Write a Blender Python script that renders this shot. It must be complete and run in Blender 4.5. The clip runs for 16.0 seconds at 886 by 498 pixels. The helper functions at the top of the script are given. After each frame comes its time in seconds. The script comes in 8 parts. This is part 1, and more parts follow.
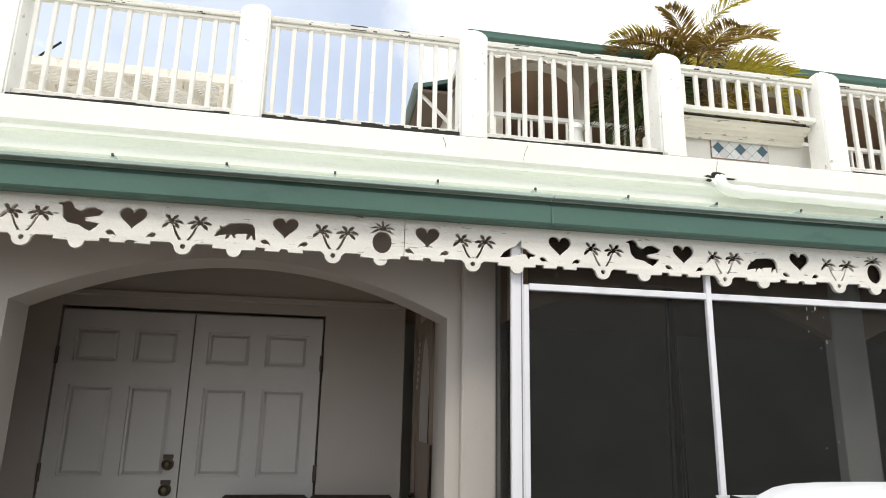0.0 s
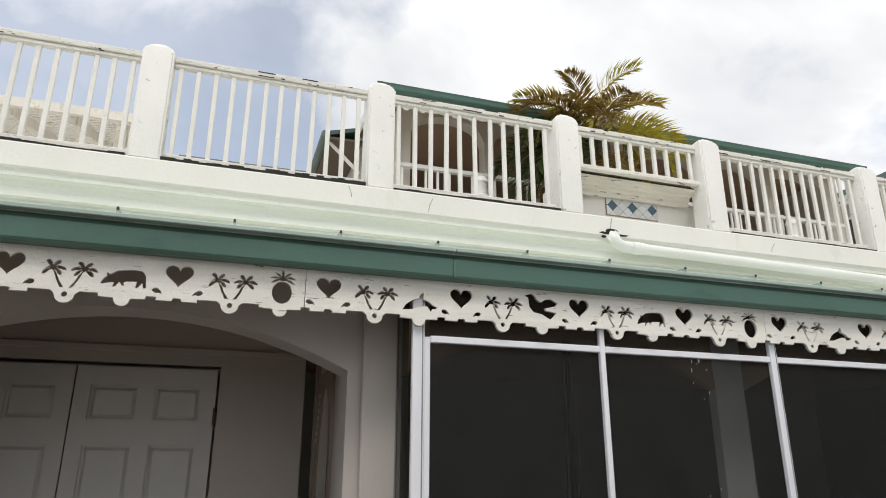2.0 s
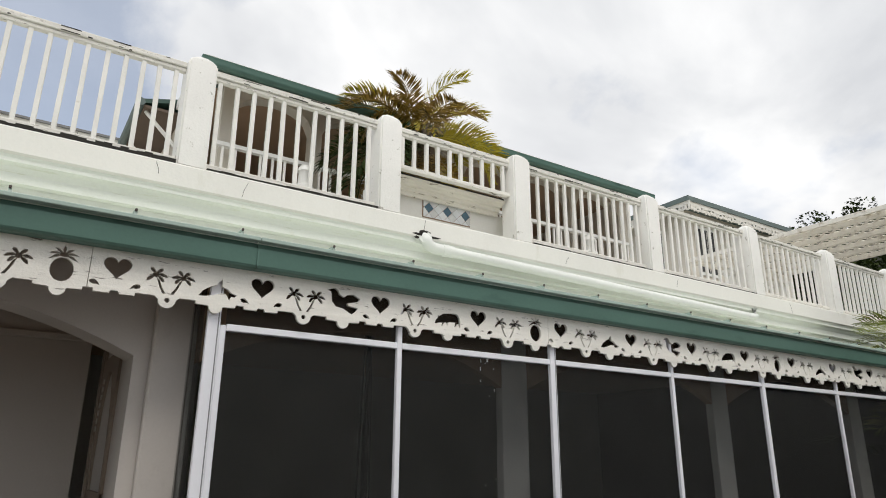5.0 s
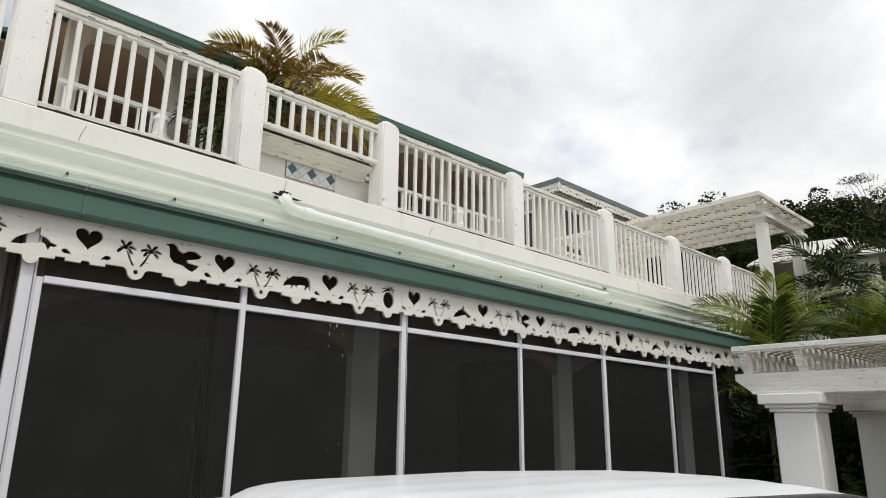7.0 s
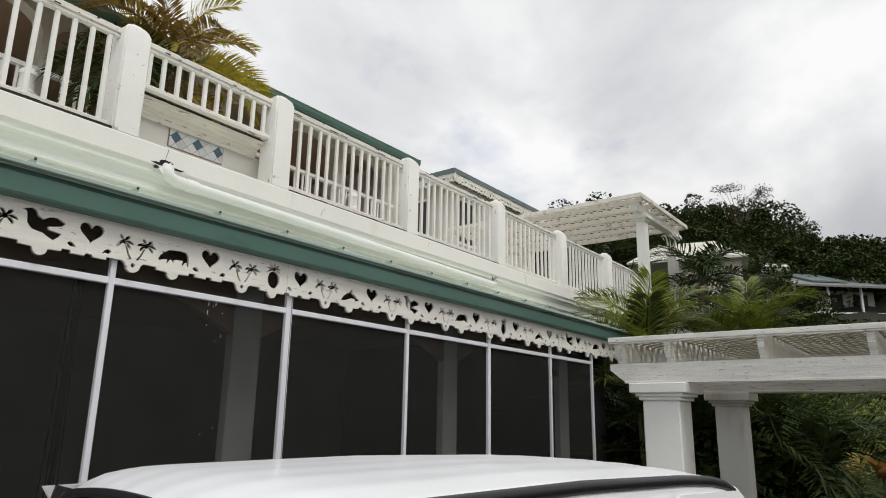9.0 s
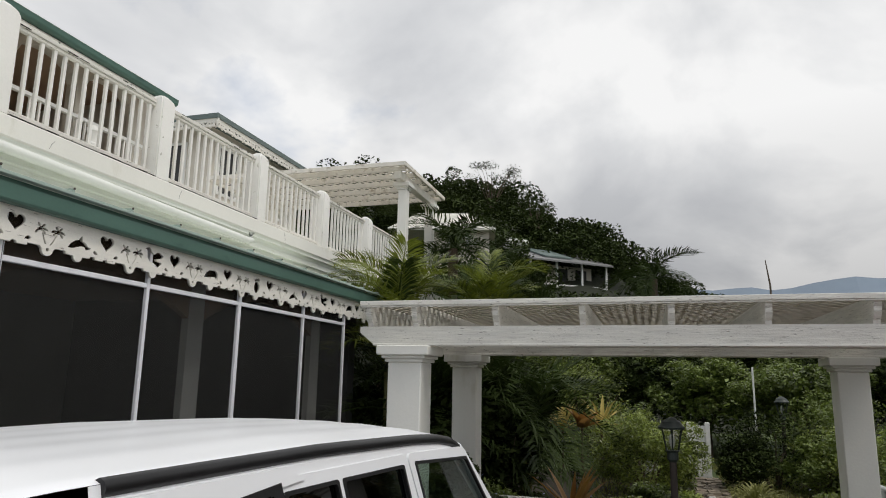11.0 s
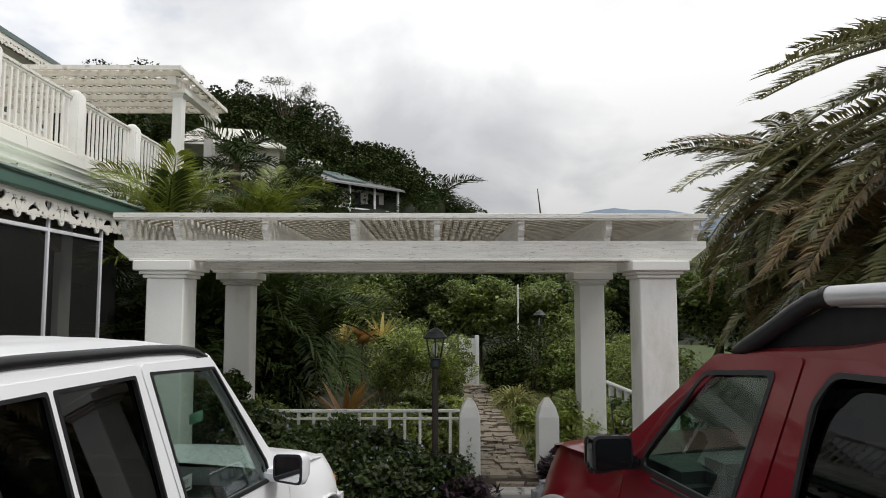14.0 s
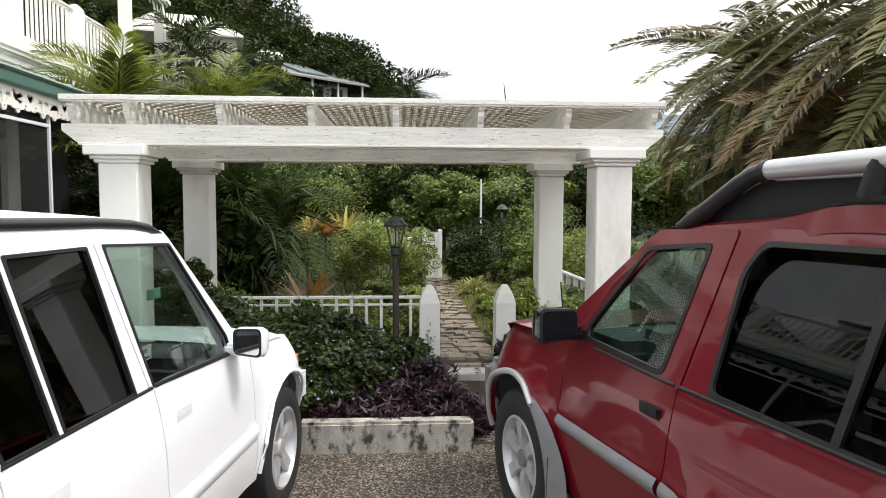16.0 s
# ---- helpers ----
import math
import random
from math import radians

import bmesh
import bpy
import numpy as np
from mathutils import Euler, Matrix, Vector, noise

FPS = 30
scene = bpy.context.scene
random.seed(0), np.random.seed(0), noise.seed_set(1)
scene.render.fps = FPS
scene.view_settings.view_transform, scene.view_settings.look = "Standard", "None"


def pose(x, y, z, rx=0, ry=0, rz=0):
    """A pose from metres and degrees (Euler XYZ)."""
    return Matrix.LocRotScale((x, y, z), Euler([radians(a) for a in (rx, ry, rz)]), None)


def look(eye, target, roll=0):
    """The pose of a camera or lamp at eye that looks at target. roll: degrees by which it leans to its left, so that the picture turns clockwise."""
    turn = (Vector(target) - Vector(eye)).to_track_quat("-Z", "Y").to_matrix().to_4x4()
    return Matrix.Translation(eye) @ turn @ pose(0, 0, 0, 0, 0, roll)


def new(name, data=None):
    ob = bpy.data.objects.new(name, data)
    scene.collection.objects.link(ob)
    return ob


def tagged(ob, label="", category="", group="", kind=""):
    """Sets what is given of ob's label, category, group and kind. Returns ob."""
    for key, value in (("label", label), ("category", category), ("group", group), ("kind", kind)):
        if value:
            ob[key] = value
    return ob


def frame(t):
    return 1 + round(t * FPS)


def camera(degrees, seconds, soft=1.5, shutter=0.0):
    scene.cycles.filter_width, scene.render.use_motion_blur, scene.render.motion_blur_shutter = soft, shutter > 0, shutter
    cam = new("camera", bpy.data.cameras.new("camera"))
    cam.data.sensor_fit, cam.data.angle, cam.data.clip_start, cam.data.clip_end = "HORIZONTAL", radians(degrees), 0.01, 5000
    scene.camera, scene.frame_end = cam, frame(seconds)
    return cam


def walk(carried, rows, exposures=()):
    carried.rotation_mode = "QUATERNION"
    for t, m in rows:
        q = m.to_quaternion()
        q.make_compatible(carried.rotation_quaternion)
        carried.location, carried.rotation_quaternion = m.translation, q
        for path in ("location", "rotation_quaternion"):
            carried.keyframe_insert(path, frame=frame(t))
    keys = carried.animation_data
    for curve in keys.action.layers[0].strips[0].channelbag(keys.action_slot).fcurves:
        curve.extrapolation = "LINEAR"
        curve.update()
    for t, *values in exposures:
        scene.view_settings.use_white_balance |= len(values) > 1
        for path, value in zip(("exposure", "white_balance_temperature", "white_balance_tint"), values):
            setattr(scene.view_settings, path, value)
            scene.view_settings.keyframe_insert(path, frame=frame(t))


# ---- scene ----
cam = camera(66.7, 16.0, soft=1.0)
PATH = [
    (0, (-0.254, 0.328, 1.843), (0.084, 2.238, 2.328), 1.2),
    (0.5, (-0.255, 0.323, 1.854), (0.14, 2.205, 2.403), 1.0),
    (1, (-0.238, 0.31, 1.867), (0.175, 2.172, 2.468), -0.3),
    (1.5, (-0.242, 0.313, 1.87), (0.228, 2.155, 2.49), -0.4),
    (2, (-0.236, 0.308, 1.867), (0.356, 2.116, 2.486), 0.1),
    (2.5, (-0.228, 0.304, 1.867), (0.484, 2.072, 2.476), 1.1),
    (3, (-0.209, 0.296, 1.867), (0.587, 2.028, 2.471), 0.7),
    (3.5, (-0.187, 0.284, 1.867), (0.675, 1.981, 2.482), 0.3),
    (5.8, (-0.114, 0.17, 1.866), (1.055, 1.691, 2.432), 1.0),
    (6, (-0.086, 0.196, 1.864), (1.119, 1.692, 2.419), 1.2),
    (6.5, (-0.042, 0.153, 1.852), (1.237, 1.597, 2.382), 0.9),
    (7, (-0.022, 0.144, 1.849), (1.311, 1.542, 2.367), 0.6),
    (7.5, (-0.011, 0.109, 1.844), (1.352, 1.479, 2.36), 0.9),
    (8, (0.004, 0.115, 1.842), (1.395, 1.463, 2.34), 1.7),
    (8.5, (0.006, 0.132, 1.841), (1.458, 1.421, 2.323), 1.2),
    (9, (0.029, 0.161, 1.838), (1.576, 1.331, 2.325), 1.0),
    (9.5, (0.038, 0.178, 1.834), (1.697, 1.191, 2.304), 1.4),
    (10, (0.043, 0.196, 1.836), (1.799, 1.036, 2.297), 1.0),
    (10.2, (0.041, 0.195, 1.851), (1.834, 0.96, 2.297), 1.0),
    (12.3, (0.078, 0.025, 1.865), (2.028, 0.337, 2.186), 0.9),
    (12.5, (0.077, 0.035, 1.838), (2.036, 0.285, 2.157), 0.9),
    (13, (0.116, 0.01, 1.823), (2.093, 0.153, 2.094), 0.3),
    (13.5, (0.123, -0.01, 1.813), (2.111, 0.058, 2.022), -0.2),
    (14, (0.103, -0.025, 1.805), (2.096, -0.053, 1.967), 0.0),
    (14.5, (0.081, -0.047, 1.792), (2.076, -0.141, 1.897), -0.3),
    (15, (0.077, -0.062, 1.768), (2.073, -0.188, 1.788), 0.2),
    (15.5, (0.07, -0.072, 1.741), (2.065, -0.21, 1.69), 0.4),
    (16, (0.076, -0.074, 1.717), (2.067, -0.202, 1.581), 0.2),
]
EXPOSURES = [(0.0, 0.10), (1.0, -0.22), (2.0, -0.36), (3.5, -0.46), (7.0, -0.46), (10.0, -0.66), (13.0, -0.68), (14.5, -0.26), (15.5, 0.16), (16.0, 0.52)]
walk(cam, [(t, look(eye, target, roll)) for t, eye, target, roll in PATH], EXPOSURES)

# ---------------------------------------------------------------- light
SUN_ELEVATION, SUN_AZIMUTH = 58.0, 198.0   # degrees; azimuth from +y, clockwise
world = bpy.data.worlds.new("sky")
scene.world = world
world.use_nodes = True


def build_sky(w):
    nt = w.node_tree
    nt.nodes.clear()
    N, L = nt.nodes.new, nt.links.new
    sky = N("ShaderNodeTexSky")
    sky.sky_type, sky.sun_disc = "NISHITA", False
    sky.sun_elevation, sky.sun_rotation = radians(SUN_ELEVATION), radians(SUN_AZIMUTH)
    sky.air_density, sky.dust_density = 1.0, 0.6
    co = N("ShaderNodeTexCoord")
    sep = N("ShaderNodeSeparateXYZ")
    L(co.outputs["Generated"], sep.inputs[0])
    up = N("ShaderNodeMath"); up.operation = "MAXIMUM"; up.inputs[1].default_value = 0.0
    L(sep.outputs["Z"], up.inputs[0])
    den = N("ShaderNodeMath"); den.operation = "ADD"; den.inputs[1].default_value = 0.42
    L(up.outputs[0], den.inputs[0])
    flat = N("ShaderNodeVectorMath"); flat.operation = "DIVIDE"
    cmb = N("ShaderNodeCombineXYZ")
    for i in range(3):
        L(den.outputs[0], cmb.inputs[i])
    L(co.outputs["Generated"], flat.inputs[0]); L(cmb.outputs[0], flat.inputs[1])

    def field(scale, detail, rough, shift, distortion=0.0):
        move = N("ShaderNodeVectorMath"); move.operation = "ADD"; move.inputs[1].default_value = shift
        L(flat.outputs[0], move.inputs[0])
        tex = N("ShaderNodeTexNoise"); tex.inputs["Scale"].default_value = scale; tex.inputs["Detail"].default_value = detail
        tex.inputs["Roughness"].default_value = rough; tex.inputs["Distortion"].default_value = distortion
        L(move.outputs[0], tex.inputs["Vector"])
        return tex.outputs["Fac"]

    # gaps of blue between heaped clouds
    cover = N("ShaderNodeValToRGB")
    cover.color_ramp.elements[0].position, cover.color_ramp.elements[1].position = 0.35, 0.47
    cover.color_ramp.elements[0].color = (0.42, 0.42, 0.42, 1)
    drift = N("ShaderNodeVectorMath"); drift.operation = "DOT_PRODUCT"; drift.inputs[1].default_value = (0.11, -0.080, 0.0)
    L(co.outputs["Generated"], drift.inputs[0])
    amount = N("ShaderNodeMath"); amount.operation = "ADD"
    L(field(1.9, 9, 0.55, (2.98, 4.46, 2.75), 0.25), amount.inputs[0]); L(drift.outputs["Value"], amount.inputs[1])
    L(amount.outputs[0], cover.inputs[0])
    # lit heads and grey bases of the clouds
    shade = N("ShaderNodeValToRGB")
    e = shade.color_ramp.elements
    e[0].position, e[0].color = 0.34, (9.6, 9.8, 10.2, 1)
    e[1].position, e[1].color = 0.50, (14.6, 14.6, 14.6, 1)
    mid = e.new(0.42); mid.color = (11.6, 11.75, 12.0, 1)
    L(field(1.45, 8, 0.52, (0.4, 1.9, 5.1), 0.3), shade.inputs[0])
    # the cloud layer thickens and greys towards the horizon
    low = N("ShaderNodeMapRange"); low.inputs["From Min"].default_value, low.inputs["From Max"].default_value = 0.12, 0.36
    low.inputs["To Min"].default_value, low.inputs["To Max"].default_value = 0.62, 1.0
    L(up.outputs[0], low.inputs["Value"])
    dim = N("ShaderNodeVectorMath"); dim.operation = "SCALE"
    L(shade.outputs["Color"], dim.inputs[0]); L(low.outputs[0], dim.inputs["Scale"])
    clear = N("ShaderNodeVectorMath"); clear.operation = "SCALE"; clear.inputs["Scale"].default_value = 2.0
    L(sky.outputs[0], clear.inputs[0])
    mix = N("ShaderNodeMix"); mix.data_type = "RGBA"
    L(cover.outputs["Color"], mix.inputs["Factor"]); L(clear.outputs[0], mix.inputs["A"]); L(dim.outputs[0], mix.inputs["B"])
    bg = N("ShaderNodeBackground"); bg.inputs["Strength"].default_value = 0.1
    out = N("ShaderNodeOutputWorld")
    L(mix.outputs["Result"], bg.inputs["Color"]); L(bg.outputs[0], out.inputs[0])


build_sky(world)
sun_data = bpy.data.lights.new("sun", "SUN")
sun_data.energy, sun_data.angle, sun_data.color = 1.9, radians(16), (1.0, 0.96, 0.90)
sun = new("sun", sun_data)
az, el = radians(SUN_AZIMUTH), radians(SUN_ELEVATION)
sun.matrix_world = look((0, 0, 0), (-math.sin(az) * math.cos(el), -math.cos(az) * math.cos(el), -math.sin(el)))


# ---------------------------------------------------------------- materials
def mat(name, col, rough=0.6, var=0.12, scale=3.0, fine=70.0, bump=0.12, metal=0.0, stain=None, streak=1.0, coat=0.0, spec=0.5, per_object=0.0, trans=0.0):
    """A painted or natural surface: base colour broken at two scales, stains, fine relief. stain: (colour, low, high, scale)."""
    m = bpy.data.materials.new(name)
    m.use_nodes = True
    nt = m.node_tree
    N, L = nt.nodes.new, nt.links.new
    bsdf = nt.nodes["Principled BSDF"]
    bsdf.inputs["Metallic"].default_value = metal
    bsdf.inputs["Coat Weight"].default_value = coat
    bsdf.inputs["Coat Roughness"].default_value = 0.05
    bsdf.inputs["Specular IOR Level"].default_value = spec
    geo = N("ShaderNodeNewGeometry")
    place = N("ShaderNodeVectorMath"); place.operation = "MULTIPLY"; place.inputs[1].default_value = (1, 1, 1.0 / streak)
    L(geo.outputs["Position"], place.inputs[0])
    n1 = N("ShaderNodeTexNoise"); n1.inputs["Scale"].default_value = scale; n1.inputs["Detail"].default_value = 6
    n2 = N("ShaderNodeTexNoise"); n2.inputs["Scale"].default_value = fine; n2.inputs["Detail"].default_value = 4
    L(place.outputs[0], n1.inputs["Vector"]); L(geo.outputs["Position"], n2.inputs["Vector"])
    both = N("ShaderNodeMath"); both.operation = "MULTIPLY_ADD"; both.inputs[1].default_value = 0.35
    L(n2.outputs["Fac"], both.inputs[0]); L(n1.outputs["Fac"], both.inputs[2])
    if per_object:
        info = N("ShaderNodeObjectInfo")
        add = N("ShaderNodeMath"); add.operation = "MULTIPLY_ADD"; add.inputs[1].default_value = per_object
        L(info.outputs["Random"], add.inputs[0]); L(both.outputs[0], add.inputs[2]); both = add
    ramp = N("ShaderNodeValToRGB")
    e = ramp.color_ramp.elements
    e[0].position, e[1].position = 0.35, 0.95 + per_object
    e[0].color = (*[max(0, c * (1 - var)) for c in col], 1)
    e[1].color = (*[min(1, c * (1 + var)) for c in col], 1)
    L(both.outputs[0], ramp.inputs[0])
    colour = ramp.outputs["Color"]
    if stain:
        sc, lo, hi, ss = stain
        n3 = N("ShaderNodeTexNoise"); n3.inputs["Scale"].default_value = ss; n3.inputs["Detail"].default_value = 9; n3.inputs["Roughness"].default_value = 0.65
        L(place.outputs[0], n3.inputs["Vector"])
        r3 = N("ShaderNodeValToRGB"); r3.color_ramp.elements[0].position, r3.color_ramp.elements[1].position = lo, hi
        L(n3.outputs["Fac"], r3.inputs[0])
        mx = N("ShaderNodeMix"); mx.data_type = "RGBA"
        L(r3.outputs["Color"], mx.inputs["Factor"]); L(colour, mx.inputs["A"]); mx.inputs["B"].default_value = (*sc, 1)
        colour = mx.outputs["Result"]
    L(colour, bsdf.inputs["Base Color"])
    rr = N("ShaderNodeMapRange"); rr.inputs["To Min"].default_value = max(0.02, rough - 0.12 * (rough > 0.2)); rr.inputs["To Max"].default_value = min(1, rough + 0.12 * (rough > 0.2))
    L(n1.outputs["Fac"], rr.inputs["Value"]); L(rr.outputs[0], bsdf.inputs["Roughness"])
    if bump:
        b = N("ShaderNodeBump"); b.inputs["Strength"].default_value = bump; b.inputs["Distance"].default_value = 0.01
        L(both.outputs[0], b.inputs["Height"]); L(b.outputs[0], bsdf.inputs["Normal"])
    if trans:
        tr = N("ShaderNodeBsdfTranslucent"); L(colour, tr.inputs["Color"])
        ms = N("ShaderNodeMixShader"); ms.inputs[0].default_value = trans
        L(bsdf.outputs[0], ms.inputs[1]); L(tr.outputs[0], ms.inputs[2])
        L(ms.outputs[0], nt.nodes["Material Output"].inputs["Surface"])
    return m


def glass(name, tint, clear, rough=0.02, shine=0.95):
    """A thin tinted pane: some light goes straight through, some is mirrored."""
    m = bpy.data.materials.new(name)
    m.use_nodes = True
    nt = m.node_tree
    N, L = nt.nodes.new, nt.links.new
    nt.nodes.remove(nt.nodes["Principled BSDF"])
    thru, gloss, mixs = N("ShaderNodeBsdfTransparent"), N("ShaderNodeBsdfGlossy"), N("ShaderNodeMixShader")
    thru.inputs[0].default_value = (*[c * clear for c in tint], 1)
    gloss.inputs["Roughness"].default_value = rough
    gloss.inputs["Color"].default_value = (shine, shine * 1.02, shine * 1.05, 1)
    lw, pw, ma = N("ShaderNodeLayerWeight"), N("ShaderNodeMath"), N("ShaderNodeMath")
    lw.inputs["Blend"].default_value = 0.5
    pw.operation, pw.inputs[1].default_value = "POWER", 4.0
    ma.operation, ma.inputs[1].default_value, ma.inputs[2].default_value = "MULTIPLY_ADD", 0.9, 0.045
    L(lw.outputs["Facing"], pw.inputs[0]); L(pw.outputs[0], ma.inputs[0]); L(ma.outputs[0], mixs.inputs[0])
    L(thru.outputs[0], mixs.inputs[1]); L(gloss.outputs[0], mixs.inputs[2])
    L(mixs.outputs[0], nt.nodes["Material Output"].inputs["Surface"])
    return m


def pebbles(name):
    """Ground of small stones set in dark binder, each with its own tone."""
    m = bpy.data.materials.new(name)
    m.use_nodes = True
    nt = m.node_tree
    N, L = nt.nodes.new, nt.links.new
    bsdf = nt.nodes["Principled BSDF"]
    bsdf.inputs["Roughness"].default_value = 0.8
    geo = N("ShaderNodeNewGeometry")
    vor, edge, n1 = N("ShaderNodeTexVoronoi"), N("ShaderNodeTexVoronoi"), N("ShaderNodeTexNoise")
    for v in (vor, edge):
        v.inputs["Scale"].default_value = 85
        L(geo.outputs["Position"], v.inputs["Vector"])
    edge.feature = "DISTANCE_TO_EDGE"
    n1.inputs["Scale"].default_value = 1.7; n1.inputs["Detail"].default_value = 6
    L(geo.outputs["Position"], n1.inputs["Vector"])
    grey = N("ShaderNodeSeparateColor"); L(vor.outputs["Color"], grey.inputs[0])
    ramp = N("ShaderNodeValToRGB")
    e = ramp.color_ramp.elements
    e[0].position, e[0].color = 0.15, (0.035, 0.030, 0.026, 1)
    e[1].position, e[1].color = 0.95, (0.44, 0.37, 0.29, 1)
    k = e.new(0.6); k.color = (0.15, 0.125, 0.10, 1)
    L(grey.outputs[0], ramp.inputs[0])
    gap = N("ShaderNodeMapRange"); gap.inputs["From Max"].default_value = 0.12; gap.inputs["To Min"].default_value = 0.25
    L(edge.outputs["Distance"], gap.inputs["Value"])
    mul = N("ShaderNodeMix"); mul.data_type, mul.blend_type = "RGBA", "MULTIPLY"; mul.inputs["Factor"].default_value = 1.0
    L(ramp.outputs["Color"], mul.inputs["A"]); L(gap.outputs[0], mul.inputs["B"])
    worn = N("ShaderNodeMapRange"); worn.inputs["To Min"].default_value = 0.65; worn.inputs["To Max"].default_value = 1.25
    L(n1.outputs["Fac"], worn.inputs["Value"])
    mul2 = N("ShaderNodeMix"); mul2.data_type, mul2.blend_type = "RGBA", "MULTIPLY"; mul2.inputs["Factor"].default_value = 1.0
    L(mul.outputs["Result"], mul2.inputs["A"]); L(worn.outputs[0], mul2.inputs["B"])
    L(mul2.outputs["Result"], bsdf.inputs["Base Color"])
    b = N("ShaderNodeBump"); b.inputs["Strength"].default_value = 0.7; b.inputs["Distance"].default_value = 0.006
    L(gap.outputs[0], b.inputs["Height"]); L(b.outputs[0], bsdf.inputs["Normal"])
    return m


def mesh_cloth(name, col, open_share):
    """Insect screen: fine threads with open holes between, too fine to be seen singly."""
    m = bpy.data.materials.new(name)
    m.use_nodes = True
    nt = m.node_tree
    N, L = nt.nodes.new, nt.links.new
    bsdf = nt.nodes["Principled BSDF"]
    bsdf.inputs["Base Color"].default_value = (*col, 1)
    bsdf.inputs["Roughness"].default_value = 0.8
    thru, mixs = N("ShaderNodeBsdfTransparent"), N("ShaderNodeMixShader")
    geo, n1, mr = N("ShaderNodeNewGeometry"), N("ShaderNodeTexNoise"), N("ShaderNodeMapRange")
    n1.inputs["Scale"].default_value = 2.5; n1.inputs["Detail"].default_value = 5
    mr.inputs["To Min"].default_value, mr.inputs["To Max"].default_value = open_share - 0.08, open_share + 0.08
    L(geo.outputs["Position"], n1.inputs["Vector"]); L(n1.outputs["Fac"], mr.inputs["Value"]); L(mr.outputs[0], mixs.inputs[0])
    L(bsdf.outputs[0], mixs.inputs[1]); L(thru.outputs[0], mixs.inputs[2])
    L(mixs.outputs[0], nt.nodes["Material Output"].inputs["Surface"])
    return m


WHITE_WALL = mat("white_wall_paint", (0.80, 0.79, 0.74), 0.7, 0.06, 1.4, 60, 0.25, stain=((0.55, 0.53, 0.42), 0.60, 0.80, 2.2), streak=2.5)
CORNICE = mat("cornice_paint", (0.77, 0.80, 0.735), 0.65, 0.08, 1.2, 60, 0.2, stain=((0.62, 0.65, 0.50), 0.57, 0.76, 6), streak=0.08)
# White wall toned down and warmed, so the porch shade sits in the colour.
SHADE_WALL = mat("shade_toned_wall_paint", (0.46, 0.425, 0.39), 0.6, 0.07, 1.3, 80, 0.15, stain=((0.32, 0.28, 0.24), 0.60, 0.82, 1.8), streak=2)
WHITE_TRIM = mat("white_trim_paint", (0.82, 0.82, 0.78), 0.5, 0.07, 3, 90, 0.2, stain=((0.34, 0.30, 0.22), 0.66, 0.76, 5))
STAINED = mat("stained_cap_paint", (0.76, 0.73, 0.64), 0.75, 0.10, 4, 90, 0.4, stain=((0.20, 0.16, 0.10), 0.60, 0.68, 9), streak=0.10)
BALUSTER_PAINT = mat("baluster_paint", (0.83, 0.815, 0.77), 0.65, 0.08, 5, 90, 0.3, stain=((0.42, 0.37, 0.28), 0.66, 0.78, 12))
ARCADE_PAINT = mat("dim_arcade_paint", (0.78, 0.78, 0.74), 0.75, 0.08, 1.2, 60, 0.2)
TERRACE_TILE = mat("pale_terrace_tile", (0.62, 0.60, 0.55), 0.6, 0.12, 2.5, 60, 0.2, stain=((0.35, 0.32, 0.26), 0.6, 0.8, 3))
DOOR_PAINT = mat("door_paint", (0.55, 0.54, 0.525), 0.45, 0.08, 2.5, 90, 0.15, stain=((0.30, 0.27, 0.22), 0.66, 0.80, 3), streak=3)
WEATHERED = mat("weathered_white_paint", (0.78, 0.76, 0.70), 0.75, 0.14, 4, 90, 0.5, stain=((0.15, 0.12, 0.085), 0.605, 0.66, 13), streak=0.08)
POST_PAINT = mat("post_paint", (0.82, 0.81, 0.77), 0.65, 0.07, 3, 80, 0.5, stain=((0.45, 0.43, 0.37), 0.63, 0.67, 14))
VALANCE = mat("valance_paint", (0.79, 0.765, 0.70), 0.7, 0.12, 3, 90, 0.35, stain=((0.14, 0.115, 0.09), 0.625, 0.69, 10), streak=0.14)
ALUMINIUM = mat("white_aluminium", (0.80, 0.80, 0.84), 0.4, 0.05, 3, 120, 0.05, stain=((0.25, 0.22, 0.2), 0.70, 0.74, 18))
GREEN = mat("green_gutter_paint", (0.088, 0.175, 0.142), 0.45, 0.14, 1.5, 60, 0.08, stain=((0.05, 0.11, 0.09), 0.58, 0.75, 2.0), streak=0.3)
GREEN_LIP = mat("pale_green_metal", (0.36, 0.45, 0.40), 0.4, 0.12, 2, 80, 0.05)
PIPE = mat("pvc_pipe", (0.78, 0.80, 0.76), 0.4, 0.06, 3, 60, 0.05, stain=((0.5, 0.48, 0.38), 0.6, 0.75, 5))
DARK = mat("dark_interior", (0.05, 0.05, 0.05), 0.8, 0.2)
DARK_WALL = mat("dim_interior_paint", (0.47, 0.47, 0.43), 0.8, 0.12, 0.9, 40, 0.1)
CEILING_WOOD = mat("brown_soffit", (0.38, 0.26, 0.17), 0.7, 0.1, 2, 60, 0.15)
SCREEN = mesh_cloth("insect_screen", (0.013, 0.0135, 0.012), 0.60)
# Black for mould and cracks, and for the shadow gap painted under the railings.
DIRT_SHADE = mat("black_mould_and_gap_shade", (0.022, 0.020, 0.016), 0.9, 0.3, 8, 80, 0.3)
HARDWARE = mat("tarnished_brass", (0.11, 0.09, 0.06), 0.4, 0.3, 30, 200, 0.1, metal=0.9)
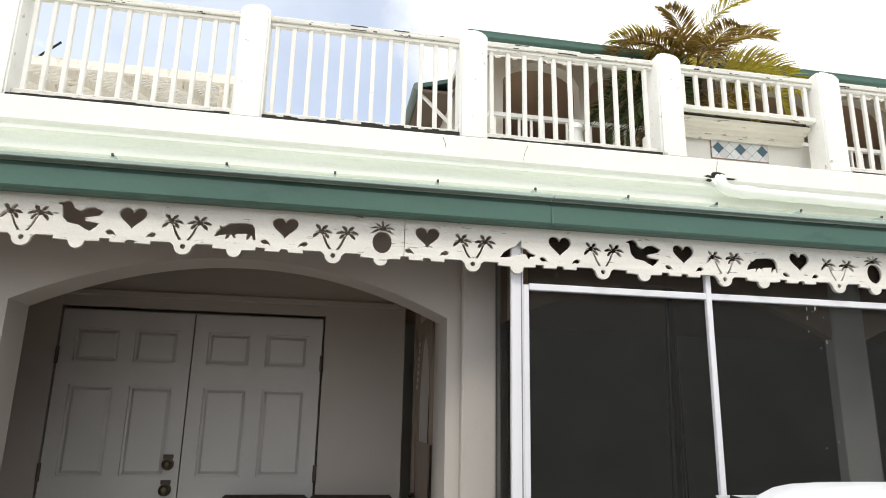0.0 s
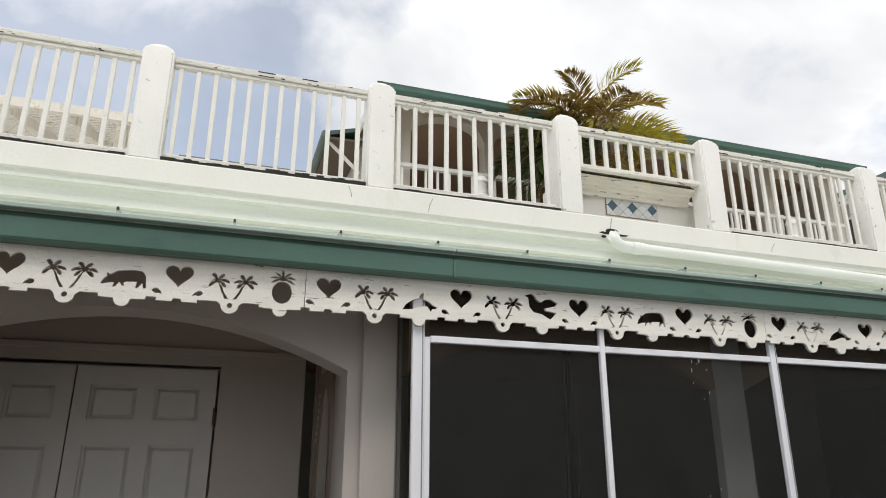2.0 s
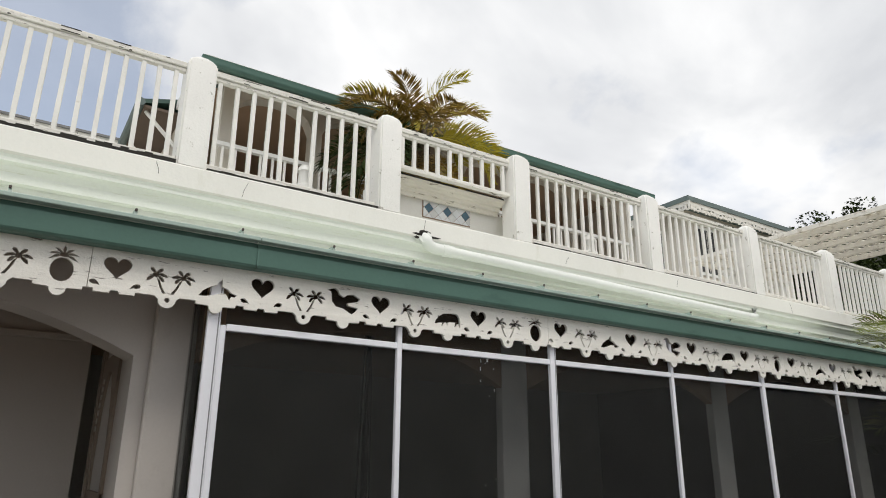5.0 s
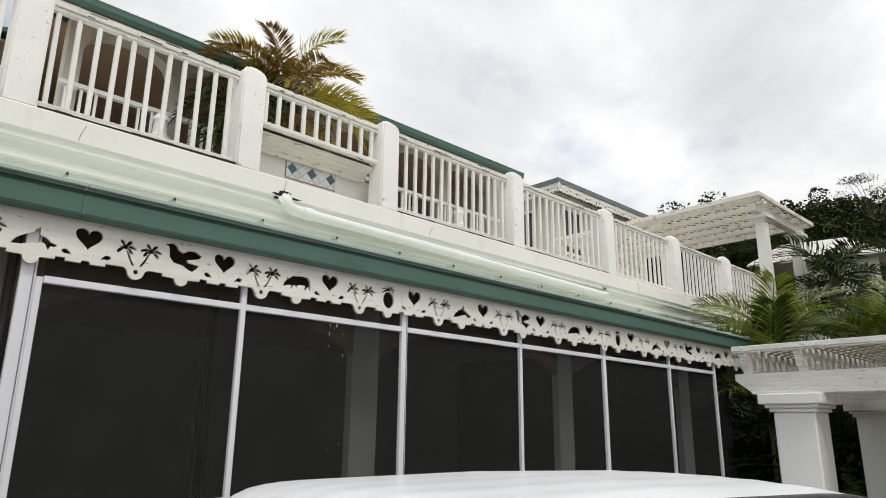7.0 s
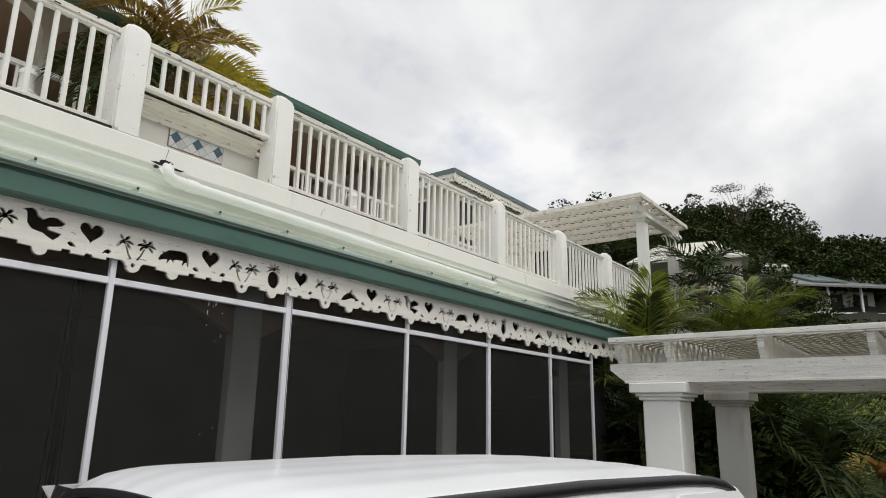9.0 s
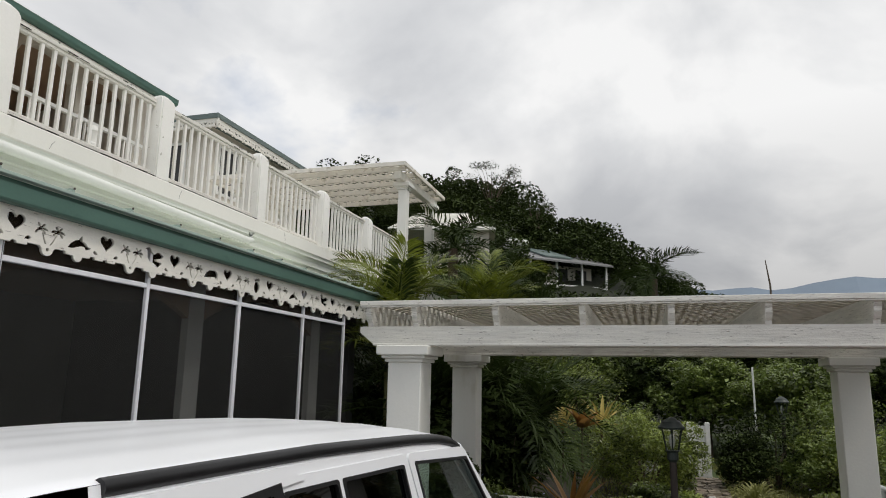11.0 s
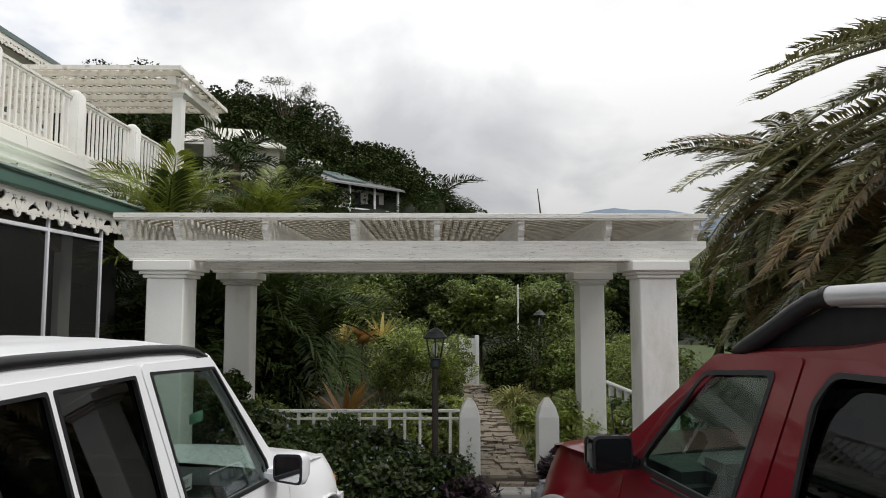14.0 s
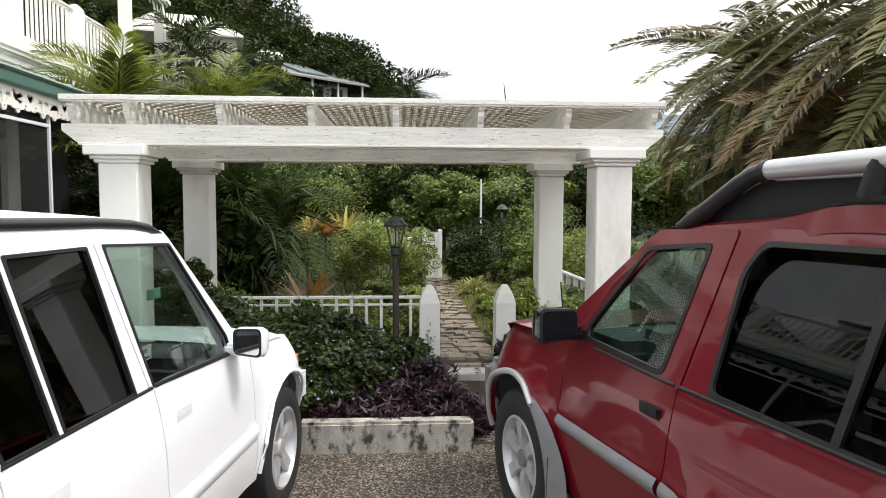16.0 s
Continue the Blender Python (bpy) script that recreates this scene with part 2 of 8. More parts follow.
HINGE = mat("dark_hinge", (0.10, 0.08, 0.07), 0.6, 0.3, 30, 200, 0.1, metal=0.4)
TILE_WHITE = mat("white_tile", (0.72, 0.74, 0.74), 0.25, 0.06, 10, 60, 0.03, per_object=0.3)
TILE_TEAL = mat("teal_tile", (0.04, 0.10, 0.14), 0.2, 0.2, 10, 60, 0.03, per_object=0.3)
TILE_GREY = mat("pale_grey_tile", (0.64, 0.65, 0.64), 0.25, 0.1, 10, 60, 0.03, per_object=0.3)
GROUT = mat("brown_grout", (0.30, 0.20, 0.14), 0.9, 0.2)
ASPHALT = pebbles("exposed_aggregate")
CONCRETE = mat("old_concrete", (0.46, 0.44, 0.40), 0.85, 0.25, 5, 80, 0.6, stain=((0.07, 0.06, 0.05), 0.50, 0.62, 9))
SOIL = mat("garden_soil", (0.045, 0.035, 0.025), 0.95, 0.4, 8, 90, 0.8)
FOREST_FLOOR = mat("forest_floor", (0.016, 0.020, 0.008), 0.95, 0.4, 1, 20, 0.8)
GRASS_GROUND = mat("grass_ground", (0.06, 0.085, 0.025), 0.95, 0.4, 2, 60, 0.8)
KERB = mat("kerb_concrete", (0.40, 0.375, 0.33), 0.9, 0.35, 9, 90, 0.9, stain=((0.055, 0.048, 0.038), 0.49, 0.60, 10), streak=1.6)
STONE = mat("path_stone", (0.20, 0.165, 0.125), 0.9, 0.45, 9, 80, 0.9, per_object=0.6, stain=((0.05, 0.05, 0.035), 0.52, 0.64, 14))
LATTICE = mat("lattice_paint", (0.80, 0.765, 0.685), 0.75, 0.15, 5, 90, 0.3, stain=((0.36, 0.30, 0.22), 0.55, 0.72, 5))
LATH = mat("weathered_lath", (0.60, 0.55, 0.47), 0.8, 0.2, 5, 90, 0.4, stain=((0.28, 0.22, 0.15), 0.54, 0.72, 6))
ROOF_PALE = mat("pale_roof_metal", (0.70, 0.74, 0.66), 0.4, 0.08, 2, 50, 0.1)
ROOF_GREY = mat("grey_roof", (0.20, 0.20, 0.20), 0.6, 0.2, 3, 50, 0.3)
BLACK_PLASTIC = mat("black_plastic", (0.016, 0.016, 0.017), 0.40, 0.3, 20, 200, 0.06, spec=0.3)
RUBBER = mat("tyre_rubber", (0.018, 0.018, 0.018), 0.85, 0.3, 20, 150, 0.3)
SILVER = mat("silver_metal", (0.56, 0.56, 0.57), 0.34, 0.12, 8, 120, 0.03, metal=0.4)
GLOSS_BLACK = mat("gloss_black", (0.006, 0.006, 0.007), 0.10, 0.2, 20, 200, 0.0)
GREY_PLASTIC = mat("grey_trim_plastic", (0.20, 0.20, 0.21), 0.5, 0.15, 12, 160, 0.1)
WHITE_CAR = mat("white_car_paint", (0.88, 0.89, 0.91), 0.34, 0.02, 1, 300, 0.0, coat=0.2)
RED_CAR = mat("red_car_paint", (0.135, 0.0025, 0.009), 0.36, 0.08, 2, 300, 0.0, coat=0.7, spec=0.2, stain=((0.30, 0.12, 0.11), 0.74, 0.80, 90))
CAR_GLASS = glass("tinted_car_glass", (0.80, 0.86, 0.84), 0.85)
TINT_GLASS = glass("tinted_rear_glass", (0.24, 0.27, 0.26), 0.5)
DARK_GLASS = glass("privacy_glass", (0.22, 0.22, 0.22), 0.25, shine=0.42)
CLEAR_GLASS = glass("green_car_glass", (0.82, 0.95, 0.88), 0.95)
DOOR_GLASS = glass("green_door_glass", (0.66, 0.80, 0.73), 0.80)
BARK_DARK = mat("dry_dark_fibre", (0.02, 0.016, 0.012), 0.95, 0.3)
SEAT = mat("dark_seat_cloth", (0.035, 0.035, 0.038), 0.9, 0.2)
DASH = mat("grey_dashboard", (0.055, 0.060, 0.062), 0.6, 0.1)


# ---------------------------------------------------------------- builders
def box(bm, x0, x1, y0, y1, z0, z1, bev=0.0, seg=1):
    made = bmesh.ops.create_cube(bm, size=1.0)["verts"]
    for v in made:
        v.co = Vector(((x0 + x1) / 2 + v.co.x * (x1 - x0), (y0 + y1) / 2 + v.co.y * (y1 - y0), (z0 + z1) / 2 + v.co.z * (z1 - z0)))
    if bev:
        edges = list({e for v in made for e in v.link_edges})
        bmesh.ops.bevel(bm, geom=edges, offset=bev, segments=seg, affect="EDGES", clamp_overlap=True)
    return bm


def boxes(*specs, bev=0.0):
    bm = bmesh.new()
    for s in specs:
        box(bm, *s, bev=bev)
    return bm


def cyl(bm, p, q, r0, r1=None, n=14, caps=True):
    p, q = Vector(p), Vector(q)
    r1 = r0 if r1 is None else r1
    d = q - p
    m = Matrix.Translation((p + q) / 2) @ d.to_track_quat("Z", "Y").to_matrix().to_4x4()
    bmesh.ops.create_cone(bm, cap_ends=caps, segments=n, radius1=r0, radius2=r1, depth=d.length, matrix=m)
    return bm


def tube(bm, pts, r, n=10):
    """A round bar along points; r: one radius, or one each."""
    pts = [Vector(p) for p in pts]
    rr = r if isinstance(r, (list, tuple)) else [r] * len(pts)
    rings, up = [], Vector((0, 0, 1))
    for i, p in enumerate(pts):
        d = (pts[min(i + 1, len(pts) - 1)] - pts[max(i - 1, 0)]).normalized()
        a = d.cross(up if abs(d.z) < 0.95 else Vector((1, 0, 0))).normalized()
        b = d.cross(a).normalized()
        rings.append([bm.verts.new(p + rr[i] * (math.cos(2 * math.pi * k / n) * a + math.sin(2 * math.pi * k / n) * b)) for k in range(n)])
    for s, t in zip(rings, rings[1:]):
        for k in range(n):
            bm.faces.new((s[k], s[(k + 1) % n], t[(k + 1) % n], t[k]))
    bm.faces.new(rings[0][::-1]); bm.faces.new(rings[-1])
    return bm


def lathe(bm, prof, at=(0, 0, 0), n=20):
    """A turned body from (radius, height) pairs."""
    rings = [[bm.verts.new((at[0] + r * math.cos(2 * math.pi * k / n), at[1] + r * math.sin(2 * math.pi * k / n), at[2] + z)) for k in range(n)] for r, z in prof]
    for s, t in zip(rings, rings[1:]):
        for k in range(n):
            bm.faces.new((s[k], s[(k + 1) % n], t[(k + 1) % n], t[k]))
    bm.faces.new(rings[0][::-1]); bm.faces.new(rings[-1])
    return bm


def prism(bm, outline, axis, a, b):
    """An outline of 2D points, drawn out along an axis ('x', 'y' or 'z') from a to b."""
    def at(u, v, w):
        return {"x": (w, u, v), "y": (u, w, v), "z": (u, v, w)}[axis]
    lo = [bm.verts.new(at(u, v, a)) for u, v in outline]
    hi = [bm.verts.new(at(u, v, b)) for u, v in outline]
    n = len(outline)
    for i in range(n):
        bm.faces.new((lo[i], lo[(i + 1) % n], hi[(i + 1) % n], hi[i]))
    bm.faces.new(lo[::-1]); bm.faces.new(hi)
    bmesh.ops.recalc_face_normals(bm, faces=bm.faces[:])
    return bm


def finish(bm, name, material, smooth=None):
    bmesh.ops.recalc_face_normals(bm, faces=bm.faces[:])
    me = bpy.data.meshes.new(name)
    bm.to_mesh(me)
    bm.free()
    me.materials.append(material)
    if smooth:
        me.shade_smooth()
        me.set_sharp_from_angle(angle=radians(smooth))
    return me


def part(name, bm, material, parent, label="", smooth=None):
    """Links a bmesh (or a ready mesh) as one mesh object under a thing or a part."""
    me = bm if isinstance(bm, bpy.types.Mesh) else finish(bm, name, material, smooth)
    ob = new(name, me)
    ob.parent = parent
    return tagged(ob, label)


def thing(name, label, category, at=(0, 0, 0), rz=0, group=""):
    ob = new(name)
    ob.empty_display_size = 0.1
    ob.matrix_world = pose(*at, 0, 0, rz)
    return tagged(ob, label, category, group)


def solo(name, bm, material, label, category, group="", smooth=None, kind=""):
    me = bm if isinstance(bm, bpy.types.Mesh) else finish(bm, name, material, smooth)
    return tagged(new(name, me), label, category, group, kind)


def structure(name, bm, material, label, category, smooth=None):
    return solo(name, bm, material, label, category, "", smooth, "structure")


def flat_shape(name, loops, thick, material):
    """A board in the x-z plane with its holes cut through; loops are outlines of (x, z), the first the rim."""
    cu = bpy.data.curves.new(name, "CURVE")
    cu.dimensions, cu.fill_mode, cu.extrude = "2D", "BOTH", thick / 2
    for loop in loops:
        sp = cu.splines.new("POLY")
        sp.points.add(len(loop) - 1)
        for p, (u, v) in zip(sp.points, loop):
            p.co = (u, v, 0, 1)
        sp.use_cyclic_u = True
    tmp = bpy.data.objects.new(name, cu)
    me = bpy.data.meshes.new_from_object(tmp)
    bpy.data.objects.remove(tmp)
    me.transform(Matrix.Rotation(radians(90), 4, "X"))
    me.name = name
    me.materials.clear()
    me.materials.append(material)
    return me


# ---------------------------------------------------------------- ground
def land(x, y):
    """Height of the ground: flat parking, a planted bank beyond the kerb, a slow rise of the garden."""
    if x < 4.75:
        return 0.0
    bank = 0.34 * min(1.0, (x - 4.75) / 1.1)
    return bank + max(0.0, x - 8) * 0.012 + max(0.0, x - 25) * 0.03


def ground_sheet():
    xs = [-600, -200, -80, -30, -12, -6, -3, 0, 2, 4, 4.74, 4.76, 5.0, 5.3, 5.6, 5.85, 6.3, 7, 8, 10, 12, 15, 20, 25, 30, 40, 60, 100, 200, 500, 1200, 2600]
    ys = [-1600, -500, -150, -60, -30, -15, -8, -4, -2.2, -1, 0, 1, 2.2, 3.1, 6, 15, 30, 60, 150, 500, 1600]
    bm = bmesh.new()
    grid = [[bm.verts.new((x, y, land(min(x, 90), y) + (0.03 * noise.noise(Vector((x, y, 0))) if x > 5.6 else 0))) for y in ys] for x in xs]
    for i in range(len(xs) - 1):
        for j in range(len(ys) - 1):
            bm.faces.new((grid[i][j], grid[i + 1][j], grid[i + 1][j + 1], grid[i][j + 1]))
    me = finish(bm, "ground", ASPHALT)
    me.materials.append(SOIL)
    me.materials.append(GRASS_GROUND)
    for p in me.polygons:
        p.material_index = 0 if p.center.x < 4.75 else (1 if p.center.x < 12 and abs(p.center.y) < 8 else 2)
    return me


structure("ground", ground_sheet(), None, "dark exposed-aggregate parking ground with planted soil beyond", "ground")

# ---------------------------------------------------------------- lower storey
FLOOR, EAVE = 0.44, 2.70
structure("floor_porch", boxes((-7, 7.42, 3.22, 8.2, 0.0, FLOOR)), CONCRETE, "raised concrete porch floor", "floor")
structure("step", boxes((-1.9, 0.6, 2.72, 3.22, 0, 0.22), bev=0.01), CONCRETE, "concrete entrance step before the porch", "step")


def arch_wall(x0, x1, a, b, spring, rise, z0, z1, y0, y1):
    """A wall with one segmental arched opening from a to b."""
    bm = bmesh.new()
    n = 24
    top = [(a + (b - a) * i / n, spring + rise * (1 - (2 * i / n - 1) ** 2)) for i in range(n + 1)]
    for s, t in zip(top, top[1:]):
        prism(bm, [s, t, (t[0], z1), (s[0], z1)], "y", y0, y1)
    box(bm, x0, a, y0, y1, z0, z1)
    box(bm, b, x1, y0, y1, z0, z1)
    bmesh.ops.remove_doubles(bm, verts=bm.verts[:], dist=0.0005)
    return bm


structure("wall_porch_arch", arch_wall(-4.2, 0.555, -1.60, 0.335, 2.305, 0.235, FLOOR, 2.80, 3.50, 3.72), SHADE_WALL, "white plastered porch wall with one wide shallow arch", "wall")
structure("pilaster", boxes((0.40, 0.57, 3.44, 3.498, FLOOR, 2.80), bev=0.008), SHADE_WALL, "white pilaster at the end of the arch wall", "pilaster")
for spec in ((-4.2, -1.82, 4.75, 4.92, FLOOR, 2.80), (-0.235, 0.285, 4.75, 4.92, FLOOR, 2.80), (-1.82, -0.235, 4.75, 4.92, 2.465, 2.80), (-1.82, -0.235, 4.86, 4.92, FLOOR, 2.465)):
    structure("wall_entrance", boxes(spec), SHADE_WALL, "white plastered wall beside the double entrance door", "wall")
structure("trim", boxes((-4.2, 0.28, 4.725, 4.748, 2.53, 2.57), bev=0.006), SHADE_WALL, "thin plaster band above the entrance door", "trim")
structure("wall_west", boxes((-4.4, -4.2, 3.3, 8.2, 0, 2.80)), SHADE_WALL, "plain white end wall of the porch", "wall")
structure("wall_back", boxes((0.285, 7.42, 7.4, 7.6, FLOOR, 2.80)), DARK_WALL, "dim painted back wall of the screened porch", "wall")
# End wall coloured near-black in place of the shade inside the porch.
structure("wall_east", boxes((7.25, 7.42, 3.4, 7.4, 0, 2.80)), DARK, "end wall of the screened porch, coloured near-black for shade", "wall")
structure("ceiling", boxes((-4.2, 7.42, 3.22, 7.6, 2.801, 2.822)), CEILING_WOOD, "brown painted porch ceiling", "ceiling")


PIERS = [(0.556, 0.60), (2.43, 2.63), (4.48, 4.67), (6.50, 6.70)]


def arcade_head():
    bm = bmesh.new()
    for (p, a), (b, q) in zip(PIERS, PIERS[1:]):
        n = 20
        top = [(a + (b - a) * k / n, 2.29 + 0.24 * (1 - (2 * k / n - 1) ** 2)) for k in range(n + 1)]
        for s, t in zip(top, top[1:]):
            prism(bm, [s, t, (t[0], 2.80), (s[0], 2.80)], "y", 3.50, 3.56)
    return bm


for xa, xb in PIERS:
    structure("pier", box(bmesh.new(), xa, xb, 3.497, 3.563, FLOOR, 2.80, 0.004), ARCADE_PAINT, "pale plastered flat pier behind the screens", "pier")
# Arches take the brown ceiling colour to hold the shade under the eave.
structure("wall_arcade", arcade_head(), CEILING_WOOD, "arches between the piers behind the screens, coloured brown for shade", "wall")


BROWN_TRIM = mat("brown_trim_paint", (0.24, 0.19, 0.15), 0.7, 0.15, 3, 80, 0.2)


def side_panel():
    """White side partition with a pointed opening and a carved border round it."""
    def turned(me, x):
        me.transform(Matrix.Translation((x, 0, 0)) @ Matrix.Rotation(radians(90), 4, "Z"))
        return me

    def pointed(w, top):
        c = 4.27
        arc = [(c + s * w * math.cos(a), top - 0.46 + 0.46 * math.sin(a) ** 1.2) for s, aa in ((1, range(0, 8)), (-1, range(7, -1, -1))) for a in [radians(k * 11.5 + (0 if s > 0 else 0)) for k in aa]]
        return [(c - w, FLOOR + 0.02), (c + w, FLOOR + 0.02)] + arc
    t = thing("side_partition", "white wooden side partition with a pointed carved opening in the entrance recess", "partition")
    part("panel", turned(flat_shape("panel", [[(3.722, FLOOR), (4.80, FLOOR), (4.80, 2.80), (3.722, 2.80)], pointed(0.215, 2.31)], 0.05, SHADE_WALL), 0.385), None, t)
    part("carved_border", turned(flat_shape("carved_border", [[(3.99, 1.70), (4.55, 1.70), (4.55, 2.40), (3.99, 2.40)], pointed(0.222, 2.32)], 0.014, BROWN_TRIM), 0.352), None, t, "carved border")
    for y in (4.555, 4.64, 4.72):
        part("moulding", boxes((0.350, 0.3595, y, y + 0.018, FLOOR, 2.60)), BROWN_TRIM, t)
    for k in range(7):
        y, z = 4.515 - 0.014 * k, 2.02 + 0.042 * k
        part("scallop", boxes((0.340, 0.3445, y - 0.016, y + 0.016, z - 0.014, z + 0.014), bev=0.001), SHADE_WALL, t)
    # Added near-black sheet stands in for the dark space behind the opening.
    part("opening_shade_sheet", boxes((0.414, 0.420, 3.80, 4.70, FLOOR, 2.5)), DARK, t, "added dark sheet for the shade behind the opening")
    part("knob", lathe(bmesh.new(), [(0.006, 0.0), (0.02, 0.012), (0.022, 0.03), (0.004, 0.042)], n=10), HARDWARE, t).matrix_basis = pose(0.36, 4.60, 1.38, 0, -90, 0)


side_panel()
rs = random.Random(8)
plant = thing("hanging_plant", "thin dark dried stringy plant hanging behind the screen", "plant", (1.65, 3.75, 0))
for k in range(7):
    u, v = rs.gauss(0, 0.02), rs.gauss(0, 0.02)
    part("strand", tube(bmesh.new(), [(u * 0.3, v, 2.80), (u, v, 2.1), (u * 1.3 + 0.01 * math.sin(k), v, rs.uniform(1.2, 1.6))], [0.002, 0.007, 0.004], 5), BARK_DARK, plant)
drips = thing("paint_drips", "small white paint drips on the insect screen", "drips", (2.07, 3.188, 0))
for k in range(11):
    u, z = rs.choice((-0.03, 0.0, 0.02, 0.06)) + rs.uniform(-0.01, 0.01), 2.42 - 0.78 * rs.random() ** 1.5
    part("drip", boxes((u - 0.0009, u + 0.0009, -0.001, 0.001, z - rs.uniform(0.004, 0.022), z)), WHITE_TRIM, drips)


# the pair of panelled doors
def door_leaf(x0, x1, knob_side, hinge_side):
    cx, w = (x0 + x1) / 2, x1 - x0
    t = thing("door_entrance", "white six-panel entrance door leaf, closed, with worn paint", "door", (cx, 4.765, FLOOR), 0, "pair of entrance doors")
    h = 2.0
    rim = [(-w / 2, 0.005), (w / 2, 0.005), (w / 2, h), (-w / 2, h)]
    loops, cells = [rim], []
    for (za, zb) in [(0.22, 0.86), (1.03, 1.55), (1.69, 1.89)]:
        for (xa, xb) in [(-w / 2 + 0.085, -0.045), (0.045, w / 2 - 0.085)]:
            loops.append([(xa, za), (xb, za), (xb, zb), (xa, zb)])
            cells.append((xa, xb, za, zb))
    me = flat_shape("leaf", loops, 0.035, DOOR_PAINT)
    part("leaf", me, DOOR_PAINT, t)
    for xa, xb, za, zb in cells:
        bm = boxes((xa, xb, 0.004, 0.014, za, zb))
        i = 0.03
        lo = [bm.verts.new((u, 0.004, v)) for u, v in ((xa + 0.012, za + 0.012), (xb - 0.012, za + 0.012), (xb - 0.012, zb - 0.012), (xa + 0.012, zb - 0.012))]
        hi = [bm.verts.new((u, -0.012, v)) for u, v in ((xa + i, za + i), (xb - i, za + i), (xb - i, zb - i), (xa + i, zb - i))]
        for k in range(4):
            bm.faces.new((lo[k], lo[(k + 1) % 4], hi[(k + 1) % 4], hi[k]))
        bm.faces.new(hi)
        part("panel", bm, DOOR_PAINT, t)
    if knob_side:
        k = knob_side * (w / 2 - 0.065)
        for z, r in ((0.955, 0.030), (1.10, 0.026)):
            bm = bmesh.new()
            cyl(bm, (k, -0.018, z), (k, -0.026, z), 0.036, n=18)
            cyl(bm, (k, -0.026, z), (k, -0.050, z), 0.014, n=12)
            bmesh.ops.create_uvsphere(bm, u_segments=14, v_segments=8, radius=r, matrix=Matrix.Translation((k, -0.066, z)) @ Matrix.Diagonal((1, 0.7, 1, 1)))
            part("knob" if z < 1 else "deadbolt", bm, HARDWARE, t, "tarnished brass", smooth=40)
            part("worn_patch", boxes((k - 0.03, k + 0.028, -0.0195, -0.0176, z + 0.03, z + 0.055)), HINGE, t, "chipped bare patch")
    for z in (0.25, 1.05, 1.72):
        x = hinge_side * (w / 2 + 0.004)
        bm = cyl(bmesh.new(), (x, -0.022, z - 0.05), (x, -0.022, z + 0.05), 0.011, n=8)
        part("hinge", bm, HINGE, t, "dark metal hinge")
    return t


door_leaf(-1.805, -1.042, 1, -1)
door_leaf(-1.034, -0.25, 0, 1)


def bench():
    t = thing("wicker_settee", "dark brown woven settee back against the entrance wall", "settee", (-0.27, 4.40, FLOOR))
    part("seat", boxes((-0.5, 0.5, -0.30, 0.22, 0.34, 0.42), bev=0.02), WICKER, t)
    for k in (-1, 1):
        part("backrest", boxes((0.25 * k - 0.245, 0.25 * k + 0.245, 0.17, 0.22, 0.42, 0.945), bev=0.02), WICKER, t)
    for x in (-0.47, 0.47):
        for y in (-0.27, 0.19):
            part("leg", boxes((x - 0.025, x + 0.025, y - 0.025, y + 0.025, 0, 0.34), bev=0.005), WICKER, t)


WICKER = mat("dark_wicker", (0.035, 0.026, 0.02), 0.6, 0.3, 60, 160, 0.8)
bench()


# ---------------------------------------------------------------- insect screens
MULLIONS = [(0.592, 0.056), (1.528, 0.028), (2.57, 0.046), (3.64, 0.028), (4.68, 0.038), (5.735, 0.027), (6.64, 0.030)]


def screen_bay(i):
    (xa, wa), (xb, wb) = MULLIONS[i], MULLIONS[i + 1]
    x0, x1 = xa + wa / 2 + (0.029 if i == 0 else 0), xb - wb / 2
    t = thing("porch_screen", "dark insect screen in a white aluminium frame closing the porch", "screen", ((x0 + x1) / 2, 3.20, FLOOR), 0, "screens of the porch")
    h, w = 2.405 - FLOOR, (x1 - x0) / 2
    part("head", boxes((-w, w, -0.016, 0.022, h, h + 0.031), bev=0.003), ALUMINIUM, t)
    part("sill", boxes((-w, w, -0.016, 0.022, 0.0, 0.04), bev=0.003), ALUMINIUM, t)
    part("rail", boxes((-w, w, -0.012, 0.018, 0.80, 0.83), bev=0.003), ALUMINIUM, t)
    part("screen_cloth", boxes((-w, w, 0.004, 0.006, 0.04, h)), SCREEN, t, "dark fine mesh")
    part("upper_screen_cloth", boxes((-w, w, 0.004, 0.006, h + 0.031, 0.28 + h)), SCREEN, t, "dark fine mesh")


for i in range(len(MULLIONS) - 1):
    screen_bay(i)
for i, (x, w) in enumerate(MULLIONS):
    t = thing("screen_post", "white aluminium post between the porch screens" if i else "wide white post at the end of the porch screens", "post", (x, 3.20, FLOOR), 0, "posts of the porch screens")
    part("shaft", boxes((-w / 2, w / 2, -0.018, 0.008, 0, 2.27), bev=0.003), ALUMINIUM, t)
    if i == 0:
        part("stop", boxes((0.0285, 0.0565, -0.012, 0.008, 0, 1.99), bev=0.003), ALUMINIUM, t)
    if w > 0.04:
        part("face_cap", boxes((w / 2 - 0.012, w / 2 - 0.007, -0.0195, -0.0182, 0, 2.27)), GREY_PLASTIC, t, "grey seam")
structure("screen_return", boxes((0.556, 0.562, 3.24, 3.45, FLOOR, 2.70)), SCREEN, "narrow dark screen between arch wall and post", "screen")


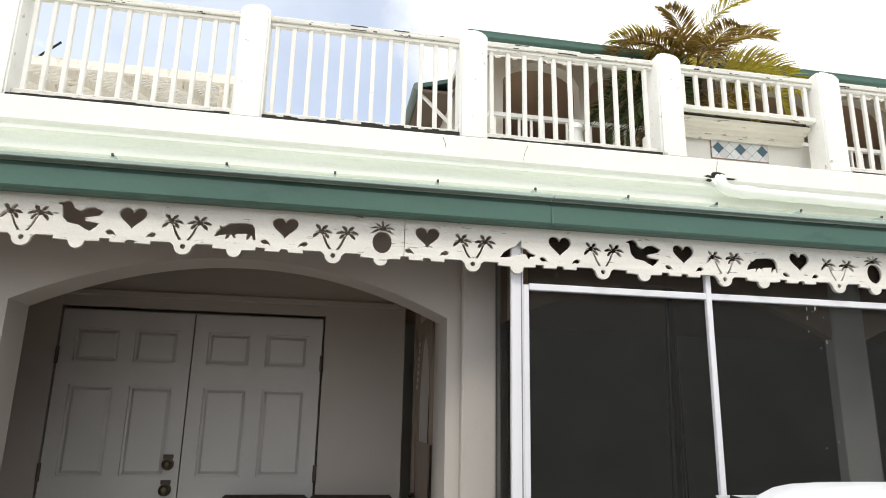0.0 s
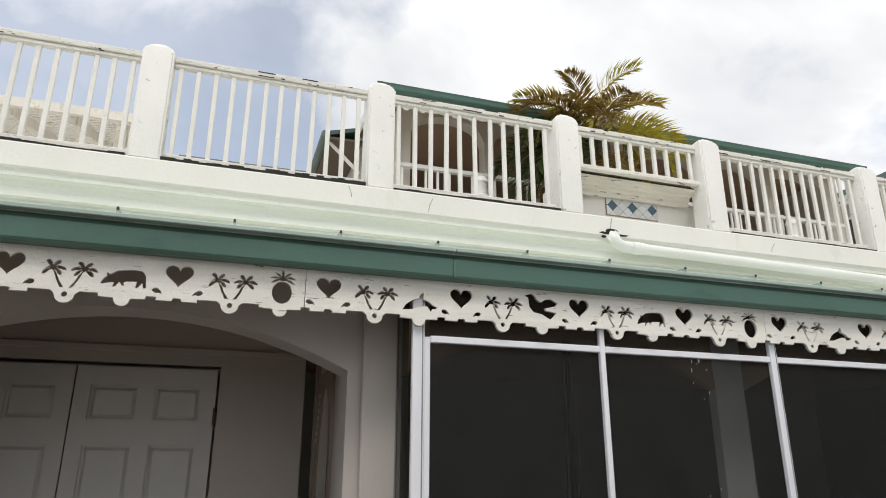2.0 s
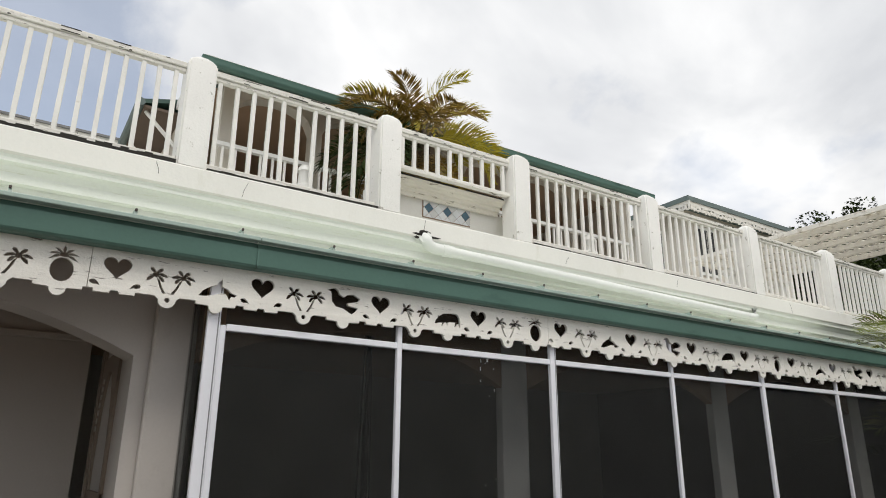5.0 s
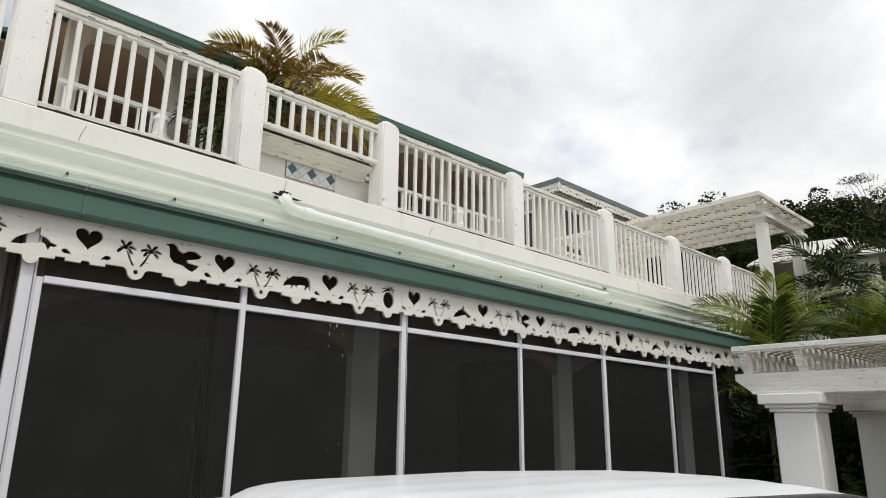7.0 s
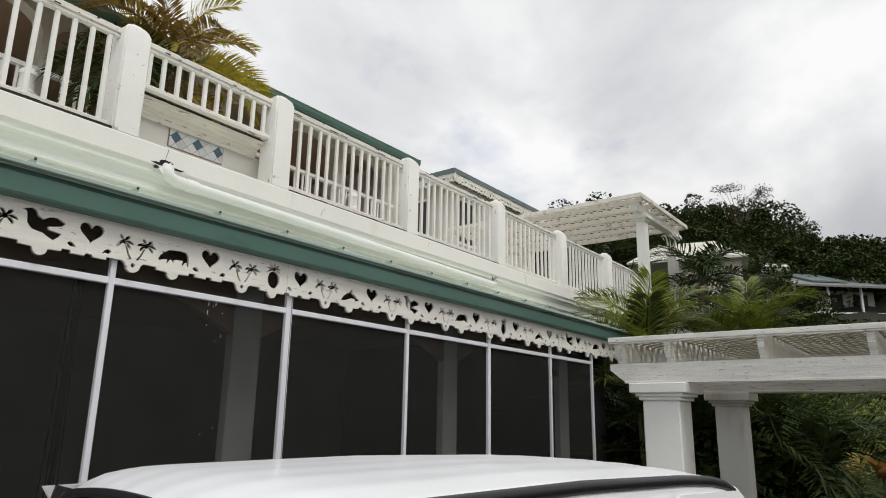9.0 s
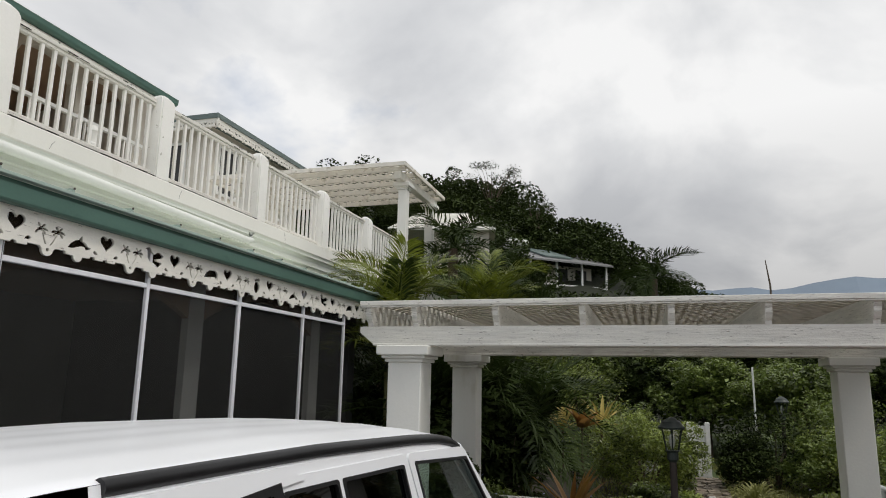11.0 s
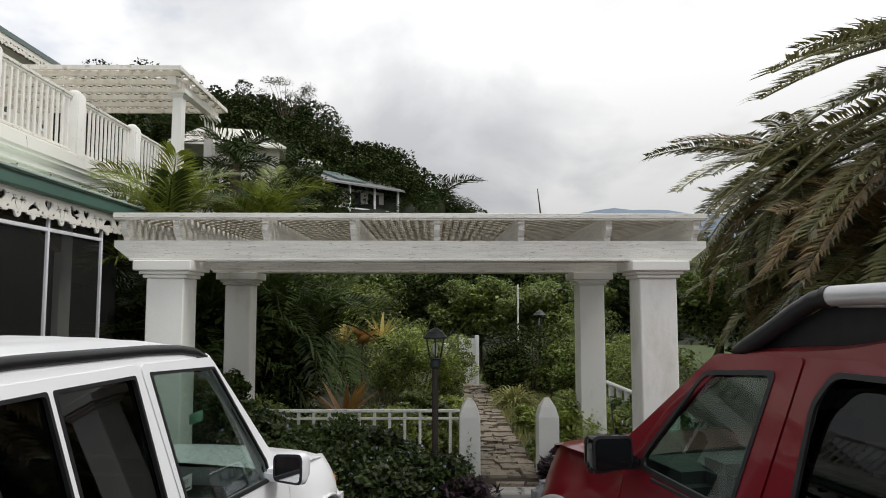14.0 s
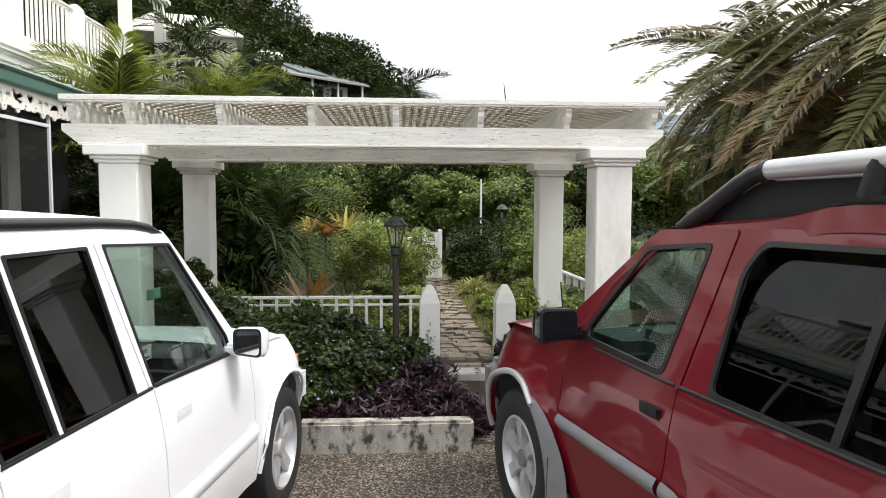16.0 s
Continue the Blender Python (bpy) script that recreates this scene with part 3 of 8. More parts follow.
# ---------------------------------------------------------------- pierced valance boards
def ellipse(cx, cz, a, b, n=14, turn=0.0):
    c, s = math.cos(turn), math.sin(turn)
    return [(cx + a * math.cos(2 * math.pi * k / n) * c - b * math.sin(2 * math.pi * k / n) * s, cz + a * math.cos(2 * math.pi * k / n) * s + b * math.sin(2 * math.pi * k / n) * c) for k in range(n)]


def heart(cx, cz, s):
    pts = []
    for k in range(26):
        a = 2 * math.pi * k / 26
        pts.append((cx + s * 0.0312 * 16 * math.sin(a) ** 3 / 10, cz + s * 0.030 * (13 * math.cos(a) - 5 * math.cos(2 * a) - 2 * math.cos(3 * a) - math.cos(4 * a)) / 10))
    return pts


def placed(pts, cx, cz, s, flip=1):
    return [(cx + flip * s * u, cz + s * v) for u, v in pts]


BIRD = [(-1.03, 0.53), (-0.75, 0.64), (-0.55, 0.70), (-0.37, 0.58), (-0.27, 0.37), (0.00, 0.24), (0.25, 0.42), (0.60, 0.46), (1.00, 0.25), (0.85, 0.07), (0.23, -0.08), (0.28, -0.21), (0.87, -0.29), (0.78, -0.46), (0.52, -0.69), (0.28, -0.59), (0.00, -0.43), (-0.50, -0.34), (-0.73, -0.08), (-0.78, 0.34), (-0.82, 0.46)]
PIG = [(-0.96, -0.30), (-0.87, -0.08), (-0.72, 0.06), (-0.78, 0.24), (-0.60, 0.15), (-0.32, 0.35), (0.38, 0.42), (0.73, 0.38), (0.88, 0.17), (0.91, -0.08), (0.95, -0.39), (0.82, -0.42), (0.76, -0.18), (0.60, -0.41), (0.48, -0.40), (0.53, -0.13), (0.11, -0.15), (-0.02, -0.22), (0.04, -0.37), (-0.07, -0.35), (-0.19, -0.19), (-0.35, -0.42), (-0.47, -0.43), (-0.42, -0.23), (-0.67, -0.26), (-0.87, -0.34)]
DOLPHIN = [(-0.83, -0.35), (-0.63, -0.06), (-0.33, 0.14), (-0.03, 0.26), (0.04, 0.40), (0.22, 0.55), (0.22, 0.21), (0.47, 0.14), (0.67, -0.04), (0.94, -0.12), (0.82, -0.24), (0.68, -0.23), (0.60, -0.43), (0.50, -0.26), (0.40, -0.12), (0.17, -0.12), (-0.18, -0.25), (-0.48, -0.33)]


def palm_cut(cx, cz, s, lean):
    """A little palm: a bent trunk and six drooping fronds, as one outline."""
    hx, hz = 0.0, 0.30
    pts = [(lean * 0.72 - 0.12, -1.0), (lean * 0.72 + 0.14, -0.98), (lean * 0.42 + 0.10, -0.5), (lean * 0.15 + 0.09, hz - 0.14)]
    for a, l in ((-28, 0.72), (14, 0.92), (55, 0.80), (122, 0.78), (166, 0.92), (208, 0.72)):
        ca, sa = math.cos(radians(a)), math.sin(radians(a))
        for q, w in ((0.24, -0.09), (0.55, -0.15), (0.85, -0.12), (1.0, 0.0), (0.85, 0.12), (0.55, 0.15), (0.24, 0.09)):
            u, v = q * l * ca - w * sa, q * l * sa + w * ca - 0.42 * (q * l) ** 2 * abs(ca)
            pts.append((hx + u, hz + v + 0.10))
    pts += [(lean * 0.15 - 0.09, hz - 0.14), (lean * 0.42 - 0.10, -0.5)]
    return placed(pts, cx, cz, s)


def pineapple(cx, cz):
    body = ellipse(cx, cz - 0.018, 0.042, 0.049, 18)
    pts = [(cx + 0.012, cz + 0.033)]
    for a, l in ((-12, 0.056), (22, 0.062), (52, 0.058), (90, 0.052), (128, 0.058), (158, 0.062), (192, 0.056)):
        ca, sa = math.cos(radians(a)), math.sin(radians(a))
        for q, w in ((0.25, -0.004), (0.6, -0.006), (1.0, 0.0), (0.6, 0.006), (0.25, 0.004)):
            pts.append((cx + q * l * ca - w * sa, cz + 0.042 + q * l * sa * 0.8 + w * ca - 5 * (q * l) ** 2 * abs(ca)))
    return body, pts + [(cx - 0.012, cz + 0.033)]


def half_disc(cx, cz, r, k=9, down=1):
    return [(cx + r * math.cos(math.pi * (1 + j / (k - 1))), cz + down * r * math.sin(math.pi * (1 + j / (k - 1)))) for j in range(k)]


def teardrop(cx, cz, g):
    return [(cx + g * 0.82 * u, cz + v) for u, v in ((-0.026, -0.012), (-0.010, -0.006), (0.008, -0.008), (0.022, -0.002), (0.026, 0.006), (0.018, 0.013), (0.002, 0.014), (-0.014, 0.004))]


def valance_board():
    """Four repeats of heart, two palms and a figure, 2.44 m; z = 0 is the mean lower edge."""
    U, E = 0.61, 0.019
    holes, lower = [], []
    for k in range(4):
        o = 0.10 + k * U
        holes += [heart(o, 0.117, 1.09), teardrop(o - 0.076, 0.042, -1), teardrop(o + 0.076, 0.042, 1)]
        holes += [palm_cut(o + 0.150, 0.086, 0.056, 1), palm_cut(o + 0.262, 0.086, 0.056, -1)]
        lower.append([[(o - 0.078, E), (o - 0.078, 0.006), (o - 0.021, 0.006)] + half_disc(o, 0.004, 0.019, 9, -1) + [(o + 0.021, 0.006), (o + 0.078, 0.006), (o + 0.078, E)]])
        lower.append([[(o + 0.154, E), (o + 0.164, 0.010)] + half_disc(o + 0.205, 0.006, 0.036) + [(o + 0.246, 0.010), (o + 0.256, E)], ellipse(o + 0.205, 0.004, 0.011, 0.011, 12)])
        lower.append([[(o + 0.322, E), (o + 0.322, 0.006), (o + 0.372, 0.004)] + half_disc(o + 0.408, 0.002, 0.030, 9) + [(o + 0.444, 0.004), (o + 0.494, 0.006), (o + 0.494, E)]])
        if k == 3:
            holes += list(pineapple(o + 0.412, 0.094))
        else:
            holes.append(placed((DOLPHIN, BIRD, PIG)[k], o + 0.408, (0.075, 0.105, 0.085)[k], (0.094, 0.088, 0.088)[k]))
    W = 4 * U - 0.003
    cuts = [0.0]
    for k in range(4):
        o = 0.10 + k * U
        cuts += [o + 0.114, o + 0.205, o + 0.312] + ([o + 0.502] if k < 3 else [])
    cuts.append(W)
    bm = bmesh.new()
    for a, b in zip(cuts, cuts[1:]):
        inside = [h for h in holes if a < sum(p[0] for p in h) / len(h) < b]
        lower.append([[(a, E), (b, E), (b, 0.26), (a, 0.26)]] + inside)
    for loops in lower:
        me = flat_shape("valance_piece", loops, 0.018, VALANCE)
        bm.from_mesh(me)
        bpy.data.meshes.remove(me)
    bmesh.ops.remove_doubles(bm, verts=bm.verts[:], dist=0.0002)
    return finish(bm, "valance_board", VALANCE)


BOARD = valance_board()
for n in range(-2, 3):
    ob = solo("valance_board", BOARD, None, "white pierced board with cut-out hearts, palms and animals under the gutter", "valance", "valance boards under the gutter")
    ob.matrix_world = pose(0.076 + 2.44 * n, 3.164, 2.498)

# ---------------------------------------------------------------- gutter, lean-to roof, terrace edge
gutter = thing("gutter", "dark green painted box gutter along the porch eave", "gutter", (0, 0, 0))
for a, b in ((-5.0, 0.728), (0.732, 7.47)):
    part("trough", prism(bmesh.new(), [(3.165, 2.684), (3.110, 2.684), (3.100, 2.689), (3.094, 2.698), (3.086, 2.764), (3.085, 2.774), (3.106, 2.778), (3.110, 2.802), (3.165, 2.802)], "x", a, b), GREEN, gutter)
part("lip", boxes((-5.0, 0.728, 3.060, 3.165, 2.803, 2.822), (0.732, 7.47, 3.060, 3.165, 2.803, 2.822), bev=0.003), GREEN_LIP, gutter, "paler folded lip")
part("joint_strap", boxes((0.726, 0.734, 3.083, 3.100, 2.692, 2.770)), GREEN, gutter)
k = -2.02
while k < 7.4:
    part("hanger", prism(bmesh.new(), [(3.064, 2.823), (3.070, 2.842), (3.078, 2.843), (3.150, 2.846), (3.150, 2.8425)], "x", k, k + 0.012), GREEN_LIP, gutter, "small folded metal hanger")
    part("hanger_clip", boxes((k + 0.001, k + 0.011, 3.060, 3.070, 2.836, 2.848), bev=0.002), HINGE, gutter, "dark clip")
    k += 0.443
structure("roof_porch", prism(bmesh.new(), [(3.10, 2.80), (4.25, 3.02), (4.25, 3.08), (3.10, 2.83)], "x", -5.0, 7.47), ROOF_PALE, "shallow pale metal lean-to roof over the porch", "roof")
structure("fascia", boxes((-5.0, 7.42, 3.176, 3.215, 2.69, 2.815)), WHITE_TRIM, "white eave board behind the gutter", "fascia")
structure("wall_terrace_edge", boxes((-9, 13.6, 4.215, 4.40, 2.9, 3.375)), CORNICE, "pale greenish rendered wall below the terrace edge", "wall")


def cornice():
    prof = [(4.27, 3.10), (4.213, 3.10), (4.213, 3.165), (4.188, 3.170), (4.188, 3.190), (4.210, 3.199), (4.210, 3.236), (4.172, 3.243), (4.172, 3.262), (4.170, 3.295), (4.152, 3.325), (4.136, 3.338), (4.126, 3.342), (4.126, 3.362), (4.119, 3.378), (4.27, 3.378)]
    return prism(bmesh.new(), prof, "x", -9, 13.6)


structure("cornice", cornice(), CORNICE, "pale green moulded cornice below the terrace ledge", "cornice")
structure("ledge", prism(bmesh.new(), [(4.36, 3.3785), (4.118, 3.3785), (4.106, 3.39), (4.110, 3.522), (4.124, 3.534), (4.36, 3.534)], "x", -9, 13.6), WHITE_WALL, "white rendered terrace ledge with fine cracks and mould", "ledge")
structure("floor_terrace", boxes((-9, 13.6, 4.36, 14, 3.36, 3.52)), TERRACE_TILE, "upper terrace floor slab", "floor")
for x, z0, z1, s in ((0.91, 3.40, 3.50, 0.03), (0.42, 3.44, 3.51, -0.02), (2.22, 3.38, 3.52, 0.02), (5.0, 3.42, 3.5, 0.03), (6.9, 3.39, 3.51, -0.03), (3.6, 3.41, 3.48, 0.04)):
    bm = tube(bmesh.new(), [(x, 4.107, z0), (x + s * 0.3, 4.1065, (z0 + z1) / 2), (x + s, 4.108, z1)], 0.0013, 4)
    solo("crack", bm, DIRT_SHADE, "thin dark crack in the white ledge", "crack")

downpipe = thing("drain_pipe", "white plastic drain pipe coming out of the terrace wall", "pipe")
pts = [(2.235, 4.30, 3.40), (2.235, 4.17, 3.40), (2.238, 4.125, 3.392), (2.248, 4.11, 3.365), (2.27, 4.108, 3.338), (2.31, 4.108, 3.322), (2.40, 4.108, 3.318)]
part("elbow", tube(bmesh.new(), pts, 0.040, 14), PIPE, downpipe, smooth=50)
part("run", tube(bmesh.new(), [(2.36, 4.108, 3.319), (6.16, 4.108, 3.268)], 0.037, 14), PIPE, downpipe, smooth=50)
part("collar", tube(bmesh.new(), [(2.38, 4.108, 3.3188), (2.47, 4.108, 3.3176)], 0.044, 14), PIPE, downpipe, smooth=50)
part("outlet", tube(bmesh.new(), [(6.15, 4.108, 3.268), (6.20, 4.108, 3.285), (6.21, 4.12, 3.36)], 0.037, 14), PIPE, downpipe, smooth=50)
for cx, cz, a, b in ((2.19, 3.405, 0.055, 0.010), (2.235, 3.42, 0.05, 0.030), (2.31, 3.40, 0.06, 0.009), (2.26, 3.372, 0.035, 0.020), (2.165, 3.377, 0.02, 0.012)):
    rs = random.Random(int(cx * 1000))
    me = flat_shape("stain", [[(cx + a * rs.uniform(0.6, 1.2) * math.cos(j * 0.45), cz + b * rs.uniform(0.6, 1.2) * math.sin(j * 0.45)) for j in range(14)]], 0.002, DIRT_SHADE)
    me.transform(Matrix.Translation((0, 4.1055, 0)))
    part("stain", me, None, downpipe, "black mould round the pipe hole")
part("elbow_collar", tube(bmesh.new(), [(2.235, 4.10, 3.39), (2.2385, 4.118, 3.386)], 0.050, 14), PIPE, downpipe, smooth=50)


# ---------------------------------------------------------------- balustrade
POSTS = [-3.56, -2.165, -0.775, 0.598, 1.955, 3.185, 4.79, 6.40, 7.96, 9.48, 11.02]
LEDGE = 3.534


def post_mesh():
    bm = bmesh.new()
    w = 0.089
    lv = [(w, 0), (w, 0.728), (w - 0.035, 0.775), (0.02, 0.798)]
    rings = [[bm.verts.new((sx * r, sy * r, z)) for sx, sy in ((-1, -1), (1, -1), (1, 1), (-1, 1))] for r, z in lv]
    for s, t in zip(rings, rings[1:]):
        for k in range(4):
            bm.faces.new((s[k], s[(k + 1) % 4], t[(k + 1) % 4], t[k]))
    bm.faces.new(rings[-1]); bm.faces.new(rings[0][::-1])
    bmesh.ops.bevel(bm, geom=bm.edges[:], offset=0.012, segments=2, affect="EDGES", clamp_overlap=True)
    return finish(bm, "balustrade_post", POST_PAINT, 40)


POST = post_mesh()
for x in POSTS:
    ob = solo("balustrade_post", POST, None, "square white rendered post with a chamfered top on the terrace ledge", "post", "posts of the terrace balustrade")
    ob.matrix_world = pose(x, 4.22, LEDGE - 0.004)

BALUSTER = finish(box(bmesh.new(), -0.0135, 0.0135, -0.0135, 0.0135, 0, 0.62, 0.003), "baluster", BALUSTER_PAINT)
SHORT_BALUSTER = finish(box(bmesh.new(), -0.014, 0.014, -0.014, 0.014, 0, 0.30, 0.003), "baluster", BALUSTER_PAINT)


def railing(xa, xb, short=False):
    a, b = xa + 0.087, xb - 0.087
    t = thing("railing", "weathered white wooden railing with square balusters" if not short else "short white railing above the tiled parapet", "railing", ((a + b) / 2, 4.22, 0), 0, "railings of the terrace")
    w, z0 = (b - a) / 2, (3.922 if short else 3.572)
    part("top_rail", boxes((-w, w, -0.030, 0.030, 4.218, 4.256), (-w, w, -0.020, 0.020, 4.19, 4.2175), bev=0.005), WEATHERED, t)
    part("bottom_rail", boxes((-w, w, -0.026, 0.026, z0, z0 + 0.034), bev=0.005), WEATHERED, t)
    n = max(4, round((b - a) / 0.103))
    for i in range(n):
        x = -w + (i + 0.5) * 2 * w / n
        ob = part("baluster", SHORT_BALUSTER if short else BALUSTER, None, t)
        ob.matrix_basis = pose(x + random.uniform(-0.004, 0.004), 0, z0 + 0.030, 0, random.uniform(-0.5, 0.5), random.uniform(-4, 4)) @ Matrix.Diagonal((1, 1, (4.205 - z0 - 0.03) / (0.30 if short else 0.62), 1))
    for x in (-w + 0.2, w - 0.2):
        if not short:
            part("block", boxes((x - 0.03, x + 0.03, -0.02, 0.02, LEDGE, z0 - 0.0005)), WEATHERED, t)
    for i in range(9):
        x, l = random.uniform(-w + 0.06, w - 0.06), random.choice((0.008, 0.012, 0.02, 0.05))
        z = random.choice((4.2205, 4.222, 4.246))
        part("mould_spot", boxes((x - l, x + l, -0.0308, -0.0296, z, z + random.uniform(0.003, 0.009))), DIRT_SHADE, t, "black mould spot")
    return t


for i in range(len(POSTS) - 1):
    railing(POSTS[i], POSTS[i + 1], short=(i == 4))
# Black strips stand for mould and for the shadow gap below the bottom rail.
for xa, xb, y0, z0, h in ((-2.07, -0.87, 4.130, LEDGE, 0.020), (-0.685, -0.1, 4.130, LEDGE, 0.030), (-0.1, 0.508, 4.130, LEDGE, 0.036), (0.69, 1.865, 4.130, LEDGE, 0.022), (2.06, 2.62, 4.25, 3.904, 0.016), (2.70, 3.08, 4.25, 3.904, 0.012), (3.28, 4.70, 4.130, LEDGE, 0.014), (4.88, 6.32, 4.130, LEDGE, 0.012)):
    t = thing("mould_gap_streak", "black mould and painted shadow gap along the foot of the railing", "stain", (0, 0, 0), 0, "mould under the railings")
    n = 14
    for k in range(n):
        a, b = xa + (xb - xa) * k / n, xa + (xb - xa) * (k + 1) / n
        part("foot_strip", boxes((a, b, y0 - random.uniform(0, 0.006), y0 + 0.03, z0 + 0.0006, z0 + h * random.uniform(0.55, 1.0))), DIRT_SHADE, t)

# tiled parapet between two posts
para = thing("tiled_parapet", "white rendered parapet with a moulded cap and a tile panel", "parapet")
part("body", boxes((1.93, 3.21, 4.397, 4.52, LEDGE - 0.004, 3.82)), WHITE_WALL, para)
part("cap", prism(bmesh.new(), [(4.52, 3.821), (4.385, 3.821), (4.378, 3.797), (4.356, 3.797), (4.352, 3.826), (4.332, 3.832), (4.326, 3.858), (4.300, 3.862), (4.288, 3.880), (4.256, 3.884), (4.250, 3.904), (4.52, 3.904)], "x", 2.046, 3.094), STAINED, para, "stained moulded cap")
part("panel_bed", boxes((2.383, 2.836, 4.392, 4.3965, 3.664, 3.832)), GROUT, para, "brown grout bed")


def tile_panel(parent):
    """Square tiles set on their corners, clipped by the frame of the panel, with three dark ones in the middle row."""
    x0, x1, z0, z1, h = 2.389, 2.830, 3.670, 3.826, 0.0435
    cz = (z0 + z1) / 2
    for i in range(-3, 11):
        for j in range(-3, 4):
            cx = x0 + 0.050 + i * h
            tz = cz + j * h
            if (i + j) % 2:
                continue
            d = h - 0.0022
            poly = [(cx - d, tz), (cx, tz - d), (cx + d, tz), (cx, tz + d)]
            for keep, lim, ax in ((1, x0, 0), (-1, x1, 0), (1, z0, 1), (-1, z1, 1)):
                out = []
                for p, q in zip(poly, poly[1:] + poly[:1]):
                    ip, iq = keep * (p[ax] - lim) >= 0, keep * (q[ax] - lim) >= 0
                    if ip:
                        out.append(p)
                    if ip != iq:
                        f = (lim - p[ax]) / (q[ax] - p[ax])
                        out.append((p[0] + f * (q[0] - p[0]), p[1] + f * (q[1] - p[1])))
                poly = out
                if len(poly) < 3:
                    break
            if len(poly) < 3:
                continue
            area = abs(sum(p[0] * q[1] - q[0] * p[1] for p, q in zip(poly, poly[1:] + poly[:1]))) / 2
            if area < 0.00012:
                continue
            dark = j == 0 and i % 4 == 0
            part("tile", prism(bmesh.new(), poly, "y", 4.386, 4.3915), (TILE_TEAL if dark else (TILE_GREY if j % 2 and i % 4 == 1 else TILE_WHITE)), parent, "dark teal tile" if dark else "")


tile_panel(para)


# ---------------------------------------------------------------- pergolas
def lattice_sheet(w, d, pitch=0.088, slat=0.023):
    """Crossed diagonal laths over w x d, as two layers in one mesh."""
    bm = bmesh.new()
    for layer, sgn in ((0.0, 1), (0.008, -1)):
        c = -d
        while c < w + d:
            p, q = [(c, 0.0), (c + d, d)] if sgn > 0 else [(c, d), (c + d, 0.0)]
            (xa, ya), (xb, yb) = p, q
            if xa < 0:
                ya, xa = ya + (yb - ya) * (0 - xa) / (xb - xa), 0
            if xb > w:
                yb, xb = ya + (yb - ya) * (w - xa) / (xb - xa), w
            if xb - xa > 0.02:
                l = math.hypot(xb - xa, yb - ya)
                nx, ny = -(yb - ya) / l * slat / 2, (xb - xa) / l * slat / 2
                lo = [bm.verts.new((u, v, layer)) for u, v in ((xa - nx, ya - ny), (xb - nx, yb - ny), (xb + nx, yb + ny), (xa + nx, ya + ny))]
                hi = [bm.verts.new((v.co.x, v.co.y, layer + 0.0075)) for v in lo]
                for k in range(4):
                    bm.faces.new((lo[k], lo[(k + 1) % 4], hi[(k + 1) % 4], hi[k]))
                bm.faces.new(lo[::-1]); bm.faces.new(hi)
            c += pitch * 1.414
    return bm


def column(t, x, y, z0, z1, w):
    """A square rendered column with a stepped capital."""
    h = w / 2
    c = part("column", boxes((x - h, x + h, y - h, y + h, z0, z1 - 0.12), bev=0.008), WHITE_WALL, t)
    part("capital", boxes((x - h - 0.02, x + h + 0.02, y - h - 0.02, y + h + 0.02, z1 - 0.12, z1 - 0.095), (x - h - 0.04, x + h + 0.04, y - h - 0.04, y + h + 0.04, z1 - 0.0945, z1 - 0.07), (x - h - 0.07, x + h + 0.07, y - h - 0.07, y + h + 0.07, z1 - 0.0695, z1), bev=0.006), WHITE_WALL, c)


def beam_ends(bm, x0, x1, y0, y1, z0, z1):
    """A beam along y whose ends are cut back below."""
    prism(bm, [(y0 + 0.10, z0), (y1 - 0.10, z0), (y1, z0 + 0.08), (y1, z1), (y0, z1), (y0, z0 + 0.08)], "x", x0, x1)


def garden_pergola():
    t = thing("garden_pergola", "white wooden pergola with lattice roof on four rendered columns", "pergola")
    for x, ys in ((4.97, (1.852, -1.612)), (6.75, (1.86, -1.56))):
        for y in ys:
            column(t, x, y, land(x, y) - 0.15, 2.105, 0.262 if x < 6 else 0.245)
    for x0 in (4.86, 5.03, 6.66, 6.80):
        bm = bmesh.new()
        beam_ends(bm, x0, x0 + 0.045, -1.97, 2.225, 2.124, 2.250)
        part("beam", bm, WEATHERED, t)
        part("beam_strip", boxes((x0 - 0.012, x0 + 0.057, -1.86, 2.115, 2.1065, 2.1235), bev=0.003), WEATHERED, t)
    for y in (2.14, 1.775, 1.157, 0.540, -0.048, -0.645, -1.263, -1.885):
        bm = bmesh.new()
        prism(bm, [(4.80, 2.4185), (4.80, 2.372), (4.812, 2.356), (4.812, 2.325), (4.835, 2.292), (4.858, 2.275), (4.862, 2.2515), (6.98, 2.2515), (7.06, 2.30), (7.12, 2.36), (7.12, 2.4185)], "y", y - 0.021, y + 0.021)
        part("rafter", bm, WEATHERED, t)
    part("front_batten", boxes((4.772, 4.799, -1.95, 2.20, 2.400, 2.436), (4.779, 4.799, -1.95, 2.20, 2.388, 2.3995), bev=0.003), WEATHERED, t)
    part("back_batten", boxes((7.121, 7.150, -1.95, 2.20, 2.395, 2.440), bev=0.004), WEATHERED, t)
    me = finish(lattice_sheet(2.32, 4.10, 0.088, 0.040), "lattice", LATH)
    me.transform(Matrix.Translation((4.80, -1.925, 2.4190)))
    part("lattice", me, LATH, t, "crossed diagonal weathered laths")


garden_pergola()


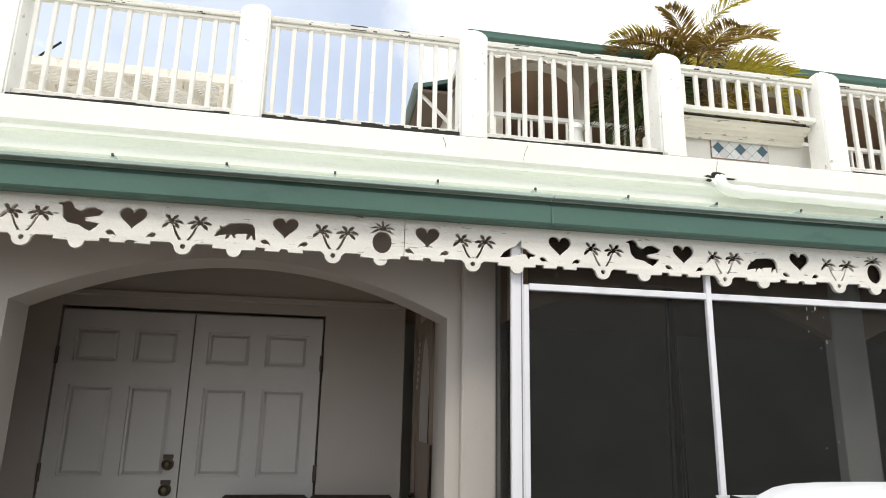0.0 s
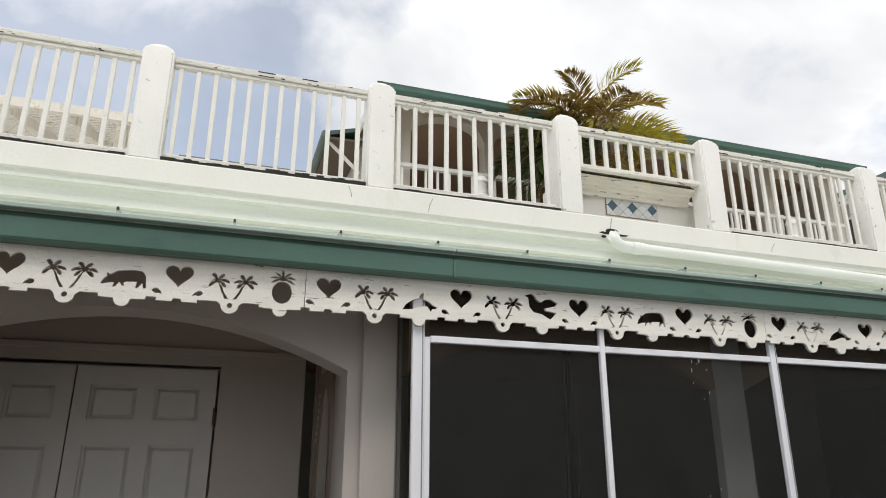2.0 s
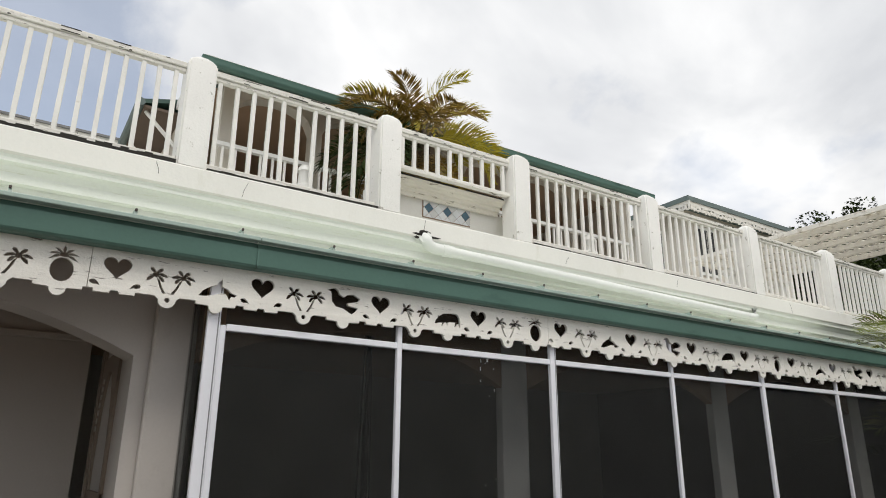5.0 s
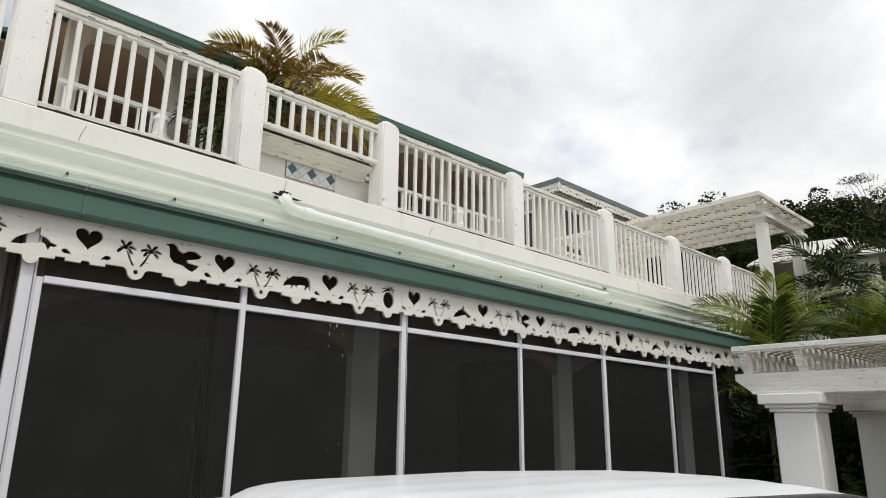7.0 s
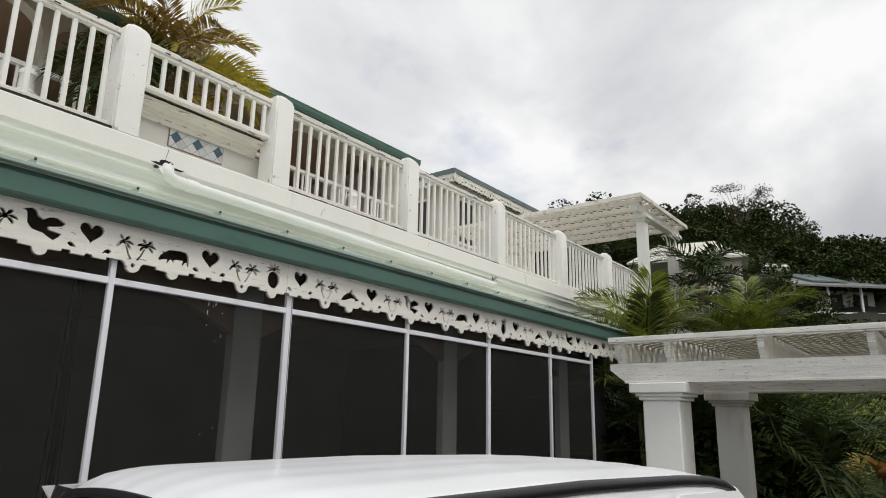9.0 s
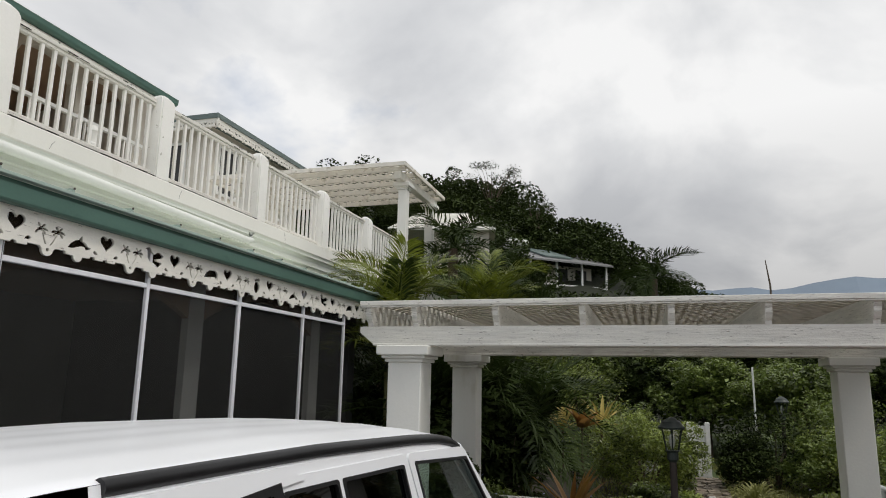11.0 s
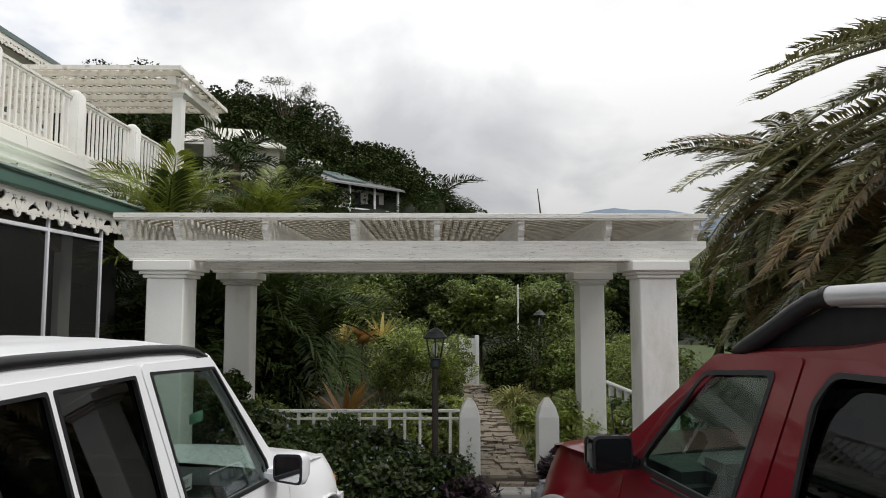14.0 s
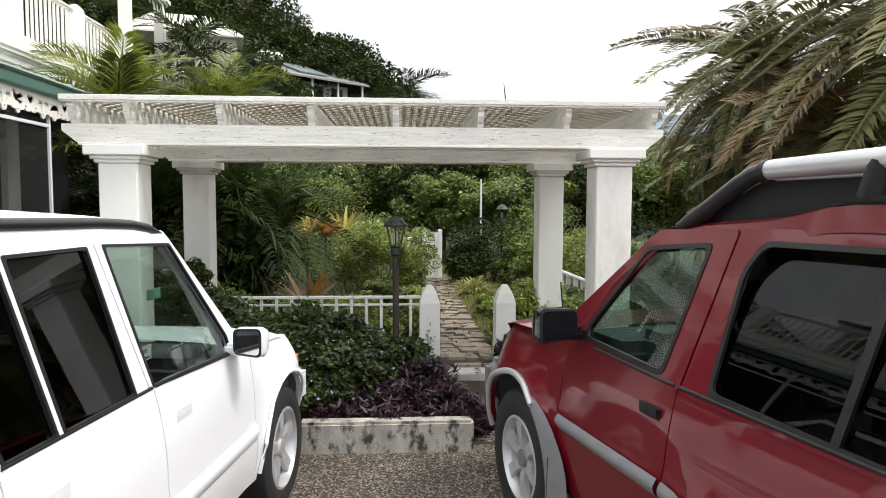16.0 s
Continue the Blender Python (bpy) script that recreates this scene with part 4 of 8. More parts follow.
def terrace_pergola():
    t = thing("terrace_pergola", "cream lattice pergola on white columns at the end of the terrace", "pergola")
    for x in (10.97, 12.50):
        for y in (4.15, 7.4):
            column(t, x, y, 3.52, 5.28, 0.16)
    for y in (4.15, 7.4):
        part("beam", boxes((10.62, 12.76, y - 0.07, y + 0.07, 5.282, 5.42), bev=0.006), LATTICE, t)
    for i in range(6):
        x = 10.64 + i * 0.42
        part("rafter", boxes((x - 0.03, x + 0.03, 4.0, 7.9, 5.421, 5.50), bev=0.004), LATTICE, t)
    part("edge_board", boxes((10.52, 12.86, 3.955, 3.998, 5.47, 5.545), (10.52, 12.86, 7.902, 7.945, 5.47, 5.545), (10.476, 10.519, 3.955, 7.945, 5.47, 5.545), (12.861, 12.905, 3.955, 7.945, 5.47, 5.545), bev=0.004), LATTICE, t)
    me = finish(lattice_sheet(2.34, 3.9, 0.120, 0.040), "lattice", LATTICE)
    me.transform(Matrix.Translation((10.52, 4.0, 5.502)))
    part("lattice", me, LATTICE, t, "crossed diagonal laths")


terrace_pergola()


# ---------------------------------------------------------------- parked cars
# In a car's own frame x runs forward, o inward from the side towards the camera, z up; the near front wheel's outer face is the origin.
def panel_grid(sgn, s0, s1, low, high, off, n=24, m=7, lip=0.03):
    """A side panel between two height lines, bent by off(s, z), with a folded rim."""
    bm = bmesh.new()
    g = []
    for i in range(n + 1):
        s = s0 + (s1 - s0) * i / n
        a, b = low(s), high(s)
        g.append([bm.verts.new((s, sgn * off(s, a + (b - a) * j / m), a + (b - a) * j / m)) for j in range(m + 1)])
    for i in range(n):
        for j in range(m):
            bm.faces.new((g[i][j], g[i + 1][j], g[i + 1][j + 1], g[i][j + 1]))
    rim = [e for e in bm.edges if e.is_boundary]
    out = bmesh.ops.extrude_edge_only(bm, edges=rim)["geom"]
    for v in out:
        if isinstance(v, bmesh.types.BMVert):
            v.co.y += sgn * lip
    return bm


def sheared(me, sgn, inset):
    for v in me.vertices:
        v.co.y = sgn * (v.co.y + inset(v.co.z))
    if sgn < 0:
        me.flip_normals()
    return me


def rounded(pts, r=0.03, n=4):
    """A polygon with rounded corners."""
    out = []
    k = len(pts)
    for i in range(k):
        p, a, b = Vector(pts[i]), Vector(pts[i - 1]), Vector(pts[(i + 1) % k])
        u, v = (a - p).normalized() * r, (b - p).normalized() * r
        for j in range(n + 1):
            f = j / n
            out.append(tuple((p + u * (1 - f) ** 2 + v * f ** 2)))
    return out


def wheel(parent, s, o, z, r, rim_r, sgn, width=0.20, spokes=5):
    sg = sgn
    bm = bmesh.new()
    prof = [(rim_r, 0.0), (rim_r + 0.02, -0.008), (r - 0.05, -0.012), (r - 0.015, 0.004), (r, 0.03), (r, width - 0.03), (r - 0.015, width - 0.004), (rim_r, width)]
    n = 36
    rings = [[bm.verts.new((s + q * math.cos(2 * math.pi * k / n), sg * (o + d), z + q * math.sin(2 * math.pi * k / n))) for k in range(n)] for q, d in prof]
    for a, b in zip(rings, rings[1:]):
        for k in range(n):
            bm.faces.new((a[k], a[(k + 1) % n], b[(k + 1) % n], b[k]))
    w = part("wheel", bm, RUBBER, parent, "black tyre with a silver alloy rim", smooth=35)
    bm = bmesh.new()
    prof = [(rim_r + 0.004, 0.0), (rim_r - 0.012, -0.006), (rim_r - 0.025, 0.010), (rim_r - 0.035, 0.09), (rim_r - 0.04, 0.14), (0.02, 0.15)]
    rings = [[bm.verts.new((s + q * math.cos(2 * math.pi * k / n), sg * (o + d), z + q * math.sin(2 * math.pi * k / n))) for k in range(n)] for q, d in prof]
    for a, b in zip(rings, rings[1:]):
        for k in range(n):
            bm.faces.new((a[k], a[(k + 1) % n], b[(k + 1) % n], b[k]))
    part("rim", bm, SILVER, w, "silver alloy rim", smooth=35)
    for j in range(spokes):
        a = 2 * math.pi * j / spokes + 0.35
        ca, sa = math.cos(a), math.sin(a)
        bm = bmesh.new()
        pts = []
        for q, hw, d in ((0.035, 0.034, 0.030), (0.10, 0.026, 0.014), (rim_r - 0.02, 0.036, 0.012)):
            for e in (-hw, hw):
                pts.append((q * ca - e * sa, q * sa + e * ca, d))
        lo = [bm.verts.new((s + x, sg * (o + d), z + y)) for x, y, d in pts]
        hi = [bm.verts.new((s + x, sg * (o + d + 0.03), z + y)) for x, y, d in pts]
        for a0, b0 in ((0, 2), (2, 4)):
            bm.faces.new((lo[a0], lo[a0 + 1], lo[b0 + 1], lo[b0]))
            bm.faces.new((lo[a0], lo[b0], hi[b0], hi[a0]))
            bm.faces.new((lo[a0 + 1], hi[a0 + 1], hi[b0 + 1], lo[b0 + 1]))
        part("spoke", bm, SILVER, w, "silver alloy spoke")
    bm = cyl(bmesh.new(), (s, sg * (o + 0.012), z), (s, sg * (o + 0.09), z), 0.045, 0.055, n=18)
    part("hub_cap", bm, GREY_PLASTIC if sgn < 0 else SILVER, w, smooth=40)
    bm = cyl(bmesh.new(), (s, sg * (o + 0.15), z), (s, sg * (o + 0.16), z), rim_r - 0.03, n=24)
    part("brake_disc", bm, BLACK_PLASTIC, w)
    return w


def seat(parent, s, o, sgn, z=0.55):
    bm = bmesh.new()
    box(bm, s - 0.25, s + 0.25, min(sgn * o, sgn * (o + 0.5)), max(sgn * o, sgn * (o + 0.5)), z, z + 0.16, 0.04, 2)
    box(bm, s - 0.36, s - 0.22, min(sgn * (o + 0.01), sgn * (o + 0.49)), max(sgn * (o + 0.01), sgn * (o + 0.49)), z + 0.12, z + 0.68, 0.05, 2)
    box(bm, s - 0.38, s - 0.28, min(sgn * (o + 0.12), sgn * (o + 0.38)), max(sgn * (o + 0.12), sgn * (o + 0.38)), z + 0.70, z + 0.88, 0.04, 2)
    part("seat", bm, SEAT, parent, smooth=50)


def steering(parent, s, o, z, sgn):
    bm = bmesh.new()
    n, tilt = 24, radians(25)
    pts = [(s + 0.18 * math.sin(a) * math.sin(tilt), sgn * (o + 0.18 * math.cos(a)), z + 0.18 * math.sin(a) * math.cos(tilt)) for a in [2 * math.pi * k / n for k in range(n + 1)]]
    tube(bm, pts, 0.014, 8)
    tube(bm, [(s, sgn * (o - 0.17), z), (s, sgn * (o + 0.17), z)], 0.02, 6)
    cyl(bm, (s - 0.01, sgn * o, z), (s + 0.25, sgn * o, z - 0.12), 0.05, 0.04, n=10)
    part("steering_wheel", bm, BLACK_PLASTIC, parent, smooth=50)


def inset_poly(pts, d):
    """The outline moved inward by d."""
    k = len(pts)
    area = sum(pts[i - 1][0] * pts[i][1] - pts[i][0] * pts[i - 1][1] for i in range(k))
    g = 1 if area > 0 else -1
    out = []
    for i in range(k):
        p, a, b = Vector(pts[i]), Vector(pts[i - 1]), Vector(pts[(i + 1) % k])
        e, f = (p - a).normalized(), (b - p).normalized()
        n1, n2 = Vector((-e.y, e.x)) * g, Vector((-f.y, f.x)) * g
        m = (n1 + n2).normalized()
        out.append(tuple(p + m * d / max(0.4, m.dot(n1))))
    return out


def lerp_line(*pts):
    xs, zs = [p[0] for p in pts], [p[1] for p in pts]
    return lambda s: float(np.interp(s, xs, zs))


def skin(f, n, m):
    """A surface from f(u, v) with u, v from 0 to 1."""
    bm = bmesh.new()
    g = [[bm.verts.new(f(i / n, j / m)) for j in range(m + 1)] for i in range(n + 1)]
    for i in range(n):
        for j in range(m):
            bm.faces.new((g[i][j], g[i + 1][j], g[i + 1][j + 1], g[i][j + 1]))
    return bm


def car(P):
    sgn, W, paint = P["sgn"], P["width"], P["paint"]
    t = thing(P["name"], P["label"], "car", P["at"], P["yaw"], "parked cars")
    belt, hood = P["belt"], P["hood"]
    fr, rr, arch = 0.0, -P["wheelbase"], P["arch"]
    r = P["tyre"]

    def low(s):
        z = P["sill"]
        for c in (fr, rr):
            d = abs(s - c)
            if d < arch:
                z = max(z, r + math.sqrt(arch * arch - d * d) * 0.98)
        return z

    def off(s, z):
        o = 0.05 * max(0.0, (z - 0.72) / 0.35) ** 2 + 0.04 * max(0.0, (0.50 - z) / 0.2)
        o += P["taper"] * max(0.0, s - 0.2) ** 2 + P["tuck"] * max(0.0, (z - 0.76) / 0.2) ** 1.5 * min(1.0, max(0.0, (s + 0.47) / 0.45)) + 0.12 * max(0.0, -s + rr - 0.2) ** 2
        for c in (fr, rr):
            d = math.hypot(s - c, z - r)
            o -= P["flare"] * max(0.0, 1 - max(0.0, d - arch) / 0.12)
        o -= P["blister"] * min(1.0, max(0.0, (-1.33 - s) / 0.10)) * min(1.0, max(0.0, (0.82 - z) / 0.05))
        o += P["crease"] * (1 if z < P["crease_z"] else max(0.0, 1 - (z - P["crease_z"]) / 0.05))
        return o

    def top(s):
        return hood(s) if s > P["door"][0] else belt(s)

    d0, d1, d2 = P["door"]
    for near in (True, False):
        def sg(me):
            if near:
                return me
            me.transform(Matrix.Diagonal((1, -1, 1, 1)))
            me.transform(Matrix.Translation((0, sgn * W, 0)))
            me.flip_normals()
            return me
        names = (("front_fender", d0 + 0.003, P["nose"]), ("front_door", d1 + 0.003, d0 - 0.003), ("rear_door", d2 + 0.003, d1 - 0.003), ("rear_quarter", P["tail"], d2 - 0.003))
        made = {}
        for nm, a, b in names:
            bm = panel_grid(sgn, a, b, low, top, off, 34 if "door" not in nm else 14, 10)
            made[nm] = part(nm, sg(finish(bm, nm, paint, 40)), paint, t)
        ins = P["inset"]
        for nm, host in (("front", "front_door"), ("rear", "rear_door")):
            rim, holes = P[nm + "_frame"]
            me = flat_shape("window_frame", [rounded(rim, 0.03)] + [rounded(h, P["corner"]) for h in holes], 0.022, paint)
            part("window_frame", sg(sheared(me, sgn, lambda z: ins(z) + 0.006)), paint, made[host])
            me = flat_shape("inner_trim", [rounded(rim, 0.03)] + [rounded(inset_poly(h, -0.006), P["corner"]) for h in holes], 0.006, DASH)
            part("inner_trim", sg(sheared(me, sgn, lambda z: ins(z) + 0.024)), None, made[host], "dark grey inner trim")
            for j, h in enumerate(holes):
                me = flat_shape("window", [rounded(h, P["corner"])], 0.005, P["glass"][nm])
                me = sheared(me, sgn, lambda z: ins(z) + 0.009)
                if P["bulge"] and nm == "rear":
                    (sa, za), (sb, zb), (sc, zc), (sd, zd) = (h[0][0] + 0.03, h[0][1] - 0.02), (h[1][0] - 0.03, h[1][1] - 0.02), (h[2][0] - 0.03, h[2][1] + 0.02), (h[3][0] + 0.075, h[3][1] + 0.02)
                    me = finish(skin(lambda u, v: (sa + (sb - sa) * u + ((sd - sa) * (1 - u) + (sc - sb) * u) * v, sgn * (ins(za + (zd - za) * v) + 0.010 + 0.044 * v + P["bulge"] * ((v - 0.5) ** 2 - 0.25)), za + (zb - za) * u + ((zd - za) * (1 - u) + (zc - zb) * u) * v), 6, 16), "window", P["glass"][nm], 80)
                pane = part("window", sg(me), None, made[host], "tinted side window")
                pane.visible_shadow = False
                me = flat_shape("seal", [rounded(inset_poly(h, -0.004), P["corner"]), rounded(inset_poly(h, P["seal"]), P["corner"])], 0.012, BLACK_PLASTIC)
                part("seal", sg(sheared(me, sgn, lambda z: ins(z) - 0.003)), None, made[host], "black rubber seal")
                if nm + "_bars" in P:
                    for c0, c1 in P[nm + "_bars"]:
                        me = flat_shape("window_divider", [[(c0[0] - 0.014, c0[1]), (c0[0] + 0.014, c0[1]), (c1[0] + 0.014, c1[1]), (c1[0] - 0.014, c1[1])]], 0.014, BLACK_PLASTIC)
                        part("window_divider", sg(sheared(me, sgn, lambda z: ins(z) - 0.001)), None, made[host], "black window divider")
        for nm, a, b in (("front_door", d1 + 0.012, d0 - 0.22), ("rear_door", d2 + 0.012, d1 - 0.012)):
            pts = [(s, sgn * (ins(belt(s)) - 0.002), belt(s) + 0.004) for s in np.linspace(a, b, 8)]
            part("belt_strip", sg(finish(tube(bmesh.new(), pts, P["strip"], 8), "belt_strip", BLACK_PLASTIC, 50)), None, made[nm], "black weatherstrip")
        for nm, sx in (("front_door", d1 + P["handle_s"]), ("rear_door", d2 + P["handle_s"])):
            hz = P["handle_z"]
            o = off(sx, hz)
            bm = box(bmesh.new(), sx - 0.078, sx + 0.078, min(sgn * (o - 0.003), sgn * (o + 0.03)), max(sgn * (o - 0.003), sgn * (o + 0.03)), hz - 0.040, hz + 0.040, 0.014, 2)
            h = part("handle_recess", sg(finish(bm, "handle_recess", P["handle_paint"], 40)), None, made[nm])
            bm = box(bmesh.new(), sx - 0.062, sx + 0.055, min(sgn * (o - P["grip"]), sgn * (o - 0.001)), max(sgn * (o - P["grip"]), sgn * (o - 0.001)), hz - 0.006, hz + 0.030, 0.004, 2)
            part("handle", sg(finish(bm, "handle", P["handle_grip"], 40)), None, made[nm])
            if nm == "front_door":
                bm = cyl(bmesh.new(), (sx + 0.0, sgn * (o - 0.006), hz - 0.085), (sx + 0.0, sgn * (o + 0.02), hz - 0.085), 0.013, n=12)
                part("lock", sg(finish(bm, "lock", SILVER, 40)), None, made[nm], "silver key lock")
            mz0, mz1 = P["moulding_z"]
            for nm2, a, b in (("front_door", d1 + 0.012, d0 - 0.02), ("rear_door", d2 + 0.05, d1 - 0.012)):
                if nm2 == nm:
                    bm = skin(lambda u, v: (a + (b - a) * u, sgn * (off(a + (b - a) * u, mz0) - 0.004 - 0.016 * math.sin(math.pi * v)), mz0 + (mz1 - mz0) * v), 10, 6)
                    part("moulding", sg(finish(bm, "moulding", P["moulding_paint"], 50)), None, made[nm])
        for s in (fr, rr):
            wo = 0.0 if near else None
            w = wheel(t, s, 0.004, r, r, P["rim"], sgn, 0.21, P["spokes"]) if near else wheel(t, s, W - 0.214, r, r, P["rim"], sgn, 0.21, P["spokes"])
        # arch lip
        for c in (fr, rr):
            pts = []
            for k in range(19):
                a = radians(4 + ((172 if c < -1 else P["lip_span"]) * k) / 18)
                q = arch + 0.012
                s, z = c + q * math.cos(a), r + q * math.sin(a) * 0.98
                pts.append((s, sgn * (off(s, z) - 0.012), z))
            bm = tube(bmesh.new(), pts, P["lip"], 8)
            part("arch_flare", sg(finish(bm, "arch_flare", P["flare_paint"], 50)), None, t, P["flare_label"])
        # mirror
        ms, mz0, mz1, mo = P["mirror"]
        turn = Matrix.Translation((ms, 0, 0)) @ Matrix.Rotation(radians(P["mirror_turn"] * sgn), 4, "Z") @ Matrix.Translation((-ms, 0, 0))
        bm = bmesh.new()
        rows = []
        for d, q in ((0.0, 0.0), (-0.004, 0.006), (0.0, 0.0), (0.03, -0.004), (0.075, 0.012), (0.11, 0.05)):
            rim = rounded(inset_poly([(mo, mz0), (mo, mz1), (-0.004, mz1 - 0.012), (-0.004, mz0 + 0.005)], 0.006 + q), 0.03 if q < 0.04 else 0.01)
            rows.append([bm.verts.new((ms + d, sgn * -o, z)) for o, z in rim])
        rows = rows[2:]
        for u, v in zip(rows, rows[1:]):
            for k in range(len(u)):
                bm.faces.new((u[k], u[(k + 1) % len(u)], v[(k + 1) % len(u)], v[k]))
        bm.faces.new(rows[-1])
        bm.faces.new(rows[0])
        bmesh.ops.delete(bm, geom=[v for v in bm.verts if not v.link_faces], context="VERTS")
        bmesh.ops.transform(bm, matrix=turn, verts=bm.verts[:])
        box(bm, ms + 0.03, ms + 0.13, *sorted((sgn * -0.03, sgn * 0.06)), mz0 - 0.005, mz0 + 0.05, 0.015, 2)
        mi = part("mirror", sg(finish(bm, "mirror", P["mirror_paint"], 40)), None, t)
        rim = rounded(inset_poly([(mo, mz0), (mo, mz1), (-0.004, mz1 - 0.012), (-0.004, mz0 + 0.005)], 0.006), 0.03)
        inn = rounded(inset_poly([(mo, mz0), (mo, mz1), (-0.004, mz1 - 0.012), (-0.004, mz0 + 0.005)], 0.016), 0.024)
        bm = bmesh.new()
        va, vb = [bm.verts.new((ms - 0.002, sgn * -o, z)) for o, z in rim], [bm.verts.new((ms - 0.006, sgn * -o, z)) for o, z in inn]
        for k in range(len(va)):
            bm.faces.new((va[k], va[(k + 1) % len(va)], vb[(k + 1) % len(va)], vb[k]))
        bmesh.ops.transform(bm, matrix=turn, verts=bm.verts[:])
        part("mirror_rim", sg(finish(bm, "mirror_rim", BLACK_PLASTIC, 40)), None, mi, "black rim")
        bm = bmesh.new()
        bm.faces.new([bm.verts.new((ms - 0.0045, sgn * -o, z)) for o, z in inn])
        bmesh.ops.transform(bm, matrix=turn, verts=bm.verts[:])
        part("mirror_glass", sg(finish(bm, "mirror_glass", P["mirror_face"])), None, mi, "mirror glass")
    # inner shell, hood, roof, glass fore and aft
    part("underbody", boxes((rr + 0.47, -0.47, *sorted((sgn * 0.09, sgn * (W - 0.09))), 0.26, 0.55), (rr - 0.45, P["nose"] - 0.12, *sorted((sgn * 0.24, sgn * (W - 0.24))), 0.32, 0.62)), BLACK_PLASTIC, t)
    hs = P["cowl"]
    part("hood", skin(lambda u, v: (hs + (P["nose"] - 0.02 - hs) * u, sgn * (off(hs + (P["nose"] - hs) * u, 0.9) + 0.012 + (W - 2 * off(hs + (P["nose"] - hs) * u, 0.9) - 0.024) * v), hood(hs + (P["nose"] - hs) * u) - 0.004 + 0.045 * math.sin(math.pi * v) ** 0.5), 12, 14), paint, t, smooth=60)
    nz = hood(P["nose"])
    part("front_bumper", box(bmesh.new(), P["nose"] - 0.06, P["nose"] + 0.10, *sorted((sgn * 0.06, sgn * (W - 0.06))), P["sill"] + 0.08, P["sill"] + 0.34, 0.05, 3), P["bumper_paint"], t, smooth=50)
    part("grille", boxes((P["nose"] - 0.05, P["nose"] + 0.005, *sorted((sgn * 0.16, sgn * (W - 0.16))), P["sill"] + 0.34, nz - 0.01), bev=0.01), BLACK_PLASTIC, t)
    for o in (0.20, W - 0.44):
        part("headlight", box(bmesh.new(), P["nose"] - 0.04, P["nose"] + 0.02, *sorted((sgn * o, sgn * (o + 0.24))), nz - 0.17, nz - 0.03, 0.02, 2), SILVER, t, "clear headlight")
    for o in ((0.055, W - 0.115) if sgn > 0 else ()):
        part("indicator", box(bmesh.new(), P["nose"] - 0.16, P["nose"] - 0.06, *sorted((sgn * (o + 0.02), sgn * (o + 0.06))), nz - 0.12, nz - 0.05, 0.008, 2), AMBER, t, "amber indicator")
    roof = P["roof"]
    r0, r1, ri = P["tail"] + 0.08, P["header"], P["roof_in"]
    part("roof", skin(lambda u, v: (r0 + (r1 - r0) * u, sgn * (ri + P["round_rear"] * max(0.0, 1 - u / 0.12) ** 2 + (W - 2 * ri - 2 * P["round_rear"] * max(0.0, 1 - u / 0.12) ** 2) * v), roof(r0 + (r1 - r0) * u) - 0.045 * max(0.0, 1 - u / 0.11) ** 2 + P["crown"] * (math.sin(math.pi * v) ** 0.55) - 0.03 * max(0, (u - 0.9) * 10) ** 2 + 0.0011 * math.cos(14 * math.pi * v)), 30, 56), paint, t, smooth=60)
    for o, sg2 in ((ri, 1), (W - ri, -1)):
        part("roof_side", skin(lambda u, v: (r0 + (r1 - r0) * (0.13 + 0.87 * u), sgn * (o - sg2 * 0.018 * (1 - v)), roof(r0 + (r1 - r0) * (0.13 + 0.87 * u)) - 0.075 * (1 - v) - 0.03 * max(0, ((0.13 + 0.87 * u) - 0.9) * 10) ** 2), 30, 3), paint, t, smooth=60)
        pts = [(s, sgn * (o + sg2 * 0.004), roof(s) - P["drip"][3] - 0.03 * max(0, (s - r0) / (r1 - r0) * 10 - 9) ** 2) for s in np.linspace(P["drip"][0], P["drip"][1], 16)]
        part("drip_rail", tube(bmesh.new(), pts, P["drip"][2], 8), BLACK_PLASTIC, t, "black roof gutter strip", smooth=60)
    hz = roof(r1) - 0.03
    cz = hood(hs)
    ws = part("windscreen", skin(lambda u, v: (hs - 0.02 + (r1 - hs + 0.02) * u + 0.06 * math.sin(math.pi * v) * (1 - u), sgn * (0.10 + (ri - 0.06) * u + (W - 0.20 - 2 * (ri - 0.06) * u) * v), cz + (hz - cz) * u), 8, 12), CLEAR_GLASS, t, "clear windscreen")
    ws.visible_shadow = False
    for o0, o1 in ((0.075, ri + 0.01), (W - 0.075, W - ri - 0.01)):
        part("windscreen_pillar", tube(bmesh.new(), [(hs - 0.06, sgn * o0, cz - 0.02), ((hs + r1) / 2 - 0.02, sgn * (o0 + o1) / 2, (cz + hz) / 2 + 0.02), (r1 - 0.01, sgn * o1, hz - 0.005)], 0.03, 8), paint, t, smooth=60)
        if P["sgn"] > 0:
            part("screen_seal", tube(bmesh.new(), [(hs - 0.03, sgn * (o0 + (0.01 if o0 < 1 else -0.01)), cz - 0.01), (r1 + 0.03, sgn * (o1 + (0.01 if o0 < 1 else -0.01)), hz + 0.0)], 0.018, 6), BLACK_PLASTIC, t)
    # rear quarter glass and tail
    qa, qb = P["quarter"]
    for o in (0, 1):
        me = flat_shape("quarter_window", [rounded([(qb - 0.02, belt(qb) + 0.01), (qa + 0.06, belt(qa) + 0.01), (qa + 0.16, P["frame_top"] - 0.09), (qb - 0.10, P["frame_top"])], 0.05)], 0.006, DARK_GLASS)
        me = sheared(me, sgn, P["inset"])
        if o:
            me.transform(Matrix.Diagonal((1, -1, 1, 1))); me.transform(Matrix.Translation((0, sgn * W, 0))); me.flip_normals()
        part("quarter_window", me, None, t, "dark quarter window")
